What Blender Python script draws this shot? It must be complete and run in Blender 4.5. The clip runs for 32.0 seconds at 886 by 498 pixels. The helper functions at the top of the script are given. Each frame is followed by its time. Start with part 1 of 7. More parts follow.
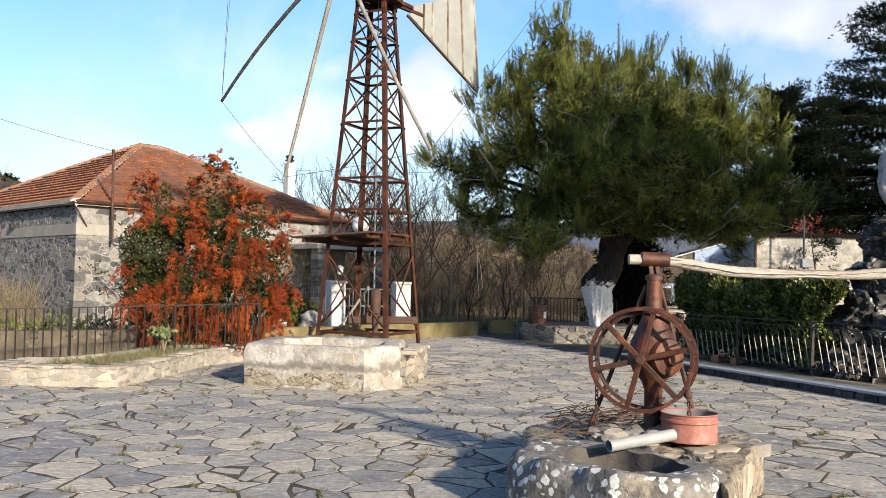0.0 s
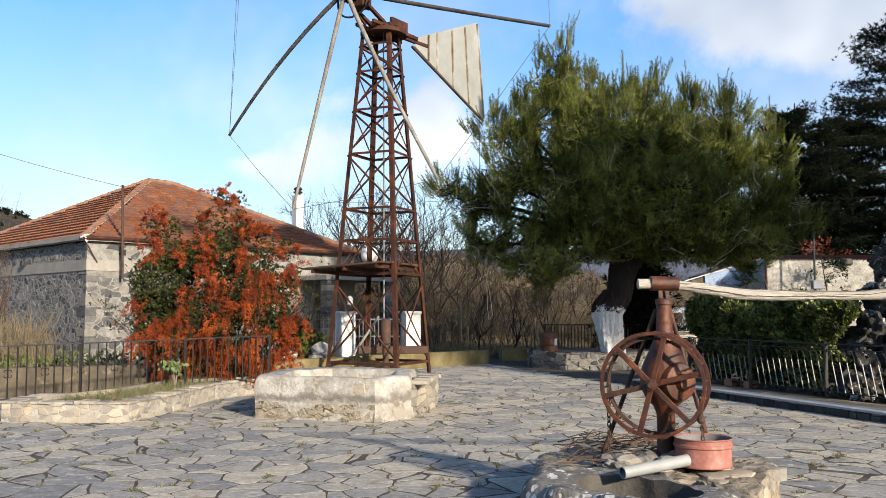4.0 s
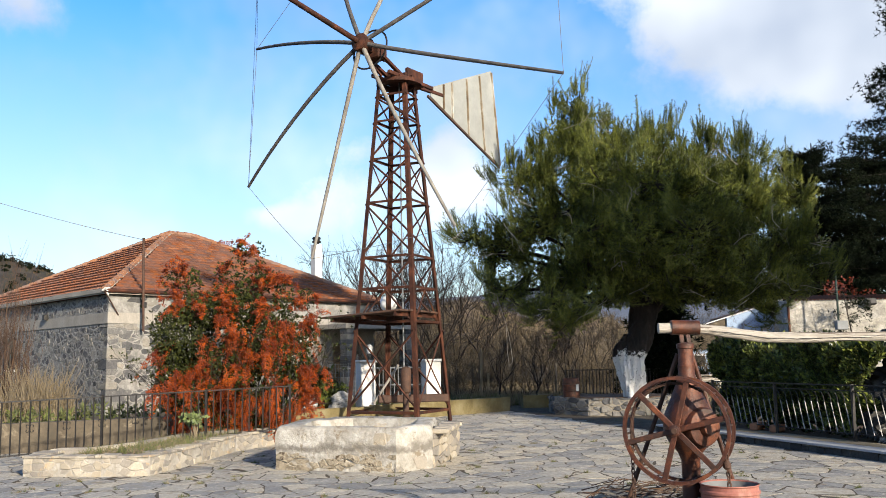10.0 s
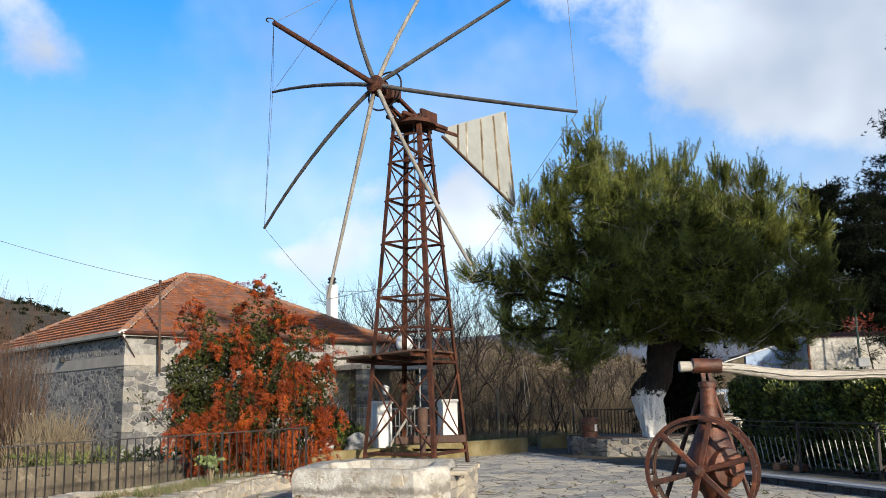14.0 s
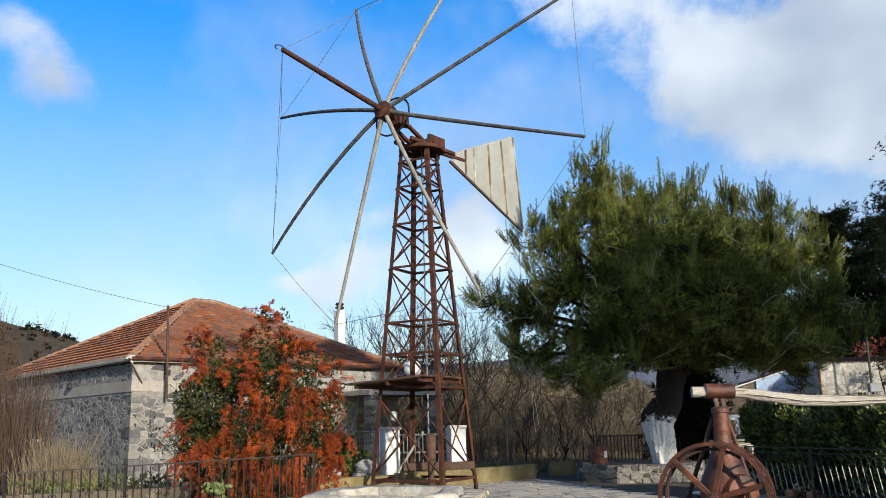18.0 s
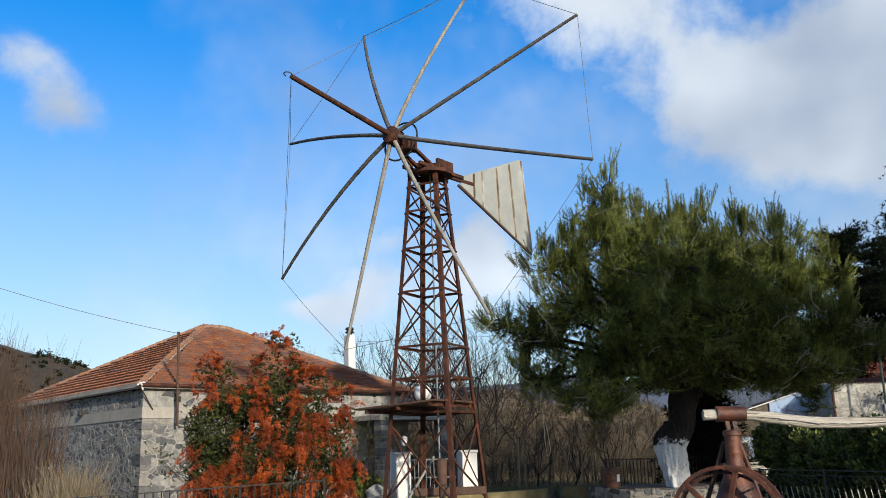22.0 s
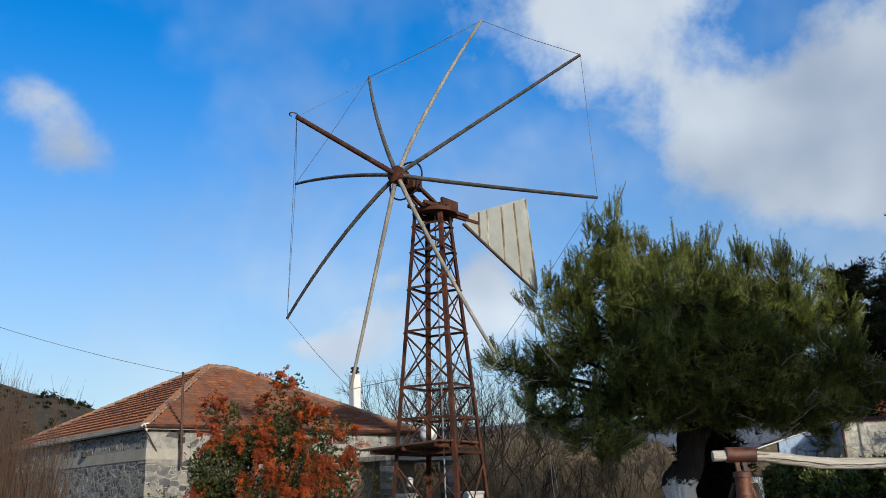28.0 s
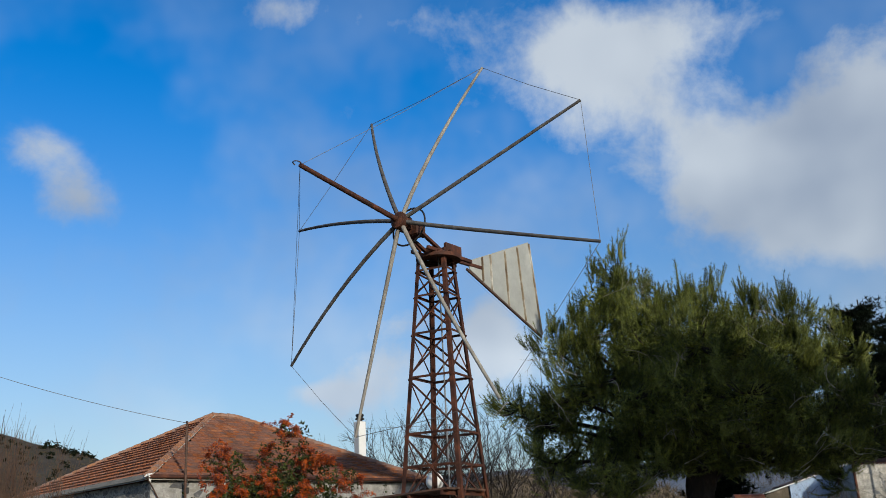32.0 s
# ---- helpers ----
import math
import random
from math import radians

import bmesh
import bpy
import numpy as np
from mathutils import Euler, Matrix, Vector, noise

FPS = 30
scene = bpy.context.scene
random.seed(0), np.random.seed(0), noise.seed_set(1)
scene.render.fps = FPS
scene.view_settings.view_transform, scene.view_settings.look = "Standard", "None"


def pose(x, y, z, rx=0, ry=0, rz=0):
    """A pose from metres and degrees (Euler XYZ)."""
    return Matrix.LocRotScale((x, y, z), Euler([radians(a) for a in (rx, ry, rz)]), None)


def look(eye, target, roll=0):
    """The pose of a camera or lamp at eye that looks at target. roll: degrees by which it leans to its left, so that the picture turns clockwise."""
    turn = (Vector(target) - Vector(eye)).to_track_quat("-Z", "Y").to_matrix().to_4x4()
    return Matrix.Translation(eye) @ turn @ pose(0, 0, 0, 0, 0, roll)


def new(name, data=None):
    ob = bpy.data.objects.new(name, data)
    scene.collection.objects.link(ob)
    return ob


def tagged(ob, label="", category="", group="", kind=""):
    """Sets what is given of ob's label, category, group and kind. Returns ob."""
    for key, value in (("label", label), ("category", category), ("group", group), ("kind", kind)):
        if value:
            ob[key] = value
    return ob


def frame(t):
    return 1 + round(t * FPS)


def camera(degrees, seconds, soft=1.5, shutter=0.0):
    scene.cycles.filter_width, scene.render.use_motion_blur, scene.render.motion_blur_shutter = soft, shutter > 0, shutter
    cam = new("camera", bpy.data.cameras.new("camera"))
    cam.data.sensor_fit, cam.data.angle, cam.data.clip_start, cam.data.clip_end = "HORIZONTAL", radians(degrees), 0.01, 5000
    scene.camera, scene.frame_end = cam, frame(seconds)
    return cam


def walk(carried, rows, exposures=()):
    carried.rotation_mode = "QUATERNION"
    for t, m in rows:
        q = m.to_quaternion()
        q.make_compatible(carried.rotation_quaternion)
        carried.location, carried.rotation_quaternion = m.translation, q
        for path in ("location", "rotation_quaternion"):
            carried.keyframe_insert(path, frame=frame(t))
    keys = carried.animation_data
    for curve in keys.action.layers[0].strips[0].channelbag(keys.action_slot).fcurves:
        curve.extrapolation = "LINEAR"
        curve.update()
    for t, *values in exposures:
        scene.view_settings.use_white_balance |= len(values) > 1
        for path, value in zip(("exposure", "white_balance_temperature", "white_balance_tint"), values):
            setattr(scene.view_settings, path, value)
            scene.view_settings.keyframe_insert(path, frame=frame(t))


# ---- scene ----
cam = camera(52.84, 32.0, soft=0.9)
ROWS = [
    (0.0, 0.000, -0.000, 1.600, 92.24, -1.10, -0.04),
    (0.5, 0.010, -0.001, 1.589, 92.59, -0.77, 0.03),
    (1.0, 0.009, 0.004, 1.584, 92.91, -0.68, 0.15),
    (1.5, 0.007, 0.003, 1.587, 93.17, -0.38, 0.38),
    (2.0, 0.012, 0.000, 1.588, 93.52, -0.24, 0.28),
    (2.5, 0.013, -0.003, 1.585, 93.81, -0.14, 0.40),
    (3.0, 0.013, -0.000, 1.589, 94.07, -0.12, 0.36),
    (3.5, 0.011, -0.005, 1.597, 94.08, -0.05, 0.49),
    (5.5, 0.006, -0.002, 1.596, 94.29, 0.09, 0.74),
    (6.0, 0.009, -0.002, 1.600, 94.63, 0.25, 0.77),
    (6.5, 0.010, -0.008, 1.599, 94.98, 0.38, 0.81),
    (7.0, 0.012, -0.006, 1.597, 95.26, 0.37, 1.01),
    (7.5, 0.006, -0.005, 1.597, 95.50, 0.50, 1.14),
    (8.0, 0.007, -0.011, 1.598, 95.84, 0.45, 1.23),
    (8.5, 0.004, -0.009, 1.603, 95.93, 0.61, 1.32),
    (9.0, 0.008, -0.011, 1.604, 96.35, 0.97, 1.63),
    (9.5, 0.011, -0.018, 1.604, 96.81, 0.94, 1.74),
    (10.0, 0.011, -0.023, 1.604, 97.09, 0.93, 1.89),
    (10.5, 0.008, -0.028, 1.605, 97.31, 0.90, 2.02),
    (11.0, 0.003, -0.027, 1.604, 97.68, 0.96, 2.10),
    (11.5, 0.003, -0.032, 1.603, 97.84, 0.96, 2.38),
    (12.0, 0.003, -0.029, 1.606, 98.20, 1.00, 2.54),
    (12.5, -0.000, -0.020, 1.598, 98.52, 0.98, 2.64),
    (13.0, -0.001, -0.008, 1.599, 98.80, 1.29, 2.76),
    (13.5, -0.016, 0.039, 1.614, 99.16, 1.51, 2.85),
    (14.0, -0.011, 0.003, 1.605, 99.65, 1.28, 2.90),
    (14.5, 0.013, -0.072, 1.591, 99.88, 1.32, 2.96),
    (16.5, 0.026, -0.099, 1.575, 100.62, 1.22, 3.17),
    (17.0, 0.004, -0.029, 1.590, 100.88, 1.25, 3.18),
    (17.5, -0.020, 0.040, 1.604, 101.21, 1.26, 3.30),
    (18.0, -0.028, 0.039, 1.606, 101.28, 1.32, 3.39),
    (18.5, -0.027, 0.034, 1.606, 101.42, 1.30, 3.62),
    (19.0, -0.025, 0.033, 1.607, 101.74, 1.44, 3.74),
    (19.5, -0.025, 0.024, 1.606, 101.88, 1.72, 3.96),
    (20.0, -0.022, 0.019, 1.606, 102.44, 1.70, 4.10),
    (20.5, -0.018, 0.012, 1.608, 102.69, 1.67, 4.12),
    (21.0, -0.017, 0.010, 1.613, 102.59, 1.87, 4.09),
    (21.5, -0.018, 0.013, 1.612, 102.62, 1.72, 3.94),
    (22.0, -0.019, 0.018, 1.610, 102.81, 1.72, 4.10),
    (22.5, -0.023, 0.023, 1.610, 102.83, 1.70, 4.19),
    (23.0, -0.026, 0.020, 1.611, 103.21, 1.67, 4.00),
    (23.5, -0.026, 0.016, 1.611, 103.76, 1.71, 3.92),
    (24.0, -0.024, 0.013, 1.611, 103.98, 1.55, 4.03),
    (24.5, -0.028, 0.017, 1.614, 103.82, 1.66, 4.02),
    (26.5, -0.028, 0.015, 1.615, 104.42, 1.78, 4.34),
    (27.0, -0.029, 0.027, 1.615, 104.44, 2.02, 4.36),
    (27.5, -0.024, 0.033, 1.619, 104.90, 2.08, 4.38),
    (28.0, -0.020, 0.034, 1.624, 105.29, 1.88, 4.48),
    (28.5, -0.019, 0.034, 1.626, 105.78, 1.83, 4.50),
    (29.0, -0.014, 0.022, 1.630, 106.26, 1.94, 4.36),
    (29.5, -0.010, 0.016, 1.633, 106.68, 1.97, 4.42),
    (30.0, -0.011, 0.012, 1.637, 107.00, 2.16, 4.52),
    (30.5, -0.014, 0.015, 1.640, 107.12, 2.46, 4.72),
    (31.0, -0.010, 0.016, 1.645, 107.11, 2.76, 4.72),
    (31.5, -0.006, 0.016, 1.647, 107.49, 2.78, 4.62),
    (32.0, -0.002, 0.012, 1.648, 108.15, 2.48, 4.94),
]
EXPOSURES = [(0.0, 0.80, 6400, 9), (1.0, 0.66, 6380, 9), (3.0, 0.65, 6350, 9), (6.0, 0.70, 6320, 8), (10.0, 0.72, 6280, 8), (14.0, 0.55, 6150, 7), (17.0, 0.48, 6080, 6),
             (20.0, 0.35, 6040, 6), (24.0, 0.21, 6000, 6), (27.0, 0.13, 5960, 5), (29.0, -0.02, 5920, 5), (32.0, -0.12, 5900, 5)]
walk(cam, [(t, pose(x, y, z, rx, ry, rz)) for t, x, y, z, rx, ry, rz in ROWS], EXPOSURES)

# ---- world, sun ----
SUN_DIR = Vector((0.545, -0.84, 0.362)).normalized()
SKY = 0.115
world = bpy.data.worlds.new("world")
scene.world = world
world.use_nodes = True


class Nodes:
    """A short way to write node trees."""

    def __init__(self, tree):
        self.t = tree

    def node(self, kind):
        return self.t.nodes.new(kind)

    def link(self, a, b):
        self.t.links.new(a, b)

    def put(self, socket, v):
        if isinstance(v, bpy.types.NodeSocket):
            self.link(v, socket)
        else:
            socket.default_value = v

    def math(self, op, a, b=0.0, c=0.0, clamp=False):
        n = self.node("ShaderNodeMath")
        n.operation, n.use_clamp = op, clamp
        for s, v in zip(n.inputs, (a, b, c)):
            self.put(s, v)
        return n.outputs[0]

    def mix(self, fac, a, b, mode="MIX"):
        n = self.node("ShaderNodeMix")
        n.data_type, n.blend_type = "RGBA", mode
        self.put(n.inputs[0], fac)
        for s, v in ((n.inputs[6], a), (n.inputs[7], b)):
            self.put(s, (*v, 1.0) if isinstance(v, tuple) and len(v) == 3 else v)
        return n.outputs[2]

    def noise(self, vec, scale, detail=4.0, rough=0.6, distort=0.0):
        n = self.node("ShaderNodeTexNoise")
        if vec is not None:
            self.link(vec, n.inputs["Vector"])
        n.inputs["Scale"].default_value = scale
        n.inputs["Detail"].default_value = detail
        n.inputs["Roughness"].default_value = rough
        n.inputs["Distortion"].default_value = distort
        return n.outputs["Fac"]

    def ramp(self, fac, stops):
        n = self.node("ShaderNodeValToRGB")
        e = n.color_ramp.elements
        while len(e) < len(stops):
            e.new(0.5)
        for el, (p, c) in zip(e, stops):
            el.position = p
            el.color = (*c, 1.0) if len(c) == 3 else c
        self.link(fac, n.inputs[0])
        return n.outputs[0]

    def step(self, v, lo, hi):
        n = self.node("ShaderNodeMapRange")
        n.interpolation_type = "SMOOTHSTEP"
        self.put(n.inputs[0], v)
        n.inputs[1].default_value, n.inputs[2].default_value = lo, hi
        return n.outputs[0]


def build_sky():
    n = Nodes(world.node_tree)
    bg = world.node_tree.nodes["Background"]
    sky = n.node("ShaderNodeTexSky")
    sky.sky_type, sky.sun_disc = "NISHITA", False
    sky.sun_elevation = math.asin(SUN_DIR.z)
    sky.sun_rotation = math.atan2(SUN_DIR.x, SUN_DIR.y)
    sky.air_density, sky.dust_density, sky.ozone_density = 1.0, 1.0, 2.5
    co = n.node("ShaderNodeTexCoord").outputs["Generated"]
    sep = n.node("ShaderNodeSeparateXYZ")
    n.link(co, sep.inputs[0])
    az = n.math("ARCTAN2", sep.outputs[0], sep.outputs[1])
    el = n.math("ARCSINE", sep.outputs[2])
    cover = None
    # cumulus and veils: azimuth, elevation, half widths (degrees), weight
    for a, e, wa, we, k in CLOUDS:
        da = n.math("MULTIPLY", n.math("SUBTRACT", az, radians(a)), 1 / radians(wa))
        de = n.math("MULTIPLY", n.math("SUBTRACT", el, radians(e)), 1 / radians(we))
        d2 = n.math("ADD", n.math("MULTIPLY", da, da), n.math("MULTIPLY", de, de))
        g = n.math("MULTIPLY", n.math("EXPONENT", n.math("MULTIPLY", d2, -1.0)), k)
        cover = g if cover is None else n.math("ADD", cover, g)
    puff = n.noise(co, 11.0, 8.0, 0.6, 0.15)
    fine = n.noise(co, 4.0, 4.0, 0.6)
    body = n.math("ADD", cover, n.math("MULTIPLY", n.math("SUBTRACT", puff, 0.5), 2.9))
    body = n.math("MULTIPLY", n.step(body, 0.3, 1.55), n.step(cover, 0.08, 0.5))
    veil = n.math("MULTIPLY", n.step(fine, 0.42, 0.75), n.math("MULTIPLY_ADD", n.step(sep.outputs[2], 0.38, 0.6), -0.3, 0.42))
    amount = n.math("MAXIMUM", body, veil)
    amount = n.math("MULTIPLY", amount, n.step(sep.outputs[2], 0.0, 0.06))
    shade = n.step(n.noise(co, 5.0, 3.0, 0.5), 0.3, 0.75)
    white = n.mix(shade, (3.4, 3.65, 4.2), (6.3, 6.3, 6.35))
    low = n.math("MULTIPLY_ADD", n.step(sep.outputs[2], 0.12, 0.30), -0.33, 1.33)
    vm = n.node("ShaderNodeVectorMath")
    vm.operation = "SCALE"
    n.link(white, vm.inputs[0])
    n.link(low, vm.inputs["Scale"])
    white = vm.outputs[0]
    blue = n.node("ShaderNodeHueSaturation")
    blue.inputs["Hue"].default_value = 0.506
    # deeper and darker towards the zenith
    high = n.step(sep.outputs[2], 0.5, 0.85)
    sat = n.math("MULTIPLY_ADD", n.step(sep.outputs[2], 0.03, 0.5), 0.53, 0.9)
    n.link(n.math("MULTIPLY_ADD", high, -0.5, sat), blue.inputs["Saturation"])
    val = n.math("MULTIPLY_ADD", n.step(sep.outputs[2], 0.05, 0.5), 0.6, 1.0)
    n.link(n.math("MULTIPLY_ADD", high, -1.1, val), blue.inputs["Value"])
    n.link(sky.outputs[0], blue.inputs["Color"])
    n.link(n.mix(n.math("MULTIPLY", amount, 0.9), blue.outputs[0], white), bg.inputs[0])
    bg.inputs[1].default_value = SKY


CLOUDS = [
    (5.3, 30.0, 5.4, 3.4, 1.00),
    (8.5, 27.2, 4.9, 4.0, 1.10),
    (12.2, 23.5, 5.1, 3.3, 1.00),
    (16.4, 20.0, 5.8, 3.3, 1.10),
    (21.5, 20.1, 5.8, 4.4, 1.20),
    (24.6, 21.7, 4.3, 4.0, 1.00),
    (10.5, 30.3, 5.0, 2.5, 0.70),
    (15.3, 30.8, 6.8, 2.2, 0.50),
    (24.7, 26.3, 4.9, 2.9, 0.50),
    (19.8, 16.4, 5.7, 2.2, 0.70),
    (26.6, 19.0, 7.7, 7.3, 1.00),
    (4.1, 18.4, 5.4, 2.2, 0.5),
    (0.2, 26.6, 3.7, 2.9, 0.45),
    (-31.0, 23.4, 2.2, 1.5, 0.62),
    (-28.9, 22.0, 2.5, 1.8, 0.7),
    (-27.0, 20.2, 2.1, 1.6, 0.62),
    (-29.2, 20.3, 1.5, 1.5, 0.50),
    (-12.6, 32.6, 4.7, 1.6, 0.60),
    (-15.9, 33.0, 2.6, 1.5, 0.50),
    (-10.7, 27.1, 1.8, 1.3, 0.55),
    (-7.3, 32.5, 3.4, 1.8, 0.50),
    (-1.0, 32.3, 2.6, 2.2, 0.35),
    (-2.0, 30.2, 2.1, 1.8, 0.35),
    (-12.1, 9.2, 3.1, 0.9, 1.3),
    (-7.9, 10.7, 3.3, 1.8, 1.25),
    (-7.5, 13.4, 3.0, 1.1, 0.9),
    (-1.6, 13.0, 2.6, 2.2, 1.3),
    (-0.2, 10.4, 3.0, 2.9, 1.25),
    (-7.8, 16.5, 2.3, 1.1, 0.35),
    (-1.6, 18.0, 1.7, 1.1, 0.40),
    (-17.3, 14.0, 2.2, 0.8, 0.30),
    (-9.8, 7.6, 3.3, 1.5, 0.50),
]
build_sky()
sun = new("sun", bpy.data.lights.new("sun", "SUN"))
sun.data.energy, sun.data.angle, sun.data.color = 5.2, radians(2.0), (1.0, 0.86, 0.68)
sun.matrix_world = look(SUN_DIR * 60, (0, 0, 0))


# ---- materials ----
def surface(name, stops, scale=3.0, rough=0.8, metal=0.0, bump=0.3, fine=40.0, speck=0.35, vary=0.0, stain=None, spec=0.4,
            translucent=0.0, stretch=(1, 1, 1), blotch=None, dust=None):
    """A worn surface: a colour ramp over large noise, fine grain, per-piece variation, stains, bump."""
    m = bpy.data.materials.new(name)
    m.use_nodes = True
    n = Nodes(m.node_tree)
    b = m.node_tree.nodes["Principled BSDF"]
    co = n.node("ShaderNodeTexCoord").outputs["Object"]
    if stretch != (1, 1, 1):
        mp = n.node("ShaderNodeMapping")
        mp.inputs["Scale"].default_value = stretch
        n.link(co, mp.inputs[0])
        co = mp.outputs[0]
    big = n.noise(co, scale, 5.0, 0.65, 0.3)
    small = n.noise(co, fine, 4.0, 0.7)
    tone = n.math("ADD", n.math("MULTIPLY", n.math("SUBTRACT", big, 0.5), 1.7), 0.5)
    if vary:
        info = n.node("ShaderNodeObjectInfo").outputs["Random"]
        isl = n.node("ShaderNodeNewGeometry").outputs["Random Per Island"]
        rnd = n.math("FRACT", n.math("ADD", info, isl))
        tone = n.math("ADD", n.math("MULTIPLY", tone, 1.0 - vary), n.math("MULTIPLY", rnd, vary))
    col = n.ramp(tone, stops)
    grain = n.math("MULTIPLY_ADD", n.math("SUBTRACT", small, 0.5), speck * 1.4, 0.68)
    hsv = n.node("ShaderNodeHueSaturation")
    n.link(col, hsv.inputs["Color"])
    n.link(grain, hsv.inputs["Value"])
    if vary:
        n.put(hsv.inputs["Saturation"], n.math("MULTIPLY_ADD", rnd, 0.5, 0.75))
    col = hsv.outputs[0]
    if stain:
        colour, sc, lo, hi = stain
        col = n.mix(n.step(n.noise(co, sc, 6.0, 0.7, 0.6), lo, hi), col, colour)
    if dust:
        colour, sc, lo, hi = dust
        col = n.mix(n.math("MULTIPLY", n.step(n.noise(co, sc, 7.0, 0.72, 0.8), lo, hi), 0.75), col, colour)
    if blotch:
        colour, sc, lo, hi = blotch
        v = n.node("ShaderNodeTexVoronoi")
        warp = n.node("ShaderNodeTexNoise")
        n.link(co, warp.inputs["Vector"])
        warp.inputs["Scale"].default_value = sc * 0.8
        vm = n.node("ShaderNodeVectorMath")
        vm.operation = "MULTIPLY_ADD"
        n.link(warp.outputs["Color"], vm.inputs[0])
        vm.inputs[1].default_value = (0.07, 0.07, 0.07)
        n.link(co, vm.inputs[2])
        n.link(vm.outputs[0], v.inputs["Vector"])
        v.inputs["Scale"].default_value = sc
        size = n.node("ShaderNodeSeparateColor")
        n.link(v.outputs["Color"], size.inputs[0])
        edge = n.math("ADD", v.outputs["Distance"], n.math("MULTIPLY", n.math("SUBTRACT", n.noise(co, sc * 2.5, 5.0), 0.5), 0.3))
        edge = n.math("ADD", edge, n.math("MULTIPLY", size.outputs[0], 0.5))
        gate = n.step(n.noise(co, sc * 0.3, 3.0), 0.42, 0.56)
        col = n.mix(n.math("MULTIPLY", n.math("SUBTRACT", 1.0, n.step(edge, lo, hi)), gate), col, colour)
    n.link(col, b.inputs["Base Color"])
    n.put(b.inputs["Roughness"], n.math("MULTIPLY_ADD", small, 0.3, rough - 0.15, clamp=True))
    b.inputs["Metallic"].default_value = metal
    b.inputs["Specular IOR Level"].default_value = spec
    if bump:
        bp = n.node("ShaderNodeBump")
        bp.inputs["Strength"].default_value = bump
        bp.inputs["Distance"].default_value = 0.03
        n.link(n.math("ADD", n.math("MULTIPLY", small, 0.5), big), bp.inputs["Height"])
        n.link(bp.outputs[0], b.inputs["Normal"])
    if translucent:
        tr = n.node("ShaderNodeBsdfTranslucent")
        n.link(col, tr.inputs["Color"])
        mx = n.node("ShaderNodeMixShader")
        mx.inputs[0].default_value = translucent
        n.link(b.outputs[0], mx.inputs[1])
        n.link(tr.outputs[0], mx.inputs[2])
        n.link(mx.outputs[0], m.node_tree.nodes["Material Output"].inputs[0])
    return m


FLAG = surface("flagstone", [(0.05, (0.225, 0.222, 0.228)), (0.28, (0.37, 0.36, 0.335)), (0.55, (0.51, 0.475, 0.41)), (0.85, (0.67, 0.61, 0.505)), (1.0, (0.84, 0.79, 0.68))],
               3.2, 0.8, bump=1.0, fine=18, speck=0.9, vary=0.66, stain=((0.24, 0.19, 0.125), 3.4, 0.54, 0.70), spec=0.35, dust=((0.60, 0.55, 0.46), 6.0, 0.55, 0.66))
JOINT = surface("joint_soil", [(0.2, (0.05, 0.038, 0.026)), (0.6, (0.11, 0.086, 0.058)), (0.9, (0.20, 0.16, 0.11))], 3, 0.95, fine=60, bump=0.6,
                stain=((0.07, 0.09, 0.03), 1.2, 0.56, 0.70))
EARTH = surface("earth", [(0.2, (0.056, 0.0448, 0.0288)), (0.5, (0.088, 0.072, 0.044)), (0.8, (0.12, 0.104, 0.064))], 0.25, 0.95, fine=9, bump=0.6,
                stain=((0.08, 0.10, 0.035), 0.5, 0.5, 0.66))
SOIL = surface("bed_soil", [(0.2, (0.10, 0.06, 0.036)), (0.6, (0.165, 0.105, 0.07)), (0.9, (0.21, 0.165, 0.10))], 4, 0.95, fine=50, bump=0.8)
CREAM = surface("cream_stone", [(0.1, (0.226, 0.202, 0.173)), (0.4, (0.381, 0.339, 0.279)), (0.65, (0.51, 0.451, 0.356)), (0.9, (0.665, 0.618, 0.535))],
                3, 0.85, bump=0.6, fine=35, vary=0.6, stain=((0.55, 0.36, 0.16), 2.0, 0.58, 0.75))
# rough dark stone, with the shade on the kerb's face put into its colour
KERBSTONE = surface("shaded_kerb_stone", [(0.1, (0.022, 0.022, 0.02)), (0.5, (0.065, 0.062, 0.056)), (0.9, (0.17, 0.16, 0.14))], 6, 0.9, bump=1.0, fine=25, vary=0.5)
GREYSTONE = surface("grey_stone", [(0.1, (0.052, 0.052, 0.057)), (0.35, (0.115, 0.113, 0.115)), (0.62, (0.205, 0.197, 0.185)), (0.9, (0.37, 0.34, 0.29))],
                    4.5, 0.85, bump=0.9, fine=26, vary=0.62, speck=0.6, dust=((0.35, 0.335, 0.31), 5.0, 0.58, 0.72))
LIMEMORTAR = surface("lime_mortar", [(0.2, (0.38, 0.35, 0.30)), (0.7, (0.56, 0.52, 0.45))], 5, 0.95, fine=30, bump=0.8, stain=((0.30, 0.26, 0.20), 6.0, 0.54, 0.7))
MORTAR = surface("mortar", [(0.2, (0.21, 0.20, 0.185)), (0.7, (0.40, 0.385, 0.355))], 4, 0.95, fine=22, bump=1.0, speck=0.5, stain=((0.17, 0.155, 0.13), 3.5, 0.53, 0.68))
DIRTMORTAR = surface("earth_mortar", [(0.2, (0.22, 0.19, 0.15)), (0.7, (0.38, 0.34, 0.27))], 4, 0.95, fine=40, bump=0.6)


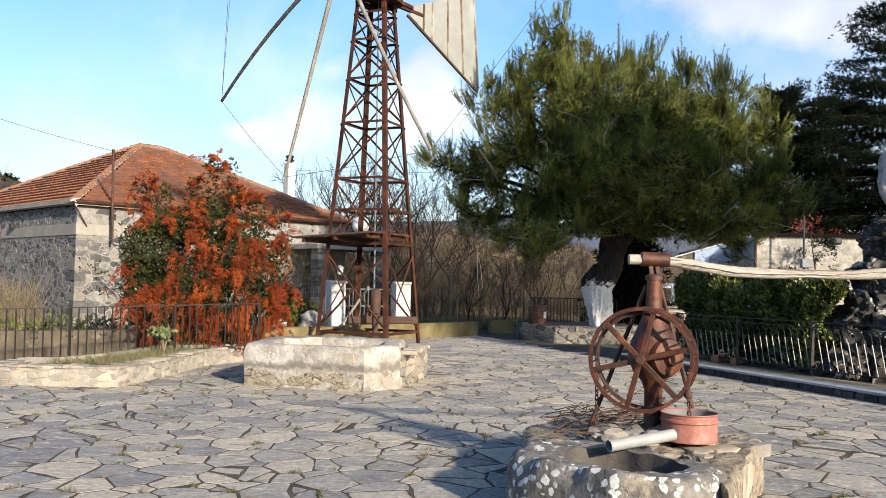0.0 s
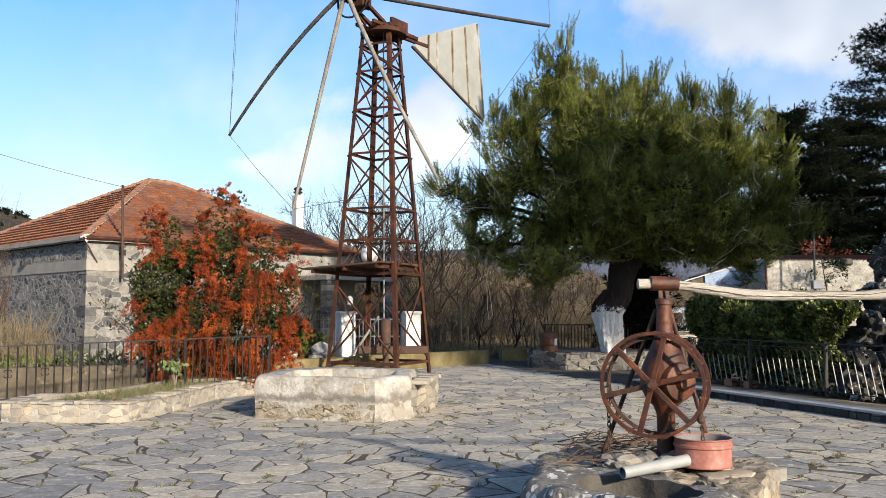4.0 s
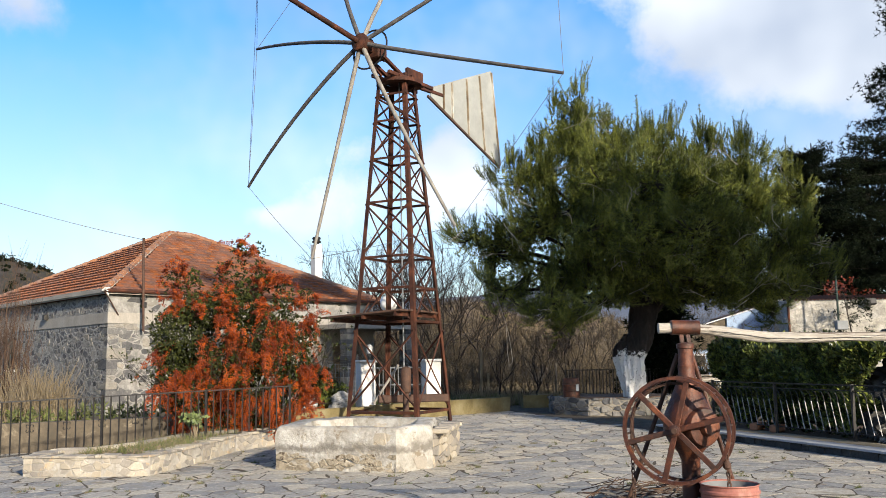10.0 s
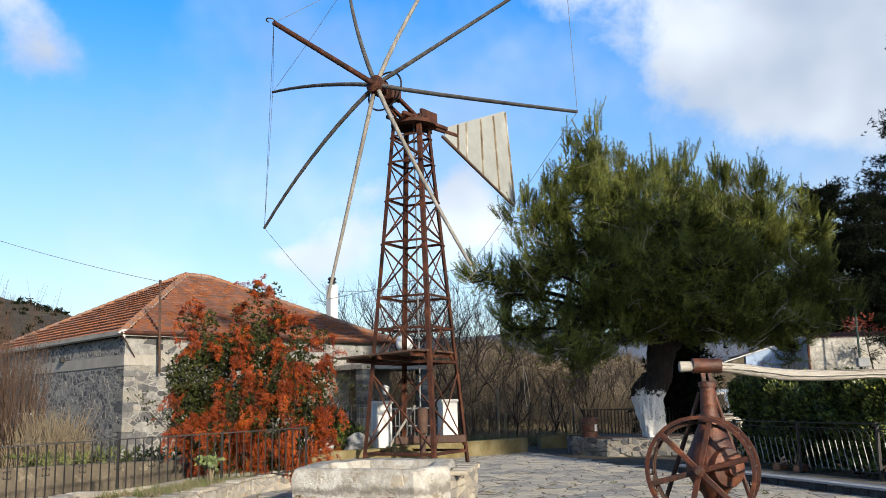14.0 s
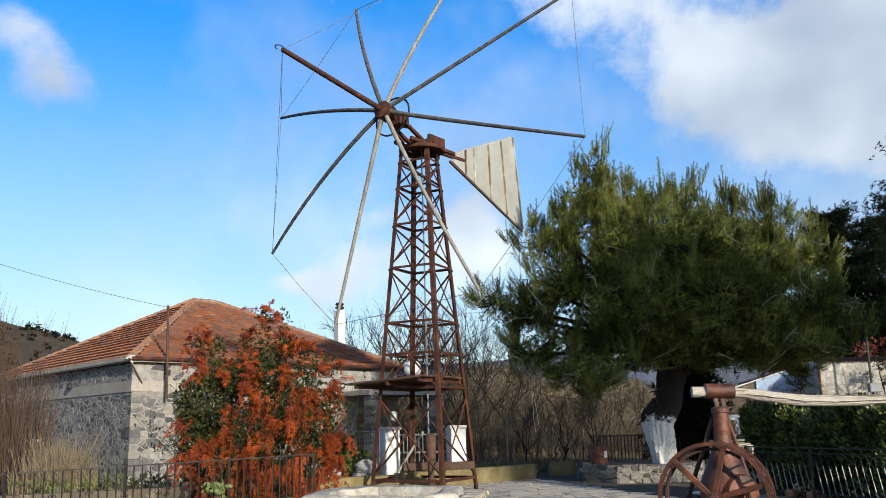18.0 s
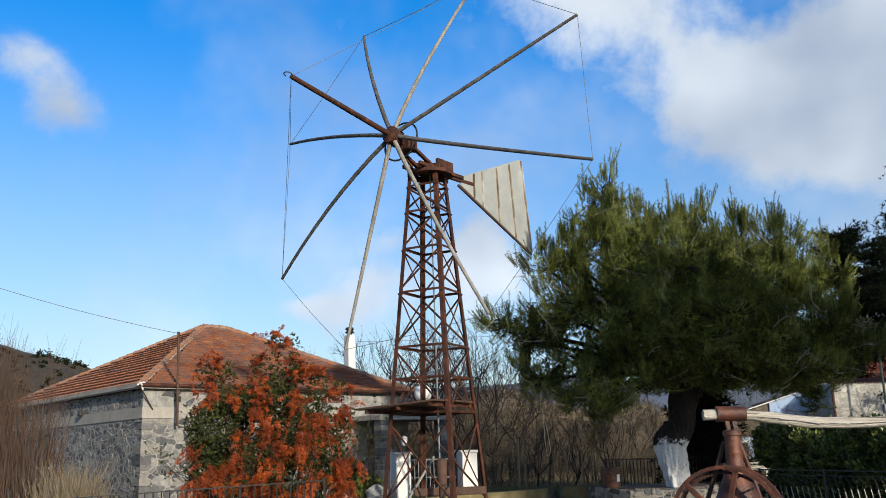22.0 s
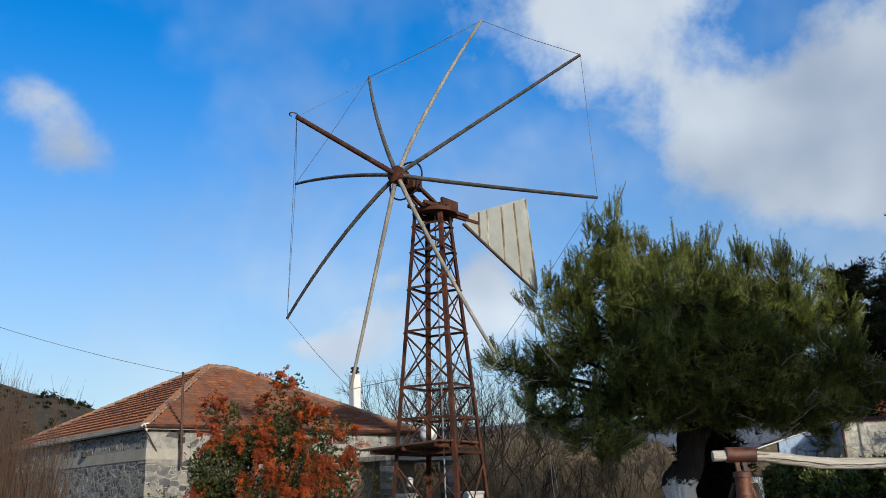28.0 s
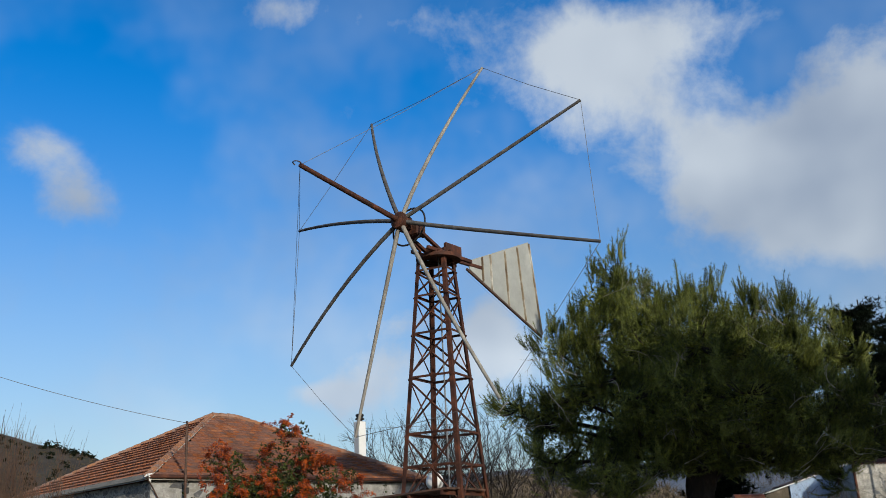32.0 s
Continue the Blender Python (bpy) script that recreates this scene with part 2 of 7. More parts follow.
def banded_plaster():
    """Basin plaster with an old dark waterline and a pale upper face."""
    m = surface("basin_plaster", [(0.15, (0.30, 0.27, 0.22)), (0.5, (0.50, 0.47, 0.41)), (0.8, (0.68, 0.65, 0.59))], 4.0, 0.9, fine=22, bump=1.0,
                stain=((0.20, 0.165, 0.12), 5.0, 0.55, 0.66), dust=((0.46, 0.37, 0.24), 3.0, 0.55, 0.7))
    n = Nodes(m.node_tree)
    b = m.node_tree.nodes["Principled BSDF"]
    old = b.inputs["Base Color"].links[0].from_socket
    co = n.node("ShaderNodeTexCoord").outputs["Object"]
    sep = n.node("ShaderNodeSeparateXYZ")
    n.link(co, sep.inputs[0])
    z = n.math("ADD", sep.outputs[2], n.math("MULTIPLY", n.math("SUBTRACT", n.noise(co, 4.0, 5.0, 0.7), 0.5), 0.28))
    band = n.math("SUBTRACT", n.step(z, 0.25, 0.31), n.step(z, 0.34, 0.43))
    band = n.math("MULTIPLY", band, n.step(n.noise(co, 6.0, 5.0, 0.7), 0.28, 0.5))
    n.link(n.mix(n.math("MULTIPLY", band, 0.85), old, (0.14, 0.125, 0.105)), b.inputs["Base Color"])
    return m


BASINPLASTER = banded_plaster()
BEAM_CONC = surface("band_plaster", [(0.2, (0.34, 0.31, 0.265)), (0.8, (0.46, 0.425, 0.37))], 1.2, 0.9, fine=20, bump=0.25)
WHITE = surface("white_paint", [(0.2, (0.76, 0.75, 0.72)), (0.8, (0.86, 0.85, 0.83))], 1.5, 0.7, fine=25, bump=0.15, speck=0.1)
OCHRE = surface("ochre_plaster", [(0.15, (0.123, 0.095, 0.038)), (0.5, (0.209, 0.166, 0.0712)), (0.85, (0.304, 0.257, 0.142))], 1.6, 0.9, fine=22, bump=0.3,
                stain=((0.12, 0.10, 0.05), 1.8, 0.56, 0.75))
TANWALL = surface("tan_render", [(0.2, (0.085, 0.066, 0.045)), (0.8, (0.17, 0.138, 0.095))], 0.9, 0.9, fine=14, bump=0.5, speck=0.6, stain=((0.06, 0.05, 0.036), 1.3, 0.48, 0.68), dust=((0.24, 0.20, 0.14), 2.2, 0.56, 0.72))
TILE = surface("roof_tile", [(0.05, (0.11, 0.055, 0.038)), (0.35, (0.24, 0.105, 0.066)), (0.7, (0.35, 0.165, 0.105)), (0.95, (0.50, 0.31, 0.22))], 1.6, 0.95,
               fine=18, bump=0.5, vary=0.45, speck=0.6, stain=((0.11, 0.085, 0.06), 2.2, 0.60, 0.70), spec=0.15)
RIDGE = surface("ridge_tile", [(0.1, (0.24, 0.115, 0.07)), (0.8, (0.44, 0.25, 0.165))], 2, 0.85, fine=25, bump=0.25, vary=0.4)
RUST = surface("rusty_iron", [(0.15, (0.022, 0.009, 0.005)), (0.5, (0.064, 0.020, 0.0095)), (0.8, (0.14, 0.044, 0.018))], 3, 0.8, 0.0, fine=45, bump=0.35,
               stain=((0.04, 0.020, 0.013), 2.5, 0.55, 0.75), spec=0.35)
RUSTPUMP = surface("rusty_cast_iron", [(0.15, (0.028, 0.009, 0.004)), (0.5, (0.105, 0.028, 0.009)), (0.8, (0.26, 0.080, 0.026))], 5, 0.55, 0.1, fine=55, bump=0.4, speck=0.8,
                   stain=((0.04, 0.019, 0.011), 4.5, 0.5, 0.64), spec=0.55)
DARKRUST = surface("dark_rusty_steel", [(0.2, (0.05, 0.03, 0.022)), (0.8, (0.13, 0.065, 0.04))], 3, 0.8, fine=40, bump=0.3)
OLDWOOD = surface("weathered_wood", [(0.15, (0.17, 0.15, 0.13)), (0.5, (0.29, 0.265, 0.23)), (0.85, (0.42, 0.39, 0.34))], 5, 0.85, fine=60, bump=0.4, stretch=(1, 1, 0.25))
DARKWOOD = surface("dark_weathered_wood", [(0.15, (0.049, 0.0455, 0.0455)), (0.5, (0.091, 0.084, 0.0805)), (0.85, (0.154, 0.143, 0.133))], 5, 0.85, fine=60, bump=0.4)
PALEWOOD = surface("pale_bleached_wood", [(0.15, (0.42, 0.37, 0.30)), (0.5, (0.64, 0.58, 0.49)), (0.85, (0.80, 0.75, 0.66))], 7, 0.85, fine=40, bump=1.0, stretch=(0.22, 2.4, 2.4),
                   stain=((0.16, 0.13, 0.10), 6.0, 0.55, 0.60))
PLANK = surface("brown_plank", [(0.2, (0.13, 0.085, 0.05)), (0.8, (0.26, 0.18, 0.11))], 5, 0.85, fine=50, bump=0.4, vary=0.3)
FINMETAL = surface("galvanised_sheet", [(0.2, (0.33, 0.335, 0.31)), (0.8, (0.45, 0.455, 0.42))], 1.3, 0.6, 0.0, fine=18, bump=0.1, speck=0.15,
                   stain=((0.38, 0.33, 0.23), 2.5, 0.64, 0.82))
RIBMETAL = surface("brown_streaked_metal", [(0.2, (0.15, 0.095, 0.05)), (0.5, (0.36, 0.28, 0.18)), (0.8, (0.80, 0.76, 0.68))], 2.2, 0.6, fine=20, bump=0.2, stretch=(1, 1, 0.5))
BLACKIRON = surface("black_iron", [(0.2, (0.018, 0.017, 0.017)), (0.8, (0.045, 0.04, 0.036))], 4, 0.55, 0.2, fine=50, bump=0.15)
WIRE = surface("grey_wire", [(0.2, (0.10, 0.10, 0.10)), (0.8, (0.20, 0.20, 0.20))], 4, 0.6, 0.4, fine=30, bump=0.0)
WHITEROD = surface("chipped_white_rod", [(0.2, (0.14, 0.13, 0.12)), (0.8, (0.58, 0.57, 0.54))], 4, 0.5, fine=30, bump=0.1, speck=0.7)
BUCKETRED = surface("faded_red_enamel", [(0.15, (0.33, 0.115, 0.085)), (0.6, (0.46, 0.19, 0.145)), (0.9, (0.60, 0.36, 0.30))], 5, 0.6, fine=40, bump=0.15,
                    stain=((0.22, 0.10, 0.065), 5, 0.56, 0.72))
PVC = surface("grey_white_plastic", [(0.2, (0.36, 0.37, 0.36)), (0.8, (0.48, 0.485, 0.47))], 5, 0.45, fine=40, bump=0.05, speck=0.1)
LICHEN = surface("lichened_stone", [(0.1, (0.10, 0.096, 0.09)), (0.5, (0.21, 0.198, 0.178)), (0.85, (0.38, 0.35, 0.30))], 7, 0.9, fine=26, bump=1.0,
                 blotch=((0.66, 0.645, 0.60), 14.0, 0.54, 0.62), stain=((0.44, 0.38, 0.27), 2, 0.55, 0.75))
ROCK = surface("dark_rock", [(0.15, (0.014, 0.013, 0.012)), (0.5, (0.058, 0.055, 0.05)), (0.9, (0.17, 0.163, 0.15))], 2.6, 1.0, fine=16, bump=0.6,
               stain=((0.38, 0.37, 0.345), 3.5, 0.56, 0.64), spec=0.02)
BARNSTONE = surface("pale_grey_stone", [(0.1, (0.20, 0.185, 0.155)), (0.5, (0.42, 0.395, 0.345)), (0.9, (0.68, 0.65, 0.59))], 2.2, 0.9, bump=1.0, fine=12, vary=0.2, speck=0.7)
RUBBLE = surface("rubble_masonry", [(0.12, (0.11, 0.086, 0.058)), (0.38, (0.31, 0.26, 0.185)), (0.68, (0.52, 0.45, 0.335)), (0.92, (0.74, 0.68, 0.55))], 7, 0.95, bump=1.0, fine=22, speck=0.6,
                 stain=((0.075, 0.055, 0.036), 7.0, 0.52, 0.62))
MARBLE = surface("pale_coping", [(0.2, (0.40, 0.42, 0.45)), (0.8, (0.54, 0.55, 0.57))], 1.5, 0.6, fine=20, bump=0.2)
TANSTRIP = surface("tan_strip", [(0.2, (0.30, 0.24, 0.15)), (0.8, (0.42, 0.35, 0.24))], 1.5, 0.9, fine=25, bump=0.4)
BARK = surface("pine_bark", [(0.15, (0.0109, 0.00774, 0.00592)), (0.6, (0.0296, 0.0209, 0.0155)), (0.9, (0.0546, 0.04, 0.03))], 6, 0.9, fine=22, bump=1.0, stretch=(1, 1, 0.35))
def limed_bark():
    """Bark with its foot painted in limewash: the paint ends in a ragged edge."""
    m = surface("limed_pine_bark", [(0.15, (0.008, 0.006, 0.005)), (0.6, (0.024, 0.017, 0.013)), (0.9, (0.055, 0.04, 0.03))], 6, 0.9, fine=22, bump=1.0, stretch=(1, 1, 0.35))
    n = Nodes(m.node_tree)
    b = m.node_tree.nodes["Principled BSDF"]
    old = b.inputs["Base Color"].links[0].from_socket
    co = n.node("ShaderNodeTexCoord").outputs["Object"]
    sep = n.node("ShaderNodeSeparateXYZ")
    n.link(co, sep.inputs[0])
    edge = n.math("ADD", sep.outputs[2], n.math("MULTIPLY", n.math("SUBTRACT", n.noise(co, 3.5, 6.0, 0.7), 0.5), 1.3))
    worn = n.step(n.noise(co, 10.0, 6.0, 0.75), 0.30, 0.46)
    paint = n.math("MULTIPLY", n.math("SUBTRACT", 1.0, n.step(edge, 1.18, 1.3)), worn)
    n.link(n.mix(paint, old, (0.62, 0.605, 0.575)), b.inputs["Base Color"])
    return m


LIMEBARK = limed_bark()
# wide ramp: needle age, plus lit tufts and shaded gaps put into the colour
NEEDLE = surface("pine_needles", [(0.15, (0.008, 0.011, 0.003)), (0.43, (0.070, 0.088, 0.021)), (0.6, (0.22, 0.245, 0.065)), (0.82, (0.46, 0.48, 0.16))], 1.3, 0.5, fine=7, bump=0, vary=0.3,
                 spec=0.12, translucent=0.04)
DEADTWIG = surface("dead_pine_twigs", [(0.15, (0.22, 0.20, 0.16)), (0.85, (0.46, 0.42, 0.35))], 3, 0.9, fine=20, bump=0.2)
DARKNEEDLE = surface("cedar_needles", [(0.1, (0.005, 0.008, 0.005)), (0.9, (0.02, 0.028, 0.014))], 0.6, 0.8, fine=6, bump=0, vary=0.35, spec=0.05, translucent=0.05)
HEDGELEAF = surface("hedge_leaves", [(0.1, (0.010, 0.016, 0.004)), (0.45, (0.070, 0.092, 0.021)), (0.8, (0.40, 0.44, 0.15))], 1.2, 0.35, fine=6, bump=0, vary=0.5,
                    spec=0.35, translucent=0.2)
BUSHLEAF = surface("firethorn_leaves", [(0.1, (0.013, 0.018, 0.006)), (0.5, (0.042, 0.052, 0.016)), (0.9, (0.13, 0.14, 0.05))], 1.2, 0.45, fine=6, bump=0, vary=0.4,
                   spec=0.12, translucent=0.1)
BERRY = surface("orange_berries", [(0.12, (0.045, 0.007, 0.003)), (0.45, (0.24, 0.034, 0.004)), (0.8, (0.74, 0.155, 0.009))], 3.0, 0.4, fine=10, bump=0, vary=0.25, spec=0.2)
TWIG = surface("bare_twigs", [(0.15, (0.055, 0.042, 0.025)), (0.85, (0.165, 0.127, 0.078))], 2, 0.9, fine=15, bump=0.2, vary=0.4)
TWIGRED = surface("reddish_shoots", [(0.15, (0.09, 0.051, 0.036)), (0.85, (0.162, 0.102, 0.066))], 2, 0.9, fine=15, bump=0.1, vary=0.4)
STRAW = surface("dry_grass", [(0.15, (0.229, 0.176, 0.106)), (0.85, (0.37, 0.299, 0.194))], 2, 0.9, fine=15, bump=0.1, vary=0.5)
WEED = surface("green_weeds", [(0.15, (0.09, 0.11, 0.03)), (0.85, (0.22, 0.24, 0.09))], 2, 0.8, fine=15, bump=0, vary=0.5, translucent=0.2)
SUCC = surface("pale_green_leaves", [(0.15, (0.20, 0.27, 0.09)), (0.85, (0.38, 0.44, 0.2))], 4, 0.6, fine=15, bump=0, vary=0.4, translucent=0.2)
HILL = surface("scrub_hill", [(0.2, (0.022, 0.020, 0.018)), (0.5, (0.045, 0.039, 0.034)), (0.8, (0.085, 0.072, 0.06))], 0.06, 0.95, fine=0.8, bump=0,
               stain=((0.018, 0.022, 0.014), 0.12, 0.48, 0.60))
GOLDHILL = surface("dry_grass_hill", [(0.2, (0.17, 0.125, 0.062)), (0.8, (0.30, 0.22, 0.115))], 0.05, 0.95, fine=0.7, bump=0, stain=((0.10, 0.078, 0.058), 0.1, 0.46, 0.64))
# the blue of the distance haze is painted into the ridge's colour
FARHILL = surface("hazy_far_hill", [(0.2, (0.085, 0.11, 0.165)), (0.8, (0.13, 0.155, 0.21))], 0.01, 0.95, fine=0.1, bump=0)
BLUEWALL = surface("pale_blue_wall", [(0.2, (0.36, 0.48, 0.68)), (0.8, (0.46, 0.58, 0.78))], 0.8, 0.8, fine=15, bump=0.1, speck=0.2)
GLASS_DARK = surface("dark_window", [(0.2, (0.02, 0.022, 0.025)), (0.8, (0.05, 0.05, 0.055))], 2, 0.15, fine=10, bump=0, spec=0.6)
GREYPAINT = surface("grey_paint", [(0.2, (0.20, 0.21, 0.22)), (0.8, (0.30, 0.31, 0.32))], 2, 0.6, fine=20, bump=0.1)
GREENPAINT = surface("green_pole", [(0.2, (0.014, 0.03, 0.022)), (0.8, (0.035, 0.06, 0.046))], 2, 0.6, fine=20, bump=0.1)
WHITESTONE = surface("whitish_stone", [(0.15, (0.22, 0.215, 0.20)), (0.6, (0.50, 0.49, 0.47)), (0.9, (0.66, 0.65, 0.63))], 5, 0.9, fine=25, bump=0.8)
TERRACOTTA = surface("terracotta", [(0.2, (0.34, 0.14, 0.07)), (0.8, (0.48, 0.23, 0.12))], 3, 0.85, fine=20, bump=0.2)
REDLEAF = surface("red_autumn_leaves", [(0.2, (0.18, 0.03, 0.02)), (0.8, (0.34, 0.08, 0.05))], 2, 0.6, fine=10, bump=0, vary=0.4)
GLOBE = surface("opal_globe", [(0.2, (0.97, 0.97, 0.96)), (0.8, (1.0, 1.0, 0.99))], 2, 0.3, fine=10, bump=0, speck=0.03, translucent=0.1)
WATERDARK = surface("dark_basin", [(0.2, (0.06, 0.055, 0.05)), (0.8, (0.14, 0.125, 0.105))], 4, 0.85, fine=40, bump=0.6)


# ---- mesh tools ----
class Mesh:
    """Gathers vertices and faces in world coordinates."""

    def __init__(self):
        self.v, self.f = [], []

    def add(self, verts, faces):
        k = len(self.v)
        self.v += [tuple(p) for p in verts]
        self.f += [tuple(i + k for i in f) for f in faces]
        return self

    def box(self, c, size, m=None, bevel=0.0):
        """A box with chamfered edges; m turns it about its centre."""
        h = [s / 2 for s in size]
        b = min(bevel, *[x * 0.45 for x in h])
        m = m or Matrix.Identity(3)
        c = Vector(c)
        if b <= 0:
            pts = [Vector((x * h[0], y * h[1], z * h[2])) for x in (-1, 1) for y in (-1, 1) for z in (-1, 1)]
            faces = [(0, 1, 3, 2), (4, 6, 7, 5), (0, 4, 5, 1), (2, 3, 7, 6), (0, 2, 6, 4), (1, 5, 7, 3)]
            return self.add([c + m @ p for p in pts], faces)
        pts, idx = [], {}
        for x in (-1, 1):
            for y in (-1, 1):
                for z in (-1, 1):
                    for ax in range(3):
                        s = (x, y, z)
                        p = [s[i] * (h[i] - (0 if i == ax else b)) for i in range(3)]
                        idx[(s, ax)] = len(pts)
                        pts.append(Vector(p))
        faces = []
        for ax in range(3):
            o1, o2 = [i for i in range(3) if i != ax]
            for s in (-1, 1):
                ring = []
                for p, q in ((-1, -1), (1, -1), (1, 1), (-1, 1)):
                    k = [0, 0, 0]
                    k[ax], k[o1], k[o2] = s, p, q
                    ring.append(idx[(tuple(k), ax)])
                faces.append(tuple(ring))
            for p in (-1, 1):
                for q in (-1, 1):
                    lo, hi = [0, 0, 0], [0, 0, 0]
                    lo[ax], hi[ax] = -1, 1
                    lo[o1] = hi[o1] = p
                    lo[o2] = hi[o2] = q
                    faces.append((idx[(tuple(lo), o1)], idx[(tuple(hi), o1)], idx[(tuple(hi), o2)], idx[(tuple(lo), o2)]))
        for x in (-1, 1):
            for y in (-1, 1):
                for z in (-1, 1):
                    faces.append(tuple(idx[((x, y, z), a)] for a in range(3)))
        return self.add([c + m @ p for p in pts], faces)

    def bar(self, a, b, w, d=None, up=(0, 0, 1), bevel=0.0):
        """A square bar from a to b."""
        a, b = Vector(a), Vector(b)
        z = (b - a).normalized()
        x = z.cross(Vector(up))
        if x.length < 1e-4:
            x = z.cross(Vector((1, 0, 0)))
        x.normalize()
        y = z.cross(x)
        m = Matrix((x, y, z)).transposed()
        return self.box((a + b) / 2, (w, d or w, (b - a).length), m, bevel)

    def angle(self, a, b, w, t, inward):
        """An L-section steel bar from a to b with its corner turned away from inward."""
        a, b, inward = Vector(a), Vector(b), Vector(inward)
        z = (b - a).normalized()
        n = (inward - z * inward.dot(z)).normalized()
        s = z.cross(n)
        u, v = (n + s).normalized(), (n - s).normalized()
        prof = [u * 0, u * w, u * w + v * t, u * t + v * t, u * t + v * w, v * w]
        pts = [a + p for p in prof] + [b + p for p in prof]
        faces = [(i, (i + 1) % 6, (i + 1) % 6 + 6, i + 6) for i in range(6)] + [(5, 4, 3, 2, 1, 0), (6, 7, 8, 9, 10, 11)]
        return self.add(pts, faces)

    def tube(self, path, radii, n=8, caps=True):
        """A round tube along a path with a radius at each point."""
        path = [Vector(p) for p in path]
        if not hasattr(radii, "__len__"):
            radii = [radii] * len(path)
        k0 = len(self.v)
        ref = None
        for i, p in enumerate(path):
            d = (path[min(i + 1, len(path) - 1)] - path[max(i - 1, 0)]).normalized()
            if ref is None:
                ref = d.orthogonal().normalized()
            ref = ref - d * ref.dot(d)
            if ref.length < 1e-5:
                ref = d.orthogonal()
            ref.normalize()
            s = d.cross(ref)
            for j in range(n):
                a = 2 * math.pi * j / n
                self.v.append(tuple(p + (ref * math.cos(a) + s * math.sin(a)) * radii[i]))
        for i in range(len(path) - 1):
            for j in range(n):
                a, b = k0 + i * n + j, k0 + i * n + (j + 1) % n
                self.f.append((a, b, b + n, a + n))
        if caps:
            self.f.append(tuple(k0 + j for j in reversed(range(n))))
            e = k0 + (len(path) - 1) * n
            self.f.append(tuple(e + j for j in range(n)))
        return self

    def lathe(self, base, axis, profile, n=24, closed=False):
        """A turned body: profile of (radius, height) along the axis."""
        base, axis = Vector(base), Vector(axis).normalized()
        x = axis.orthogonal().normalized()
        y = axis.cross(x)
        k0, m = len(self.v), len(profile)
        for r, h in profile:
            for j in range(n):
                a = 2 * math.pi * j / n
                self.v.append(tuple(base + axis * h + (x * math.cos(a) + y * math.sin(a)) * max(r, 1e-4)))
        for i in range(m if closed else m - 1):
            for j in range(n):
                a, b = k0 + i * n + j, k0 + i * n + (j + 1) % n
                c, d = k0 + ((i + 1) % m) * n + (j + 1) % n, k0 + ((i + 1) % m) * n + j
                self.f.append((a, b, c, d))
        if not closed:
            self.f.append(tuple(k0 + j for j in reversed(range(n))))
            self.f.append(tuple(k0 + (m - 1) * n + j for j in range(n)))
        return self

    def blob(self, c, r, rough=0.2, seed=0.0, n=2):
        """A rough stone: a subdivided ball pushed about by noise."""
        bm = bmesh.new()
        bmesh.ops.create_icosphere(bm, subdivisions=n, radius=1.0)
        vs = []
        for v in bm.verts:
            k = 1 + rough * noise.noise(v.co * 1.3 + Vector((seed, seed * 0.7, -seed))) * 1.6 + rough * 0.5 * noise.noise(v.co * 3.7 + Vector((seed, 0, seed)))
            vs.append((c[0] + v.co.x * r[0] * k, c[1] + v.co.y * r[1] * k, c[2] + v.co.z * r[2] * k))
        fs = [tuple(v.index for v in f.verts) for f in bm.faces]
        bm.free()
        return self.add(vs, fs)

    def prism(self, poly, z0, z1, frame_=None, inset=0.0, lift=0.0, drop=None):
        """A slab over a polygon; its top edge drawn in and rounded off. frame_ maps (u, v, w) to the world."""
        n = len(poly)
        cx, cy = sum(p[0] for p in poly) / n, sum(p[1] for p in poly) / n

        def shrink(d):
            out = []
            for x, y in poly:
                l = math.hypot(x - cx, y - cy) or 1
                k = max(0.3, 1 - d / l)
                out.append((cx + (x - cx) * k, cy + (y - cy) * k))
            return out
        rings = [[(x, y, z0) for x, y in poly], [(x, y, z1 - (inset * 0.7 if drop is None else drop)) for x, y in poly]]
        if inset:
            rings.append([(x, y, z1) for x, y in shrink(inset)])
        pts = [p for r in rings for p in r]
        if lift:
            pts.append((cx, cy, z1 + lift))
        fs = []
        for i in range(len(rings) - 1):
            for j in range(n):
                fs.append((i * n + j, i * n + (j + 1) % n, (i + 1) * n + (j + 1) % n, (i + 1) * n + j))
        e = (len(rings) - 1) * n
        if lift:
            fs += [(e + j, e + (j + 1) % n, len(pts) - 1) for j in range(n)]
        else:
            fs.append(tuple(e + j for j in range(n)))
        if frame_:
            pts = [frame_(*p) for p in pts]
        return self.add(pts, fs)


ORIGIN = {}


def thing(name, at, label, category, group="", kind=""):
    ob = new(name)
    ob.location = at
    ORIGIN[ob] = Vector(at)
    return tagged(ob, label, category, group, kind)


def mesh_of(name, m, material, at=(0, 0, 0), smooth=None):
    data = bpy.data.meshes.new(name)
    if isinstance(m, Mesh):
        o = Vector(at)
        data.from_pydata([(p[0] - o.x, p[1] - o.y, p[2] - o.z) for p in m.v], [], m.f)
    else:
        v, f = m  # numpy triangles
        v = (v - np.array(at)).astype(np.float32)
        data.vertices.add(len(v))
        data.vertices.foreach_set("co", v.ravel())
        k = f.shape[1]
        data.loops.add(f.size)
        data.loops.foreach_set("vertex_index", f.ravel().astype(np.int32))
        data.polygons.add(len(f))
        data.polygons.foreach_set("loop_start", np.arange(0, f.size, k, dtype=np.int32))
        data.polygons.foreach_set("loop_total", np.full(len(f), k, dtype=np.int32))
    data.update()
    data.validate()
    data.materials.append(material)
    if smooth is not None:
        data.shade_smooth()
        if smooth < 180:
            data.set_sharp_from_angle(angle=radians(smooth))
    return data


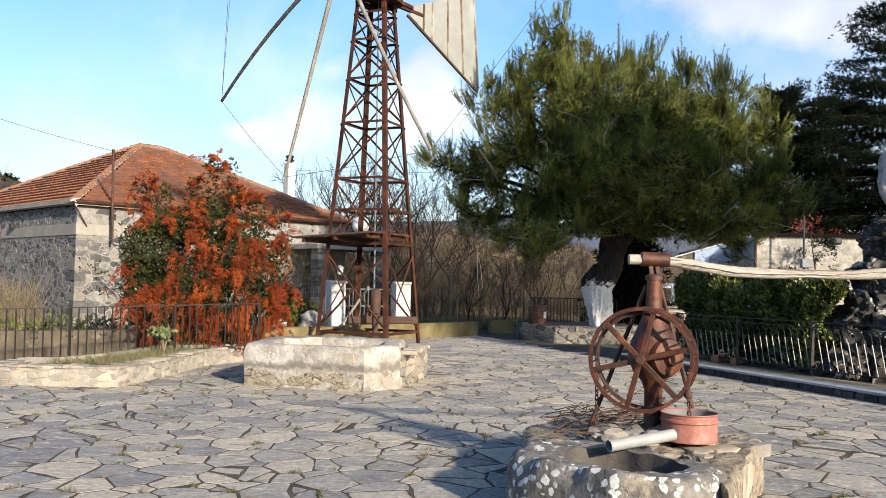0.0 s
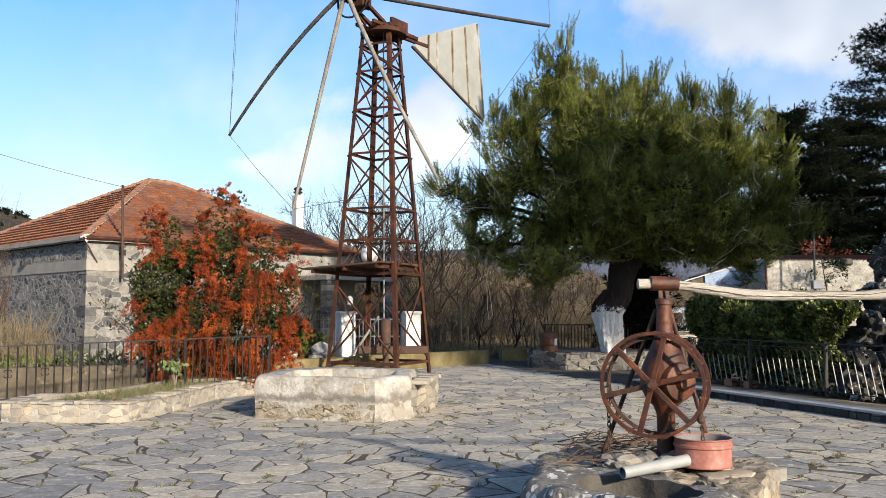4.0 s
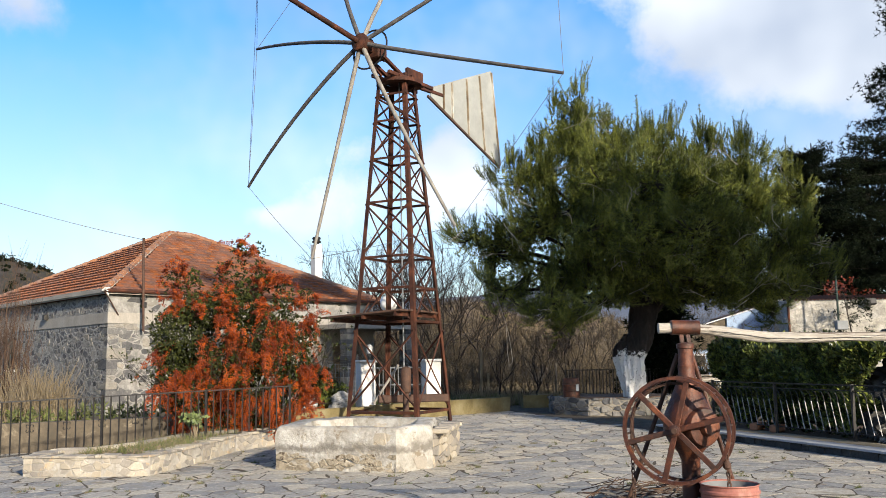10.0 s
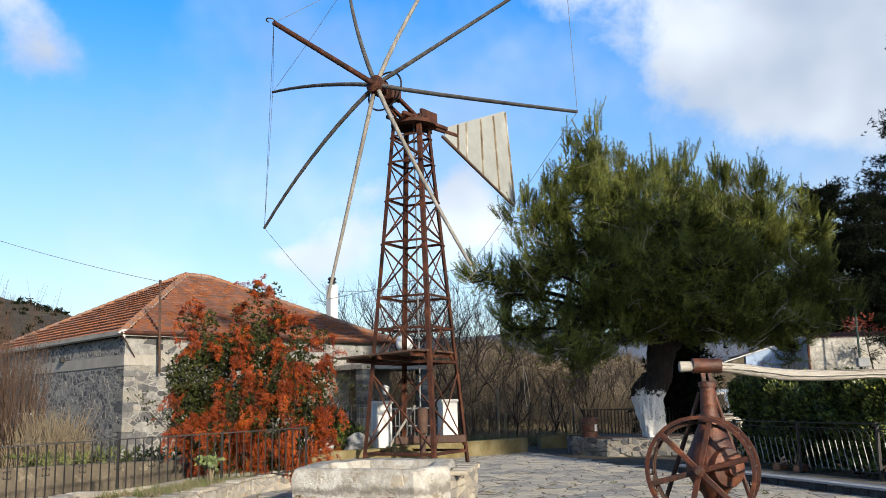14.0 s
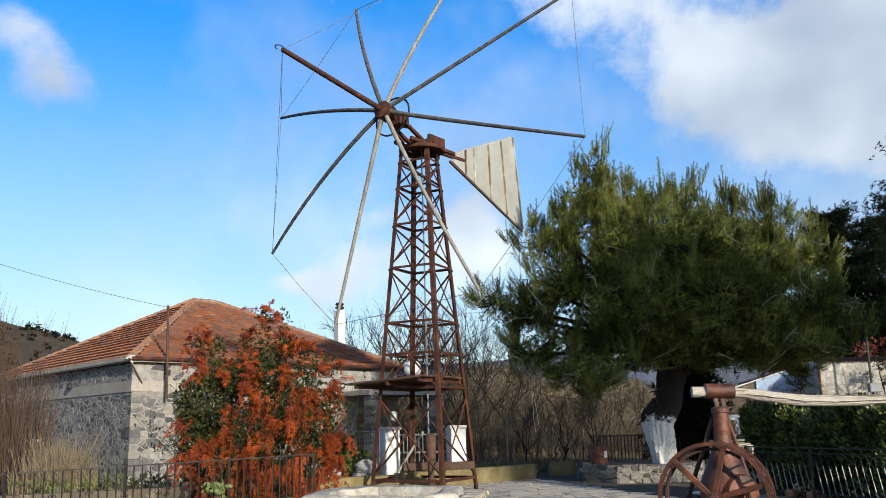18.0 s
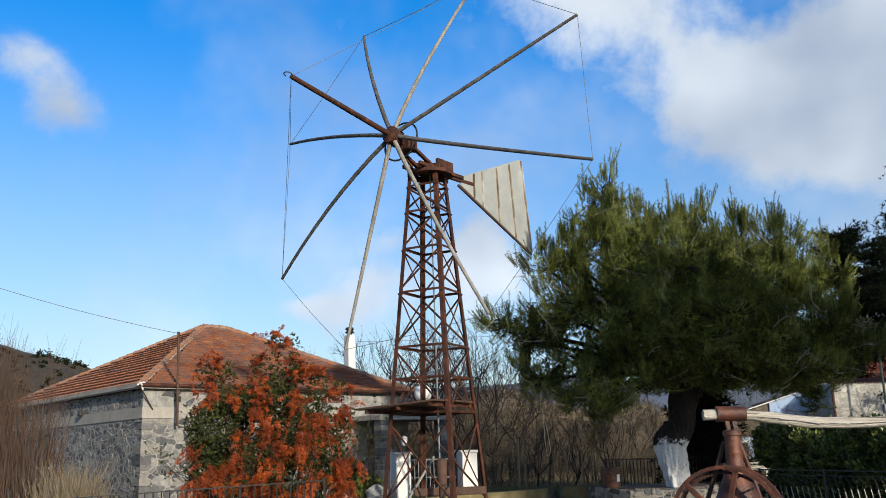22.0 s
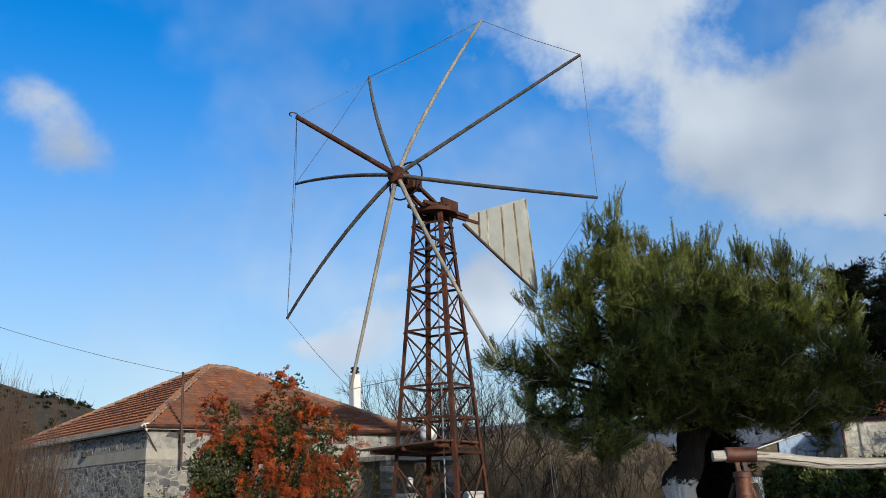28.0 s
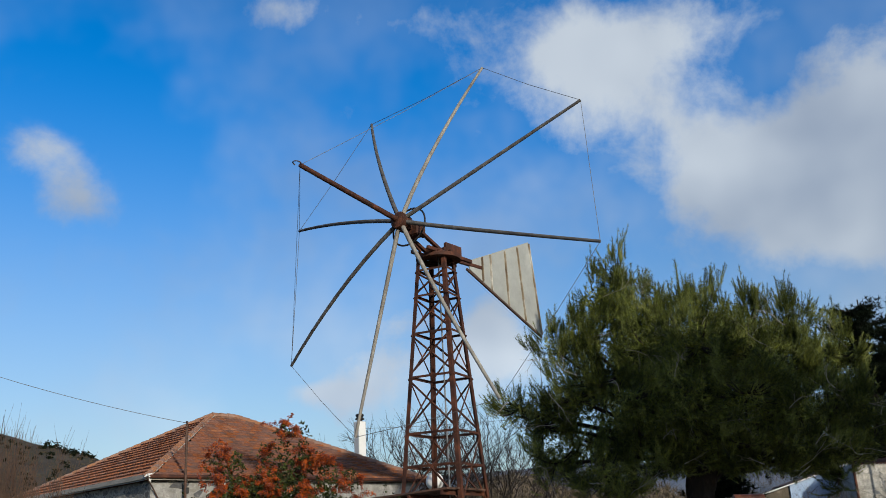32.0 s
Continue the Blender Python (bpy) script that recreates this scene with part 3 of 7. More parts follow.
def part(name, m, material, parent, label="", smooth=None, kind=""):
    """One mesh under a thing or under a part."""
    o = ORIGIN[parent]
    ob = new(name, mesh_of(name, m, material, o, smooth))
    ob.parent = parent
    ORIGIN[ob] = o
    return tagged(ob, label, "", "", kind)


def solo(name, m, material, label, category, at=(0, 0, 0), group="", kind="", smooth=None):
    """A thing that is one mesh."""
    ob = new(name, mesh_of(name, m, material, at, smooth))
    ob.location = at
    ORIGIN[ob] = Vector(at)
    return tagged(ob, label, category, group, kind)


def clip(poly, px, py, nx, ny):
    """The part of a polygon on the near side of a line."""
    out = []
    for i, a in enumerate(poly):
        b = poly[(i + 1) % len(poly)]
        da, db = (a[0] - px) * nx + (a[1] - py) * ny, (b[0] - px) * nx + (b[1] - py) * ny
        if da <= 0:
            out.append(a)
        if da * db < 0:
            k = da / (da - db)
            out.append((a[0] + (b[0] - a[0]) * k, a[1] + (b[1] - a[1]) * k))
    return out


def cells(u0, u1, v0, v1, su, sv, gap, seed, jitter=0.85, merge=0.0, keep=None, uneven=0.0):
    """Irregular stones that fill a rectangle: cells round scattered points, with a joint between them."""
    rng = random.Random(seed)
    nu, nv = max(1, round((u1 - u0) / su)), max(1, round((v1 - v0) / sv))
    pts = {}
    for i in range(-1, nu + 1):
        for j in range(-1, nv + 1):
            if rng.random() < merge:
                continue
            off = 0.5 * (j % 2)
            pts[(i, j)] = (u0 + (i + 0.5 + off * 0.6 + (rng.random() - 0.5) * jitter) * (u1 - u0) / nu,
                           v0 + (j + 0.5 + (rng.random() - 0.5) * jitter) * (v1 - v0) / nv)
    size = {k: uneven * rng.random() for k in pts}
    out = []
    for (i, j), (x, y) in pts.items():
        if keep and not keep(x, y):
            continue
        poly = [(max(u0, x - 2 * su), max(v0, y - 2 * sv)), (min(u1, x + 2 * su), max(v0, y - 2 * sv)),
                (min(u1, x + 2 * su), min(v1, y + 2 * sv)), (max(u0, x - 2 * su), min(v1, y + 2 * sv))]
        if not (u0 < x < u1 and v0 < y < v1):
            continue
        for a in range(i - 3, i + 4):
            for b in range(j - 3, j + 4):
                q = pts.get((a, b))
                if q is None or (a == i and b == j):
                    continue
                dx, dy = q[0] - x, q[1] - y
                # distances measured in units of the stones' size
                nx, ny = dx / su ** 2, dy / sv ** 2
                l = math.hypot(nx, ny)
                if l == 0:
                    continue
                nx, ny = nx / l, ny / l
                d2 = (dx / su) ** 2 + (dy / sv) ** 2
                k = min(0.85, max(0.15, 0.5 + (size[(i, j)] ** 2 - size[(a, b)] ** 2) / (2 * d2)))
                mx, my = x + dx * k - nx * gap / 2, y + dy * k - ny * gap / 2
                poly = clip(poly, mx, my, nx, ny)
                if len(poly) < 3:
                    break
            if len(poly) < 3:
                break
        if len(poly) >= 3:
            # drop points that lie close together
            p2 = [p for k, p in enumerate(poly) if math.hypot(p[0] - poly[k - 1][0], p[1] - poly[k - 1][1]) > 0.25 * gap + 0.01]
            if len(p2) >= 3:
                out.append(p2)
    return out


def wobble(poly, amount, rng, cuts=1):
    """Breaks straight edges a little, as in hewn stone."""
    out = []
    for i, a in enumerate(poly):
        b = poly[(i + 1) % len(poly)]
        out.append(a)
        l = math.hypot(b[0] - a[0], b[1] - a[1])
        for c in range(cuts):
            k = (c + 1) / (cuts + 1)
            s = (rng.random() - 0.5) * amount * l
            out.append((a[0] + (b[0] - a[0]) * k - (b[1] - a[1]) / (l or 1) * s, a[1] + (b[1] - a[1]) * k + (b[0] - a[0]) / (l or 1) * s))
    return out


def needles(rng, pos, dirs, count, length, width, spread, quad=False):
    """Many small blades: at each point a tuft of count narrow triangles about its direction. Returns arrays."""
    n = len(pos)
    p = np.repeat(pos, count, axis=0)
    d = np.repeat(dirs, count, axis=0)
    r = rng.normal(size=(n * count, 3))
    d = d + r * spread
    d /= np.linalg.norm(d, axis=1)[:, None]
    side = np.cross(d, rng.normal(size=(n * count, 3)))
    side /= np.linalg.norm(side, axis=1)[:, None] + 1e-9
    ln = (length * (0.6 + 0.8 * rng.random((n * count, 1))))
    w = width * (0.7 + 0.6 * rng.random((n * count, 1)))
    if quad:
        mid = p + d * ln * 0.5
        v = np.stack([p, mid + side * w, p + d * ln, mid - side * w], 1).reshape(-1, 3)
        f = np.arange(len(v)).reshape(-1, 4)
    else:
        v = np.stack([p - side * w * 0.5, p + side * w * 0.5, p + d * ln], 1).reshape(-1, 3)
        f = np.arange(len(v)).reshape(-1, 3)
    return v, f


def grow(m, rng, p, d, r, length, depth, spread=0.5, rise=0.1, kids=3, seg=3, n=4, tips=None, shrink=0.62, wander=0.16, thick=0.8):
    """A branch that forks."""
    pts, rad = [p], [r]
    q, dd = Vector(p), Vector(d).normalized()
    for s in range(seg):
        dd = (dd + Vector((rng.gauss(0, wander), rng.gauss(0, wander), rng.gauss(0, wander) + rise * 0.5))).normalized()
        q = q + dd * length / seg
        pts.append(tuple(q))
        rad.append(r * (1 - 0.45 * (s + 1) / seg))
    m.tube(pts, rad, n, caps=False)
    if depth <= 0:
        if tips is not None:
            tips.append((tuple(q), tuple(dd)))
        return
    for k in range(kids):
        t = rng.uniform(0.45, 1.0) if k else 1.0
        i = min(seg - 1, int(t * seg))
        fr = t * seg - i
        b = Vector(pts[i]).lerp(Vector(pts[i + 1]), min(1, fr))
        nd = (dd + Vector((rng.gauss(0, spread), rng.gauss(0, spread), rng.gauss(0, spread * 0.7) + rise))).normalized()
        grow(m, rng, tuple(b), tuple(nd), rad[-1] * thick, length * shrink * rng.uniform(0.8, 1.2), depth - 1, spread, rise, kids, seg, n, tips, shrink, wander, thick)


# ---- ground ----
def build_ground():
    m = Mesh()
    R = 2500.0
    m.add([(-R, -R, -0.03), (R, -R, -0.03), (R, R, -0.03), (-R, R, -0.03)], [(0, 1, 2, 3)])
    solo("ground", m, EARTH, "dry earth and grass round the yard", "ground", kind="structure")
    m = Mesh()
    m.add([(-12, -6, -0.002), (9, -6, -0.002), (9, 31, -0.002), (-12, 31, -0.002)], [(0, 1, 2, 3)])
    return solo("pavement", m, JOINT, "irregular grey flagstone paving with earthy joints", "paving", kind="structure")


PAVEMENT = build_ground()


def pave_ok(x, y):
    if x < -9.5 or x > 4.65 + (17.7 - y) * 0.354 + 0.1:
        return False
    if y > 25.6 + (x + 0.6) * 1.39 + 3.5 and x < 1.2:
        return False
    return y < 30.5


def chop(poly, rng):
    """Knocks the sharp corners off a stone."""
    out = []
    n = len(poly)
    for i, b in enumerate(poly):
        a, c = poly[i - 1], poly[(i + 1) % n]
        k, q = rng.uniform(0.01, 0.1), rng.uniform(0.01, 0.1)
        out.append((b[0] + (a[0] - b[0]) * k, b[1] + (a[1] - b[1]) * k))
        out.append((b[0] + (c[0] - b[0]) * q, b[1] + (c[1] - b[1]) * q))
    return out


def build_paving():
    rng = random.Random(5)
    polys = cells(-9.5, 9.0, -4.0, 30.5, 0.30, 0.33, 0.024, 11, 1.6, 0.22, pave_ok, 1.0)
    polys.sort(key=lambda p: math.hypot(p[0][0] - 0.6, p[0][1] - 8.0))
    rest = Mesh()
    for i, p in enumerate(polys):
        p = wobble(chop(p, rng), 0.13, rng, 1) if i < 1300 else chop(p, rng)
        z = rng.uniform(0.0, 0.0016)
        tilt = (rng.gauss(0, 0.0013), rng.gauss(0, 0.0013))
        cx, cy = p[0]
        m = Mesh() if i < 300 else rest
        m.prism(p, -0.03, z, lambda u, v, w, a=tilt, cx=cx, cy=cy: (u, v, w + (u - cx) * a[0] + (v - cy) * a[1]), inset=0.01, drop=0.0012)
        if i < 300:
            part("flagstone", m, FLAG, PAVEMENT)
    part("flagstones", rest, FLAG, PAVEMENT, "grey flagstones farther off", kind="stuff")
    # grass tufts and dry bits in the joints
    r = np.random.default_rng(14)
    green, dry = [], []
    for p in polys:
        a = p[0]
        if rng.random() < 0.2 and -6 < a[0] < 5 and 4 < a[1] < 18:
            b = p[1]
            for _ in range(rng.randint(4, 16)):
                k = rng.random() * 0.5
                (green if rng.random() < 0.6 else dry).append((a[0] + (b[0] - a[0]) * k + rng.gauss(0, 0.01), a[1] + (b[1] - a[1]) * k + rng.gauss(0, 0.01), -0.006))
    for name, pts, mat, lab in (("joint_weeds", green, WEED, "tiny green weeds in the paving joints"), ("joint_litter", dry, STRAW, "dry grass bits in the paving joints")):
        pts = np.array(pts)
        part(name, needles(r, pts, np.tile([0, 0, 0.6], (len(pts), 1)), 6, 0.055, 0.008, 0.9), mat, PAVEMENT, lab, kind="stuff")


# ---- stone house ----
HC = Vector((-11.95, 29.0, 0))
HR, HL = Vector((0.6947, 0.7193, 0)), Vector((-0.7193, 0.6947, 0))
HW, HD, HE = 11.3, 14.5, 4.0   # right wall, left wall, eaves


def hp(a, b, z):
    return HC + HR * a + HL * b + Vector((0, 0, z))


def build_house():
    house = thing("house", HC, "single-storey grey stone house with red tiled hip roof", "house")
    t = 0.5
    right = Mesh()
    right.prism([(0, 0), (HW, 0), (HW, t), (0, t)], 0, HE - 0.06, lambda u, v, w: hp(u, v, w))
    wr = part("wall", right, MORTAR, house)
    left = Mesh()
    left.prism([(0, t), (0, HD), (t, HD), (t, t)], 0, HE - 0.06, lambda u, v, w: hp(u, v, w))
    wl = part("wall", left, MORTAR, house)
    back = Mesh()
    back.prism([(t, HD - t), (HW, HD - t), (HW, HD), (t, HD)], 0, HE - 0.06, lambda u, v, w: hp(u, v, w))
    part("wall", back, MORTAR, house)
    far = Mesh()
    far.prism([(HW - t, t), (HW, t), (HW, HD - t), (HW - t, HD - t)], 0, HE - 0.06, lambda u, v, w: hp(u, v, w))
    part("wall", far, MORTAR, house)
    # concrete band round the walls
    z0, z1 = 2.98, 3.34
    m = Mesh()
    m.prism([(-0.03, -0.03), (HW, -0.03), (HW, 0.0), (0.0, 0.0), (0.0, HD), (-0.03, HD)], z0, z1, lambda u, v, w: hp(u, v, w))
    part("band", m, BEAM_CONC, house, "smooth plastered band under the eaves")
    # eaves: soffit board, gutter
    m = Mesh()
    o = 0.2
    m.prism([(-o, -o), (HW + o, -o), (HW + o, HD + o), (-o, HD + o)], HE - 0.06, HE + 0.04, lambda u, v, w: hp(u, v, w))
    part("soffit", m, BEAM_CONC, house)
    m = Mesh()
    m.bar(hp(-o - 0.02, -o - 0.0, HE + 0.06), hp(-o - 0.02, HD + o, HE + 0.06), 0.05, 0.15)
    part("fascia", m, BEAM_CONC, house, "pale grey eaves board")
    g = Mesh()
    g.tube([hp(-o - 0.05, -o - 0.06, HE + 0.05), hp(HW + o, -o - 0.06, HE + 0.02)], 0.065, 8)
    part("gutter", g, RUST, house, "rusty red eaves gutter")
    g = Mesh().blob(hp(-o + 0.02, -o - 0.02, HE + 0.06), (0.11, 0.11, 0.09), 0.5, 3.3, 3)
    g.blob(hp(-o + 0.06, -o - 0.0, HE - 0.06), (0.05, 0.05, 0.07), 0.5, 5.1, 2)
    part("gutter_end", g, WHITE, house, "white plaster lump at the eaves corner")
    g = Mesh()
    g.tube([hp(-0.3, -0.35, HE), hp(0.05, -0.12, HE - 0.35), hp(0.32, -0.06, HE - 0.75)], 0.022, 6)
    part("spout", g, DARKRUST, house)
    # roof body
    A, B = hp(5.76, HD / 2, 7.26), hp(6.85, HD / 2, 7.26)
    c = [hp(-o, -o, HE + 0.05), hp(HW + o, -o, HE + 0.05), hp(HW + o, HD + o, HE + 0.05), hp(-o, HD + o, HE + 0.05)]
    dn = Vector((0, 0, -0.09))
    roof = Mesh()
    roof.add([x + dn for x in c] + [A + dn, B + dn], [(0, 1, 5, 4), (1, 2, 5), (2, 3, 4, 5), (3, 0, 4), (3, 2, 1, 0)])
    rf = part("roof", roof, TILE, house, "red clay tiled hip roof")
    roof_tiles(rf, c[0], c[1], A, B, 21)
    roof_tiles(rf, c[3], c[0], A, A, 22)
    for a, b in ((c[0], A), (c[1], B), (c[3], A), (A, B)):
        n = max(2, int((b - a).length / 0.36))
        for i in range(n):
            p, q = a.lerp(b, i / n), a.lerp(b, (i + 1.12) / n)
            m = Mesh()
            up = Vector((0, 0, 0.03))
            m.tube([p + up, q + up], [0.135, 0.105], 8)
            part("ridge_tile", m, RIDGE, rf, smooth=40)
    side = (A - c[0]).normalized().cross(Vector((0, 0, 1))) * 0.125
    m = Mesh()
    m.tube([c[0].lerp(A, k / 30) + side + Vector((0, 0, 0.035 + 0.012 * noise.noise(Vector((k * 0.9, 0, 0))))) for k in range(31)], [0.018 + 0.012 * noise.noise(Vector((k * 1.7, 3, 0))) for k in range(31)], 6)
    part("hip_mortar", m, LIMEMORTAR, rf, "pale mortar bedding along the hip")
    # chimney
    ch = Mesh()
    ch.box((-6.98, 40.0, 5.9), (0.385, 0.385, 2.0), Matrix.Rotation(0.77, 3, "Z"), 0.02)
    cm = part("chimney", ch, WHITE, house, "whitewashed chimney")
    ch = Mesh()
    ch.lathe((-6.98, 40.0, 6.89), (0, 0, 1), [(0.12, 0), (0.12, 0.1), (0.2, 0.1), (0.21, 0.15), (0.14, 0.19), (0.15, 0.24), (0.2, 0.27), (0.17, 0.35), (0.05, 0.38)], 14)
    part("cowl", ch, BLACKIRON, cm, "small dark metal chimney cowl", smooth=40)
    # small lamp and openings
    m = Mesh()
    m.box(hp(-0.12, 5.2, 3.4), (0.14, 0.2, 0.2), Matrix.Rotation(0.77, 3, "Z"), 0.02)
    part("wall_lamp", m, BLACKIRON, house)
    w = Mesh()
    w.box(hp(-0.02, 9.0, 2.1), (0.12, 1.0, 1.2), Matrix.Rotation(0.803, 3, "Z"), 0.0)
    ww = part("window", w, GLASS_DARK, house)
    w = Mesh()
    w.box(hp(-0.04, 9.0, 1.45), (0.16, 1.15, 0.08), Matrix.Rotation(0.803, 3, "Z"), 0.01)
    part("sill", w, WHITE, ww)
    # stones of the two walls that face the yard
    rng = random.Random(3)
    rest = Mesh()
    for wall, u1, f, seed, size in ((wl, HD, lambda u, v, w: hp(-w, u, v), 31, (0.22, 0.155)), (wr, 5.2, lambda u, v, w: hp(u, -w, v), 32, (0.29, 0.19))):
        for z_lo, z_hi in ((0.0, 2.96), (3.36, 3.94)):
            for p in cells(0.0, u1, z_lo, z_hi, size[0], size[1], 0.045 if wall is wl else 0.03, seed, 1.4, 0.05, None, 1.0):
                if rng.random() < 0.07:
                    continue
                if wall is wl and abs(p[0][0] - 9.0) < 0.6 and 1.3 < p[0][1] < 2.7:
                    continue
                far = wall is wl and p[0][0] > 8.0
                m = rest if far else Mesh()
                if wall is wr and z_lo > 3 and rng.random() < 0.7:
                    continue
                m.prism(wobble(chop(p, rng), 0.26, rng), -0.02, rng.uniform(0.002, 0.02), f, inset=0.016)
                if not far:
                    part("stone", m, GREYSTONE, wall)
    part("rubble_facing", rest, GREYSTONE, wl, kind="stuff")
    # corner blocks
    z = 0.02
    k = 0
    while z < 2.9:
        h = rng.uniform(0.24, 0.42)
        h = min(h, 2.95 - z)
        a, b = (0.62, 0.34) if k % 2 else (0.34, 0.6)
        m = Mesh()
        m.prism([(-0.03, -0.03), (a, -0.03), (a, 0.0), (0.0, 0.0), (0.0, b), (-0.03, b)], z, z + h - 0.05, lambda u, v, w: hp(u, v, w))
        if k % 3:
            part("corner_stone", m, GREYSTONE, wr)
        z += h
        k += 1
    # plastered stretch and porch at the far end
    m = Mesh()
    m.prism([(5.25, -0.03), (HW, -0.03), (HW, 0.0), (5.25, 0.0)], 0, 2.97, lambda u, v, w: hp(u, v, w))
    part("plaster", m, BEAM_CONC, house, "whitewashed plaster by the porch")
    m = Mesh()
    m.prism([(8.3, -2.0), (HW + 0.6, -2.0), (HW + 0.6, -0.04), (8.3, -0.04)], 2.85, 3.03, lambda u, v, w: hp(u, v, w))
    part("porch_roof", m, BEAM_CONC, house, "flat concrete porch slab")
    for a in (8.6, HW + 0.3):
        m = Mesh()
        m.box(hp(a, -1.75, 1.42), (0.40, 0.40, 2.85), Matrix.Rotation(0.77, 3, "Z"), 0.02)
        pillar = part("porch_pillar", m, MORTAR, house, "pillar of squared grey stone blocks")
        for j in range(14):
            k = 0.44 + rng.uniform(-0.015, 0.015)
            b = Mesh().box(hp(a, -1.75, 0.105 + j * 0.203), (k, k, 0.185), Matrix.Rotation(0.77 + rng.gauss(0, 0.012), 3, "Z"), 0.015)
            part("block", b, GREYSTONE, pillar)
    m = Mesh()
    m.prism([(9.2, -0.06), (10.3, -0.06), (10.3, -0.031), (9.2, -0.031)], 0.1, 2.3, lambda u, v, w: hp(u, v, w))
    part("door", m, PLANK, house, "brown door in the porch")


def roof_tiles(rf, a, b, A, B, seed):
    """Courses of interlocking tiles on the slope between the eaves a-b and the ridge A-B."""
    rng = random.Random(seed)
    u = (b - a).normalized()
    top = A - a
    up = (top - u * top.dot(u))
    L = up.length
    up.normalize()
    nrm = u.cross(up).normalized()
    if nrm.z < 0:
        nrm = -nrm
    tw, th = 0.25, 0.37
    rows = int(L / th)
    # one tile: a wavy slab
    prof = [(0.0, 0.0), (0.03, 0.026), (0.09, 0.03), (0.13, 0.01), (0.19, 0.01), (0.235, 0.026), (tw - 0.004, 0.0)]
    tm = Mesh()
    vs = []
    for s, lift in ((0.0, 0.072), (th * 1.08, 0.0)):
        vs += [u * x + up * s + nrm * (y + lift) for x, y in prof]
    base = [u * 0.0 + nrm * -0.005, u * tw + nrm * -0.005]
    k = len(prof)
    fs = [(i, i + 1, k + i + 1, k + i) for i in range(k - 1)]
    vs += base
    fs.append(tuple(range(k - 1, -1, -1)) + (2 * k, 2 * k + 1))
    tm.add(vs, fs)
    data = mesh_of("tile", tm, TILE, (0, 0, 0))
    rest = Mesh()
    Lab = (b - a).length
    ta, tb = (A - a).dot(u), (B - a).dot(u)
    spots = []
    for r in range(rows):
        s = r * th
        lo, hi = ta * s / L, Lab + (tb - Lab) * s / L
        lo2, hi2 = ta * (s + th) / L, Lab + (tb - Lab) * (s + th) / L
        n = int(Lab / tw)
        for i in range(n):
            x = i * tw
            if x < (lo + lo2) / 2 - 0.12 or x + tw > (hi + hi2) / 2 + 0.12:
                continue
            spots.append(a + u * x + up * s + nrm * rng.uniform(-0.004, 0.006) + up * rng.uniform(-0.01, 0.01))
    spots.sort(key=lambda p: (p - HC).length)
    o = ORIGIN[rf]
    for i, p in enumerate(spots):
        if i < 150:
            ob = new("tile", data)
            ob.parent = rf
            ob.location = p - o
            ob.rotation_euler = (0, 0, rng.gauss(0, 0.012))
        else:
            rest.add([Vector(v) + p for v in vs], fs)
    part("tiles", rest, TILE, rf, kind="stuff")


# ---- windmill ----
TC = Vector((-1.84, 23.5, 0))
AX = Vector((-0.545, -0.815, 0.20)).normalized()
HUB = Vector((-2.65, 22.0, 9.69))


def leg_pt(i, z):
    """Corner i of the lattice tower at height z."""
    a = radians(19 + 90 * i)
    h = 1.385 + (0.50 - 1.385) * z / 9.0
    return TC + Vector((math.cos(a) * h + (-0.03, -0.11, -0.12, 0.04)[i], math.sin(a) * h, z))


LEVELS = [0.33, 2.62, 3.5, 4.33, 5.8, 6.98, 8.02, 8.75]


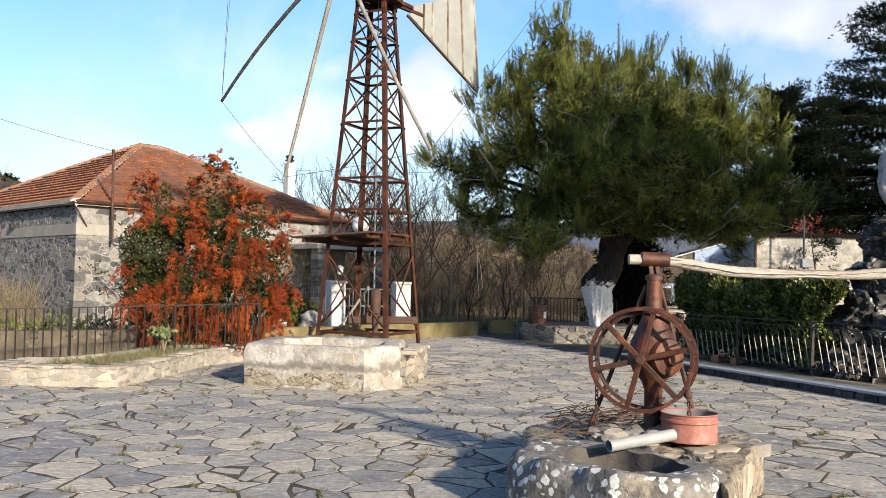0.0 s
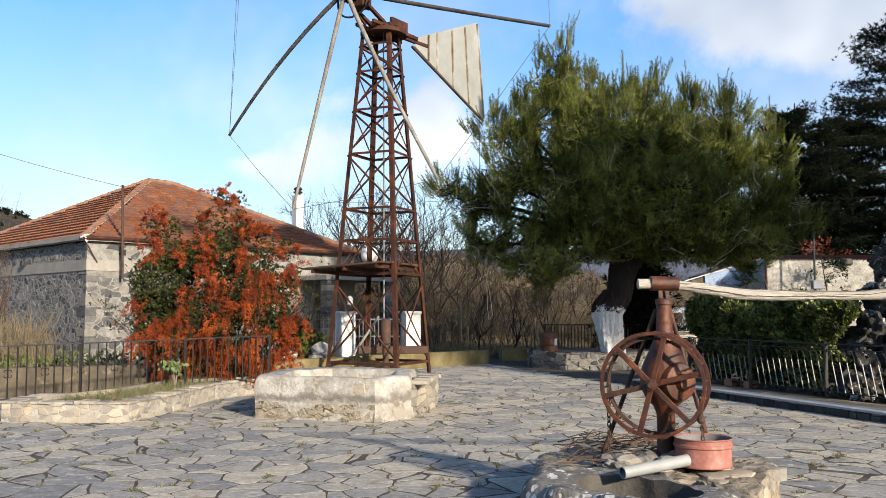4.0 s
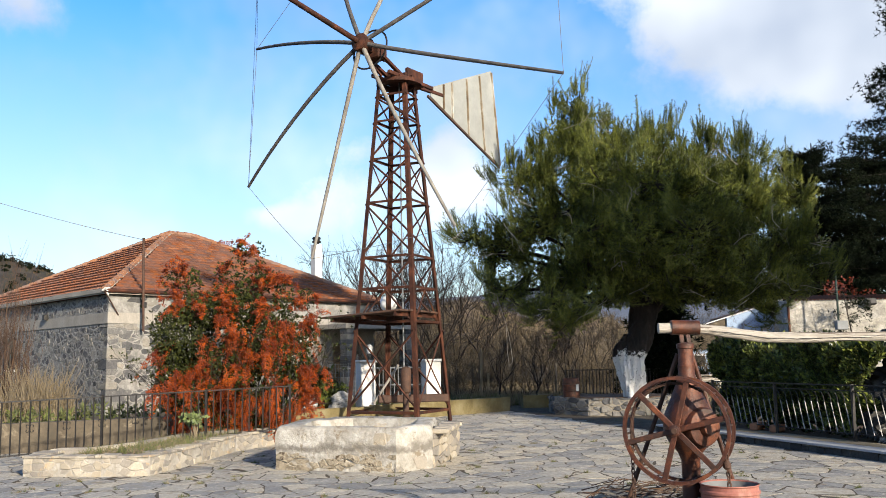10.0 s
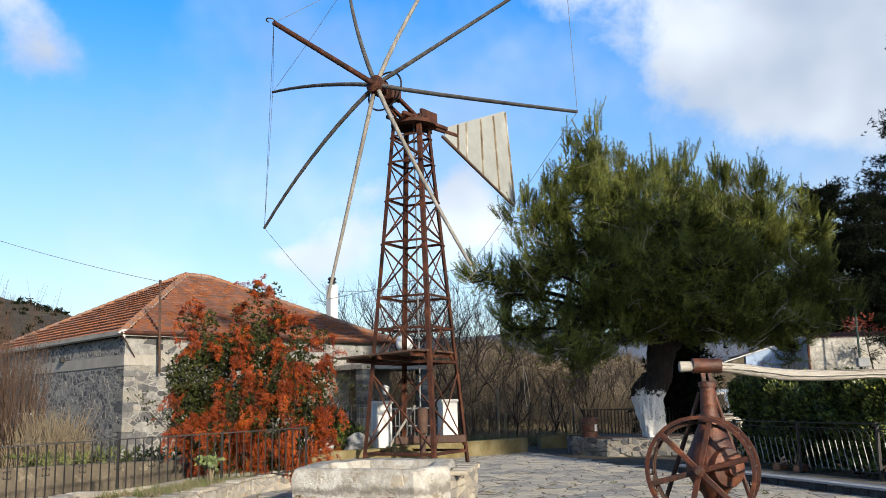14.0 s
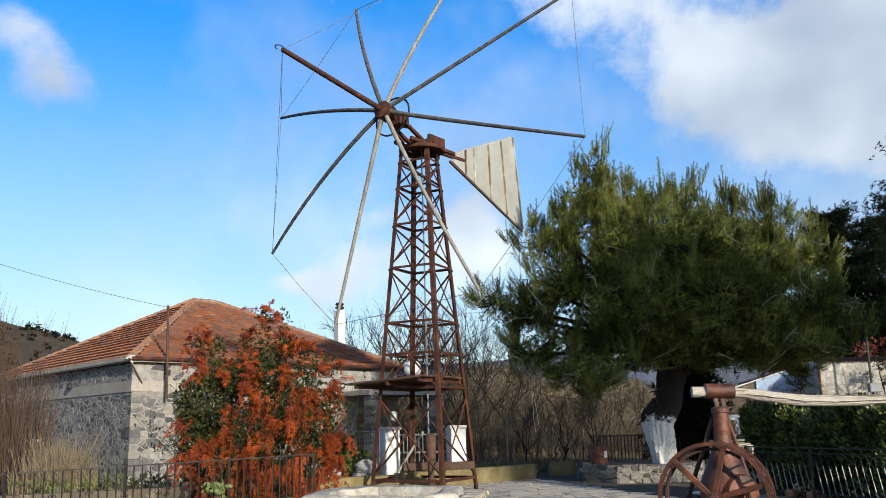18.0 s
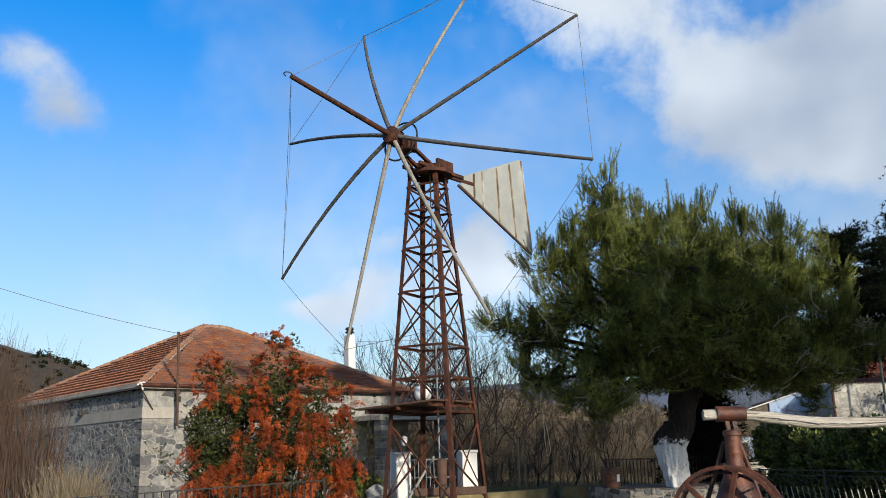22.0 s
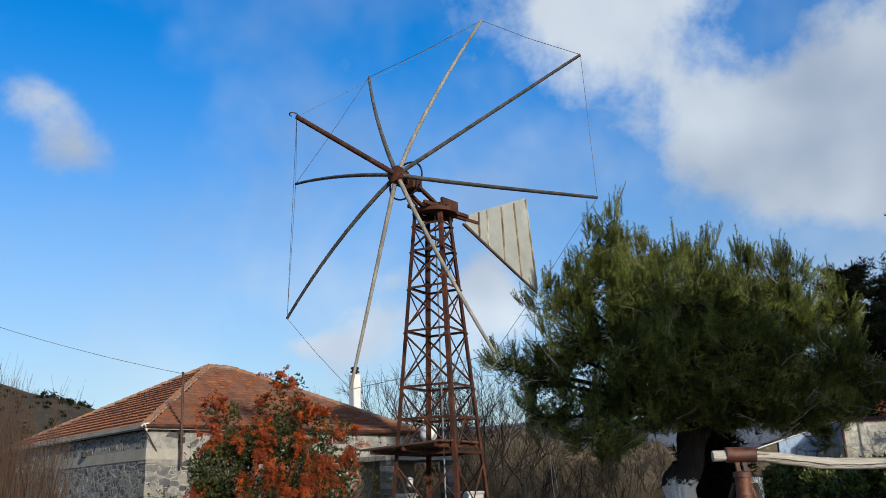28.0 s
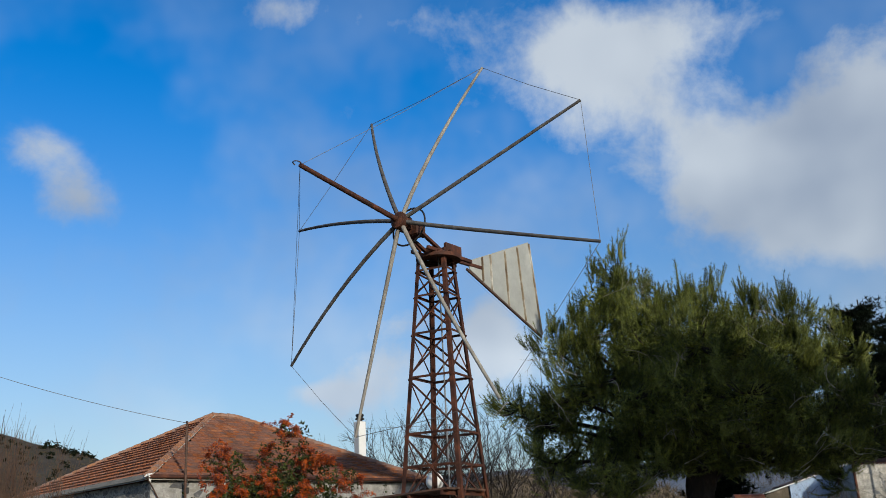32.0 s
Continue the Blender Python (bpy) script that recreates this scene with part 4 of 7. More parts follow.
def build_tower():
    tower = thing("windmill", TC, "tall rusty iron lattice wind pump with eight bare wooden sail arms", "windmill")
    for i in range(4):
        m = Mesh()
        inward = TC - leg_pt(i, 0)
        m.angle(leg_pt(i, -0.02), leg_pt(i, 9.0), 0.11, 0.018, inward)
        part("leg", m, RUST, tower)
    for k, z in enumerate(LEVELS):
        for i in range(4):
            m = Mesh()
            a, b = leg_pt(i, z), leg_pt((i + 1) % 4, z)
            m.angle(a, b, 0.06, 0.01, TC + Vector((0, 0, z)) - (a + b) / 2 + Vector((0, 0, -0.5)))
            part("brace", m, RUST, tower)
    rods = [0.33, 2.45, 4.33, 5.8, 6.98, 8.02, 8.75]
    for z0, z1 in zip(rods, rods[1:]):
        for i in range(4):
            for p, q in ((i, (i + 1) % 4), ((i + 1) % 4, i)):
                m = Mesh()
                off = (TC - leg_pt(p, 0)).normalized() * (0.03 if p == i else 0.05)
                m.bar(leg_pt(p, z0 + 0.06) + off, leg_pt(q, z1 - 0.06) + off, 0.052 if p == i else 0.044, 0.034, up=(1, 0.3, 0))
                part("diagonal", m, RUST, tower)
    # work platform
    zc = 2.68
    for j in range(8):
        m = Mesh()
        ax, ay = Vector((math.cos(radians(-26)), math.sin(radians(-26)), 0)), Vector((-math.sin(radians(-26)), math.cos(radians(-26)), 0))
        c = TC + ax * -0.41 + ay * (-1.35 + 0.26 * j + 0.1) + Vector((0, 0, zc + 0.11 + 0.006 * (j % 3)))
        m.box(c, (2.38 - 0.12 * (j % 2), 0.24, 0.05), Matrix.Rotation(radians(-26), 3, "Z") @ Matrix.Rotation(radians(-3), 3, "Y"), 0.008)
        part("platform_plank", m, DARKRUST, tower, "rusty platform decking")
    for s in (-1.3, -0.35, 0.6):
        m = Mesh()
        c = TC + Vector((0, 0, zc + 0.03 + 0.0524 * (s + 0.41)))
        ax, ay = Vector((math.cos(radians(-26)), math.sin(radians(-26)), 0)), Vector((-math.sin(radians(-26)), math.cos(radians(-26)), 0))
        m.bar(c + ax * s - ay * 1.35, c + ax * s + ay * 0.85, 0.06, 0.1)
        part("platform_joist", m, RUST, tower)
    # pump rod down the middle
    m = Mesh()
    m.tube([TC + Vector((0.05, 0, 0.9)), TC + Vector((0, 0, 9.2))], 0.022, 6)
    part("pump_rod", m, GREYPAINT, tower)
    m = Mesh()
    m.lathe(TC + Vector((0.1, -0.1, 0.0)), (0, 0, 1), [(0.17, 0), (0.17, 0.12), (0.08, 0.2), (0.08, 0.75), (0.13, 0.8), (0.15, 1.35), (0.12, 1.42), (0.04, 1.45)], 14)
    part("pump_head", m, DARKRUST, tower, "rusty pump cylinder", smooth=35)
    m = Mesh().bar((-2.58, 23.35, 0.5), (-1.93, 23.45, 1.5), 0.12, 0.06, bevel=0.01)
    part("loose_plank", m, OLDWOOD, tower, "pale plank leaning inside the tower")
    m = Mesh().bar((-2.45, 23.3, 0.62), (-0.65, 23.75, 0.62), 0.14, 0.2, bevel=0.02)
    part("sill_beam", m, DARKRUST, tower)
    # head ring and bedplate
    T = TC + Vector((0, 0, 9.02))
    m = Mesh()
    m.lathe(T, (0, 0, 1), [(0.40, 0.0), (0.62, 0.0), (0.62, 0.10), (0.40, 0.10)], 28, closed=True)
    part("turntable_ring", m, RUST, tower, smooth=30)
    hx = Vector((AX.x, AX.y, 0)).normalized()
    hy = Vector((-hx.y, hx.x, 0))
    rot = Matrix((hx, hy, Vector((0, 0, 1)))).transposed()
    m = Mesh()
    for s in (-0.28, 0.28):
        m.bar(T + hy * s - hx * 1.15 + Vector((0, 0, 0.16)), T + hy * s + hx * 0.8 + Vector((0, 0, 0.16)), 0.09, 0.1, bevel=0.01)
    m.box(T + Vector((0, 0, 0.13)), (0.9, 0.8, 0.06), rot, 0.01)
    m.box(T - hx * 0.55 + hy * 0.1 + Vector((0, 0, 0.36)), (0.7, 0.1, 0.42), rot, 0.01)
    for s in (-0.3, 0.0, 0.3):
        m.box(T - hx * s + Vector((0, 0, 0.26)), (0.08, 0.5, 0.18), rot, 0.01)
    part("bedplate", m, RUST, tower)
    back = HUB - AX * 0.55
    m = Mesh()
    for s in (-0.22, 0.22):
        m.bar(T + hx * 0.1 + hy * s + Vector((0, 0, 0.2)), back + hy * s - Vector((0, 0, 0.1)), 0.1, 0.09, bevel=0.01)
    m.bar(T + hx * 0.75 + Vector((0, 0, 0.1)), back - hy * 0.15 - Vector((0, 0, 0.25)), 0.05)
    m.box(back, (0.36, 0.46, 0.34), rot, 0.03)
    part("gear_frame", m, RUST, tower)
    m = Mesh()
    m.tube([HUB - AX * 0.9, HUB + AX * 0.05], 0.06, 10)
    part("axle", m, RUST, tower)
    # tail vane
    d = Vector((0.556, 0.831, 0))
    nrm = Vector((d.y, -d.x, 0))
    m = Mesh()
    m.bar(T - hx * 0.5 + Vector((0, 0, 0.18)), T + d * 2.1 + Vector((0, 0, 0.22)), 0.09, 0.1, bevel=0.01)
    part("tail_boom", m, RUST, tower)

    def vp(s, z, o=0.0):
        return TC + d * s + nrm * o + Vector((0, 0, z))
    edges = [1.42, 2.03, 2.46, 3.27, 4.05, 4.82]

    def lim(s):
        k = (s - 1.42) / (4.82 - 1.42)
        return 9.08 - 1.42 * k, 9.34 + 1.26 * k
    vane = Mesh()
    a0, a1 = lim(1.42)
    b0, b1 = lim(4.82)[0] - 0.02, lim(4.82)[1] + 0.06
    vane.add([vp(1.42, a0), vp(5.05, b0), vp(4.66, b1), vp(1.42, a1), vp(1.42, a0, 0.02), vp(5.05, b0, 0.02), vp(4.66, b1, 0.02), vp(1.42, a1, 0.02)],
             [(0, 1, 2, 3), (7, 6, 5, 4), (0, 4, 5, 1), (1, 5, 6, 2), (2, 6, 7, 3), (3, 7, 4, 0)])
    vn = part("tail_vane", vane, FINMETAL, tower, "pale galvanised sheet tail vane")
    for s in edges[1:]:
        lo, hi = lim(s)
        m = Mesh()
        k = max(0.0, s - 3.0) / 1.82
        m.bar(vp(s + 0.22 * k, lo, 0.035), vp(s - 0.17 * k, hi, 0.035), 0.085, 0.03, up=tuple(d))
        part("rib", m, RIBMETAL, vn, "brownish vane rib")
    m = Mesh()
    m.bar(vp(1.3, a0 - 0.02), vp(5.07, b0 - 0.03), 0.06)
    part("edge_bar", m, DARKRUST, vn)
    m = Mesh()
    m.tube([vp(4.84, b0), vp(4.86, 6.2), vp(4.75, 5.0), vp(4.9, 4.1)], 0.012, 4)
    part("rope", m, OLDWOOD, vn)
    # rotor
    m = Mesh()
    m.lathe(HUB - AX * 0.18, AX, [(0.05, 0), (0.24, 0.01), (0.24, 0.34), (0.12, 0.4), (0.05, 0.42)], 16)
    hub = part("hub", m, RUST, tower, smooth=30)
    m = Mesh()
    ring = HUB - AX * 0.3
    e1 = Vector((-AX.y, AX.x, 0)).normalized()
    e2 = AX.cross(e1)
    m.tube([ring + (e1 * math.cos(i * math.pi / 16) + e2 * math.sin(i * math.pi / 16)) * 0.55 for i in range(33)], 0.025, 6, caps=False)
    part("brake_ring", m, BLACKIRON, hub)
    tips = []
    for i in range(8):
        th = radians(164.36 + 180) + i * math.pi / 4
        ds = e1 * math.cos(th) + e2 * math.sin(th)
        pts, rad = [], []
        bend = 1.03
        th += radians((-0.25, -0.28, -0.89, 0.77, -1.48, 3.04, -1.85, 0.32)[i])
        ds = e1 * math.cos(th) + e2 * math.sin(th)
        ln = (5.60, 5.50, 5.35, 5.49, 5.60, 5.50, 5.60, 5.66)[i]
        for k in range(9):
            s = k / 8
            pts.append(HUB + AX * (0.05 - bend * s ** (0.8, 1.0, 1.5, 1.7, 1.7, 1.7, 1.0, 1.5)[i]) + ds * (0.12 + (ln - 0.12) * s))
            rad.append(0.062 - 0.022 * s)
        tips.append(pts[-1])
        m = Mesh()
        m.tube(pts, rad, 8)
        part("sail_arm", m, OLDWOOD if i in (2, 6, 7) else DARKWOOD, tower, "pale wooden pole" if i in (2, 6, 7) else "dark weathered pole", smooth=60)
    m = Mesh()
    bow = HUB + Vector((-2.04, -2.84, 0.58))
    m.tube([HUB, bow], [0.075, 0.06], 10)
    bs = part("bowsprit", m, RUST, tower, "rusty iron pipe along the axle", smooth=60)
    m = Mesh()
    m.tube([bow + e1 * 0.1 * math.cos(a) + AX * 0.1 * (1 + math.sin(a)) for a in [x * 0.5 - 0.6 for x in range(9)]], 0.015, 5)
    part("hook", m, DARKRUST, bs)
    for i in range(8):
        a, b = tips[i], tips[(i + 1) % 8]
        m = Mesh()
        m.tube([a, (a + b) / 2 - Vector((0, 0, 0.05)), b], 0.008, 4)
        part("tip_wire", m, WIRE, tower)
    for i in (4, 5, 2):
        m = Mesh()
        m.tube([bow, (bow + tips[i]) / 2 - Vector((0, 0, 0.06)), tips[i]], 0.007, 4)
        part("stay_wire", m, WIRE, tower)


# ---- stone basin by the tower ----
def wall_stones(parent, path, z0, z1, size, seed, mat, gap=0.03, depth=(0.0, 0.05), name="stone", closed=False):
    """Stones on the outer face of a wall that follows a path of ground points (outer side to the right of the way)."""
    rng = random.Random(seed)
    pts = [Vector((*p, 0)) for p in path]
    for a, b in zip(pts, pts[1:]):
        l = (b - a).length
        u = (b - a) / l
        n = Vector((u.y, -u.x, 0))
        for p in cells(0, l, z0, z1, size[0], size[1], gap, seed + int(l * 100), 1.0, 0.1, None, 0.7):
            m = Mesh()
            m.prism(wobble(p, 0.14, rng), -0.03, rng.uniform(*depth), lambda s, v, w: a + u * s + n * w + Vector((0, 0, v)), inset=min(0.02, size[1] * 0.1))
            part(name, m, mat, parent)


def build_basin():
    at = (-1.7, 14.3, 0)
    basin = thing("stone_basin", at, "plastered grey stone water basin on the paving", "basin")
    # outline: front left, front corner, right corner, back right, back left
    outer = [(-3.0, 13.68), (-1.12, 13.05), (-0.62, 13.62), (-0.62, 15.4), (-2.2, 16.0), (-2.95, 15.2)]
    c = Vector((-1.75, 14.5))
    inner = [tuple(c + (Vector(p) - c) * 0.74) for p in outer]
    # densify and roughen
    def dense(pl, k=22):
        out = []
        for i, p in enumerate(pl):
            q = pl[(i + 1) % len(pl)]
            for j in range(k):
                out.append(tuple(Vector(p).lerp(Vector(q), j / k)))
        return out
    o, inn = dense(outer), dense(inner)
    m = Mesh()
    prof = [(0.0, 0.0), (0.0, 0.06), (0.0, 0.12), (0.0, 0.18), (0.0, 0.24), (-0.008, 0.29), (-0.015, 0.34), (-0.01, 0.4), (-0.005, 0.46), (0.0, 0.52), (0.012, 0.58), (0.03, 0.625), (0.07, 0.645)]
    n = len(o)
    vs, fs = [], []
    for d, z in prof:
        for p in o:
            v = Vector(p)
            r = (c - v).normalized()
            rough = 1.0 if z < 0.3 else 0.45
            k = noise.noise(Vector((v.x * 3, v.y * 3, z * 5))) * 0.022 + rough * 0.022 * noise.fractal(Vector((v.x * 8, v.y * 8, z * 11)), 0.7, 2.0, 4)
            vs.append((*(v + r * (d + k)), z + (k * 0.8 if z > 0.5 else 0)))
    for p in inn:
        v = Vector(p)
        vs.append((v.x, v.y, 0.63 + 0.02 * noise.noise(Vector((v.x * 3, v.y * 3, 0)))))
    for p in inn:
        v = Vector(p)
        vs.append((v.x, v.y, 0.2))
    rows = len(prof) + 2
    for k in range(rows - 1):
        for j in range(n):
            fs.append((k * n + j, k * n + (j + 1) % n, (k + 1) * n + (j + 1) % n, (k + 1) * n + j))
    fs.append(tuple((rows - 1) * n + j for j in range(n)))
    m.add(vs, fs)
    part("body", m, BASINPLASTER, basin, "rough grey plaster with a dark waterline", smooth=50)
    # rubble showing at the foot and the loose end
    rng = random.Random(8)
    wall_stones(basin, [(-3.0, 13.66), (-1.12, 13.03)], 0.0, 0.26, (0.16, 0.085), 41, RUBBLE, 0.01, (-0.026, 0.01))
    wall_stones(basin, [(-1.5, 13.16), (-1.13, 13.035)], 0.27, 0.56, (0.16, 0.13), 44, CREAM, 0.004, (-0.02, 0.004))
    wall_stones(basin, [(-1.12, 13.03), (-0.62, 13.60)], 0.0, 0.2, (0.2, 0.13), 42, CREAM, 0.004, (-0.026, 0.002))
    pier = Mesh()
    pier.prism([(-0.61, 13.65), (-0.27, 15.35), (-0.62, 15.4)], 0, 0.5)
    part("pier", pier, RUBBLE, basin)
    wall_stones(basin, [(-0.60, 13.64), (-0.24, 15.4)], 0.0, 0.5, (0.28, 0.1), 43, CREAM, 0.009, (0.0, 0.014))
    for i in range(7):
        m = Mesh()
        y = 13.8 + i * 0.24
        m.box((-0.52 + (y - 13.65) * 0.11, y, 0.53 + 0.02 * (i % 2)), (0.28, 0.22, 0.07), Matrix.Rotation(rng.uniform(-0.2, 0.2), 3, "Z"), 0.015)
        part("cap_stone", m, CREAM, basin)


# ---- flower bed and fence at the house side ----
def build_bed():
    at = (-5.0, 14.5, 0)
    bed = thing("flower_bed", at, "low cream rubble-stone flower bed with weeds", "flower bed")
    front = [(-6.65, 14.25), (-6.62, 13.16), (-5.4, 13.02), (-4.72, 13.1), (-4.56, 14.0), (-4.47, 14.85), (-4.36, 16.5), (-3.9, 17.7)]
    t = 0.28
    pts = [Vector((*p, 0)) for p in front]
    m = Mesh()
    vs = []
    for i, p in enumerate(pts):
        d = (pts[min(i + 1, len(pts) - 1)] - pts[max(i - 1, 0)]).normalized()
        n = Vector((-d.y, d.x, 0))
        q = p + n * t
        vs += [p, p + Vector((0, 0, 0.28)), q + Vector((0, 0, 0.28)), q]
    fs = []
    for i in range(len(pts) - 1):
        for k in range(3):
            fs.append((4 * i + k, 4 * i + 4 + k, 4 * i + 5 + k, 4 * i + 1 + k))
    fs += [(0, 1, 2, 3), tuple(4 * (len(pts) - 1) + k for k in (3, 2, 1, 0))]
    m.add(vs, fs)
    w = part("wall", m, LIMEMORTAR, bed, "rubble wall of cream stones")
    wall_stones(w, front, 0.0, 0.28, (0.14, 0.085), 51, CREAM, 0.012, (-0.002, 0.02))
    # coping stones
    rng = random.Random(4)
    for a, b in zip(pts, pts[1:]):
        l = (b - a).length
        u = (b - a) / l
        n = Vector((-u.y, u.x, 0))
        s = 0
        while s < l - 0.05:
            k = min(rng.uniform(0.12, 0.26), l - s)
            f = lambda x, y, z: a + u * x + n * y + Vector((0, 0, z))
            mm = Mesh()
            mm.prism(wobble([(s + 0.01, -0.03), (s + k - 0.01, -0.03), (s + k - 0.01, t), (s + 0.01, t)], 0.12, rng), 0.27, 0.305 + rng.uniform(-0.012, 0.015), f, inset=0.014)
            part("coping_stone", mm, CREAM, w)
            s += k
    back = [(-6.5, 14.0), (-5.95, 14.0), (-5.6, 14.9), (-5.3, 16.7), (-3.95, 17.9)]
    m = Mesh()
    bp = [Vector((*p, 0)) for p in back]
    for a, b in zip(bp, bp[1:]):
        m.bar(a + Vector((0, 0, 0.17)), b + Vector((0, 0, 0.17)), 0.15, 0.33, up=(0, 0, 1), bevel=0.03)
    part("back_kerb", m, CREAM, bed)
    m = Mesh()
    inner = [(-6.35, 13.45), (-5.4, 13.25), (-4.9, 13.3), (-4.75, 14.0), (-4.68, 15.0), (-4.56, 16.5), (-4.05, 17.75), (-5.25, 16.7), (-5.55, 14.9), (-5.9, 13.9)]
    m.prism(inner, 0.05, 0.27)
    part("soil", m, SOIL, bed)
    r = np.random.default_rng(3)
    P = []
    while len(P) < 700:
        x, y = r.uniform(-6.0, -4.0), r.uniform(13.3, 17.7)
        lo, hi = -5.95 + max(0, (y - 14) * 0.24), -4.75 + (y - 13.3) * 0.1
        if lo < x < hi:
            P.append((x, y, 0.25))
    P = np.array(P)
    part("weed_cover", needles(r, P[:420], np.tile([0, 0, 1.0], (420, 1)), 9, 0.13, 0.010, 0.7), WEED, bed, kind="stuff")
    part("dry_weed_cover", needles(r, P[420:], np.tile([0, 0, 1.0], (280, 1)), 9, 0.13, 0.009, 0.8), STRAW, bed, kind="stuff")
    # a pale plant at the kerb
    pl = thing("garden_plant", (-5.05, 16.3, 0.27), "pale green leafy garden plant in the flower bed", "plant")
    m = Mesh()
    rr = random.Random(9)
    tips = []
    for i in range(9):
        a = rr.uniform(0, 6.28)
        e = (-5.05 + 0.28 * math.cos(a) * rr.random(), 16.3 + 0.2 * math.sin(a), 0.3 + rr.uniform(0.2, 0.42))
        m.tube([(-5.05, 16.3, 0.25), (-5.05 + (e[0] + 5.05) * 0.4, 16.3 + (e[1] - 16.3) * 0.4, 0.45), e], [0.02, 0.014, 0.01], 5)
        tips.append(e)
    part("stem", m, STRAW, pl, kind="stuff")
    tp = np.array([np.array(t) + r.normal(0, 0.035, 3) for t in tips for _ in range(5)])
    part("leaves", needles(r, tp, np.tile([0, 0, 0.6], (len(tp), 1)), 6, 0.10, 0.026, 0.8, True), SUCC, pl)


def scroll(m, c, u, s):
    """A small wrought C-scroll ornament round c in the plane of u and z."""
    for sx in (-1, 1):
        for sz in (-1, 1):
            pts = []
            for k in range(9):
                a = k / 8 * 4.4
                r = s * (1 - 0.09 * k)
                pts.append(c + u * sx * (s * 0.9 - r * math.cos(a) * 0.75) + Vector((0, 0, sz * (s * 0.75 + r * math.sin(a) * 0.75))))
            pts = [c] + pts
            m.tube(pts, 0.007, 4)


def build_left_fence():
    a, b = Vector((-9.2, 12.85, 0)), Vector((-3.58, 17.55, 0))
    f = thing("iron_fence", (a + b) / 2, "black wrought-iron fence with scroll ornaments behind the flower bed", "fence")
    l = (b - a).length
    u = (b - a) / l
    z_top = lambda s: 1.0 + 0.145 * s / l
    z_bot = lambda s: 0.12 + 0.22 * s / l
    m = Mesh()
    m.bar(a + Vector((0, 0, z_top(0))), b + Vector((0, 0, z_top(l))), 0.035, 0.02)
    part("top_rail", m, BLACKIRON, f)
    m = Mesh()
    m.bar(a + Vector((0, 0, z_bot(0))), b + Vector((0, 0, z_bot(l))), 0.03, 0.02)
    part("bottom_rail", m, BLACKIRON, f)
    n = int(l / 0.142)
    for i in range(n + 1):
        s = i * l / n
        p = a + u * s
        m = Mesh()
        w = 0.018
        z0 = z_bot(s) - 0.02
        if i % 13 == 0 or i == n:
            w, z0 = 0.04, 0.0
        m.bar(p + Vector((0, 0, z0)), p + Vector((0, 0, z_top(s) + (0.03 if w > 0.03 else 0))), w, w, up=(0, 1, 0))
        part("post" if w > 0.03 else "picket", m, BLACKIRON, f)
        if i % 4 == 2:
            m = Mesh()
            scroll(m, p + Vector((0, 0, (z_bot(s) + z_top(s)) / 2 - 0.02)), u, 0.045)
            part("scroll", m, BLACKIRON, f)


def build_low_walls():
    m = Mesh()
    m.bar((-14, 13.6, 0.27), (-5.6, 18.6, 0.27), 0.25, 0.56)
    solo("wall_garden", m, TANWALL, "low tan rendered garden wall behind the fence", "wall", kind="structure")
    m = Mesh()
    m.bar((-5.6, 22.2, 0.2), (-2.7, 24.15, 0.2), 0.25, 0.4)
    m.bar((-2.7, 24.15, 0.21), (1.05, 28.2, 0.21), 0.25, 0.44)
    solo("wall_yard", m, OCHRE, "low stained ochre plaster yard wall", "wall", kind="structure")
    m = Mesh()
    m.bar((1.6, 29.7, 0.2), (4.4, 30.6, 0.2), 0.25, 0.42)
    solo("wall_yard_end", m, OCHRE, "low stained ochre plaster yard wall", "wall", kind="structure")


# ---- kerb, railing, hedge and rock ----
KA, KB = Vector((3.95, 19.7, 0)), Vector((8.8, 6.0, 0))


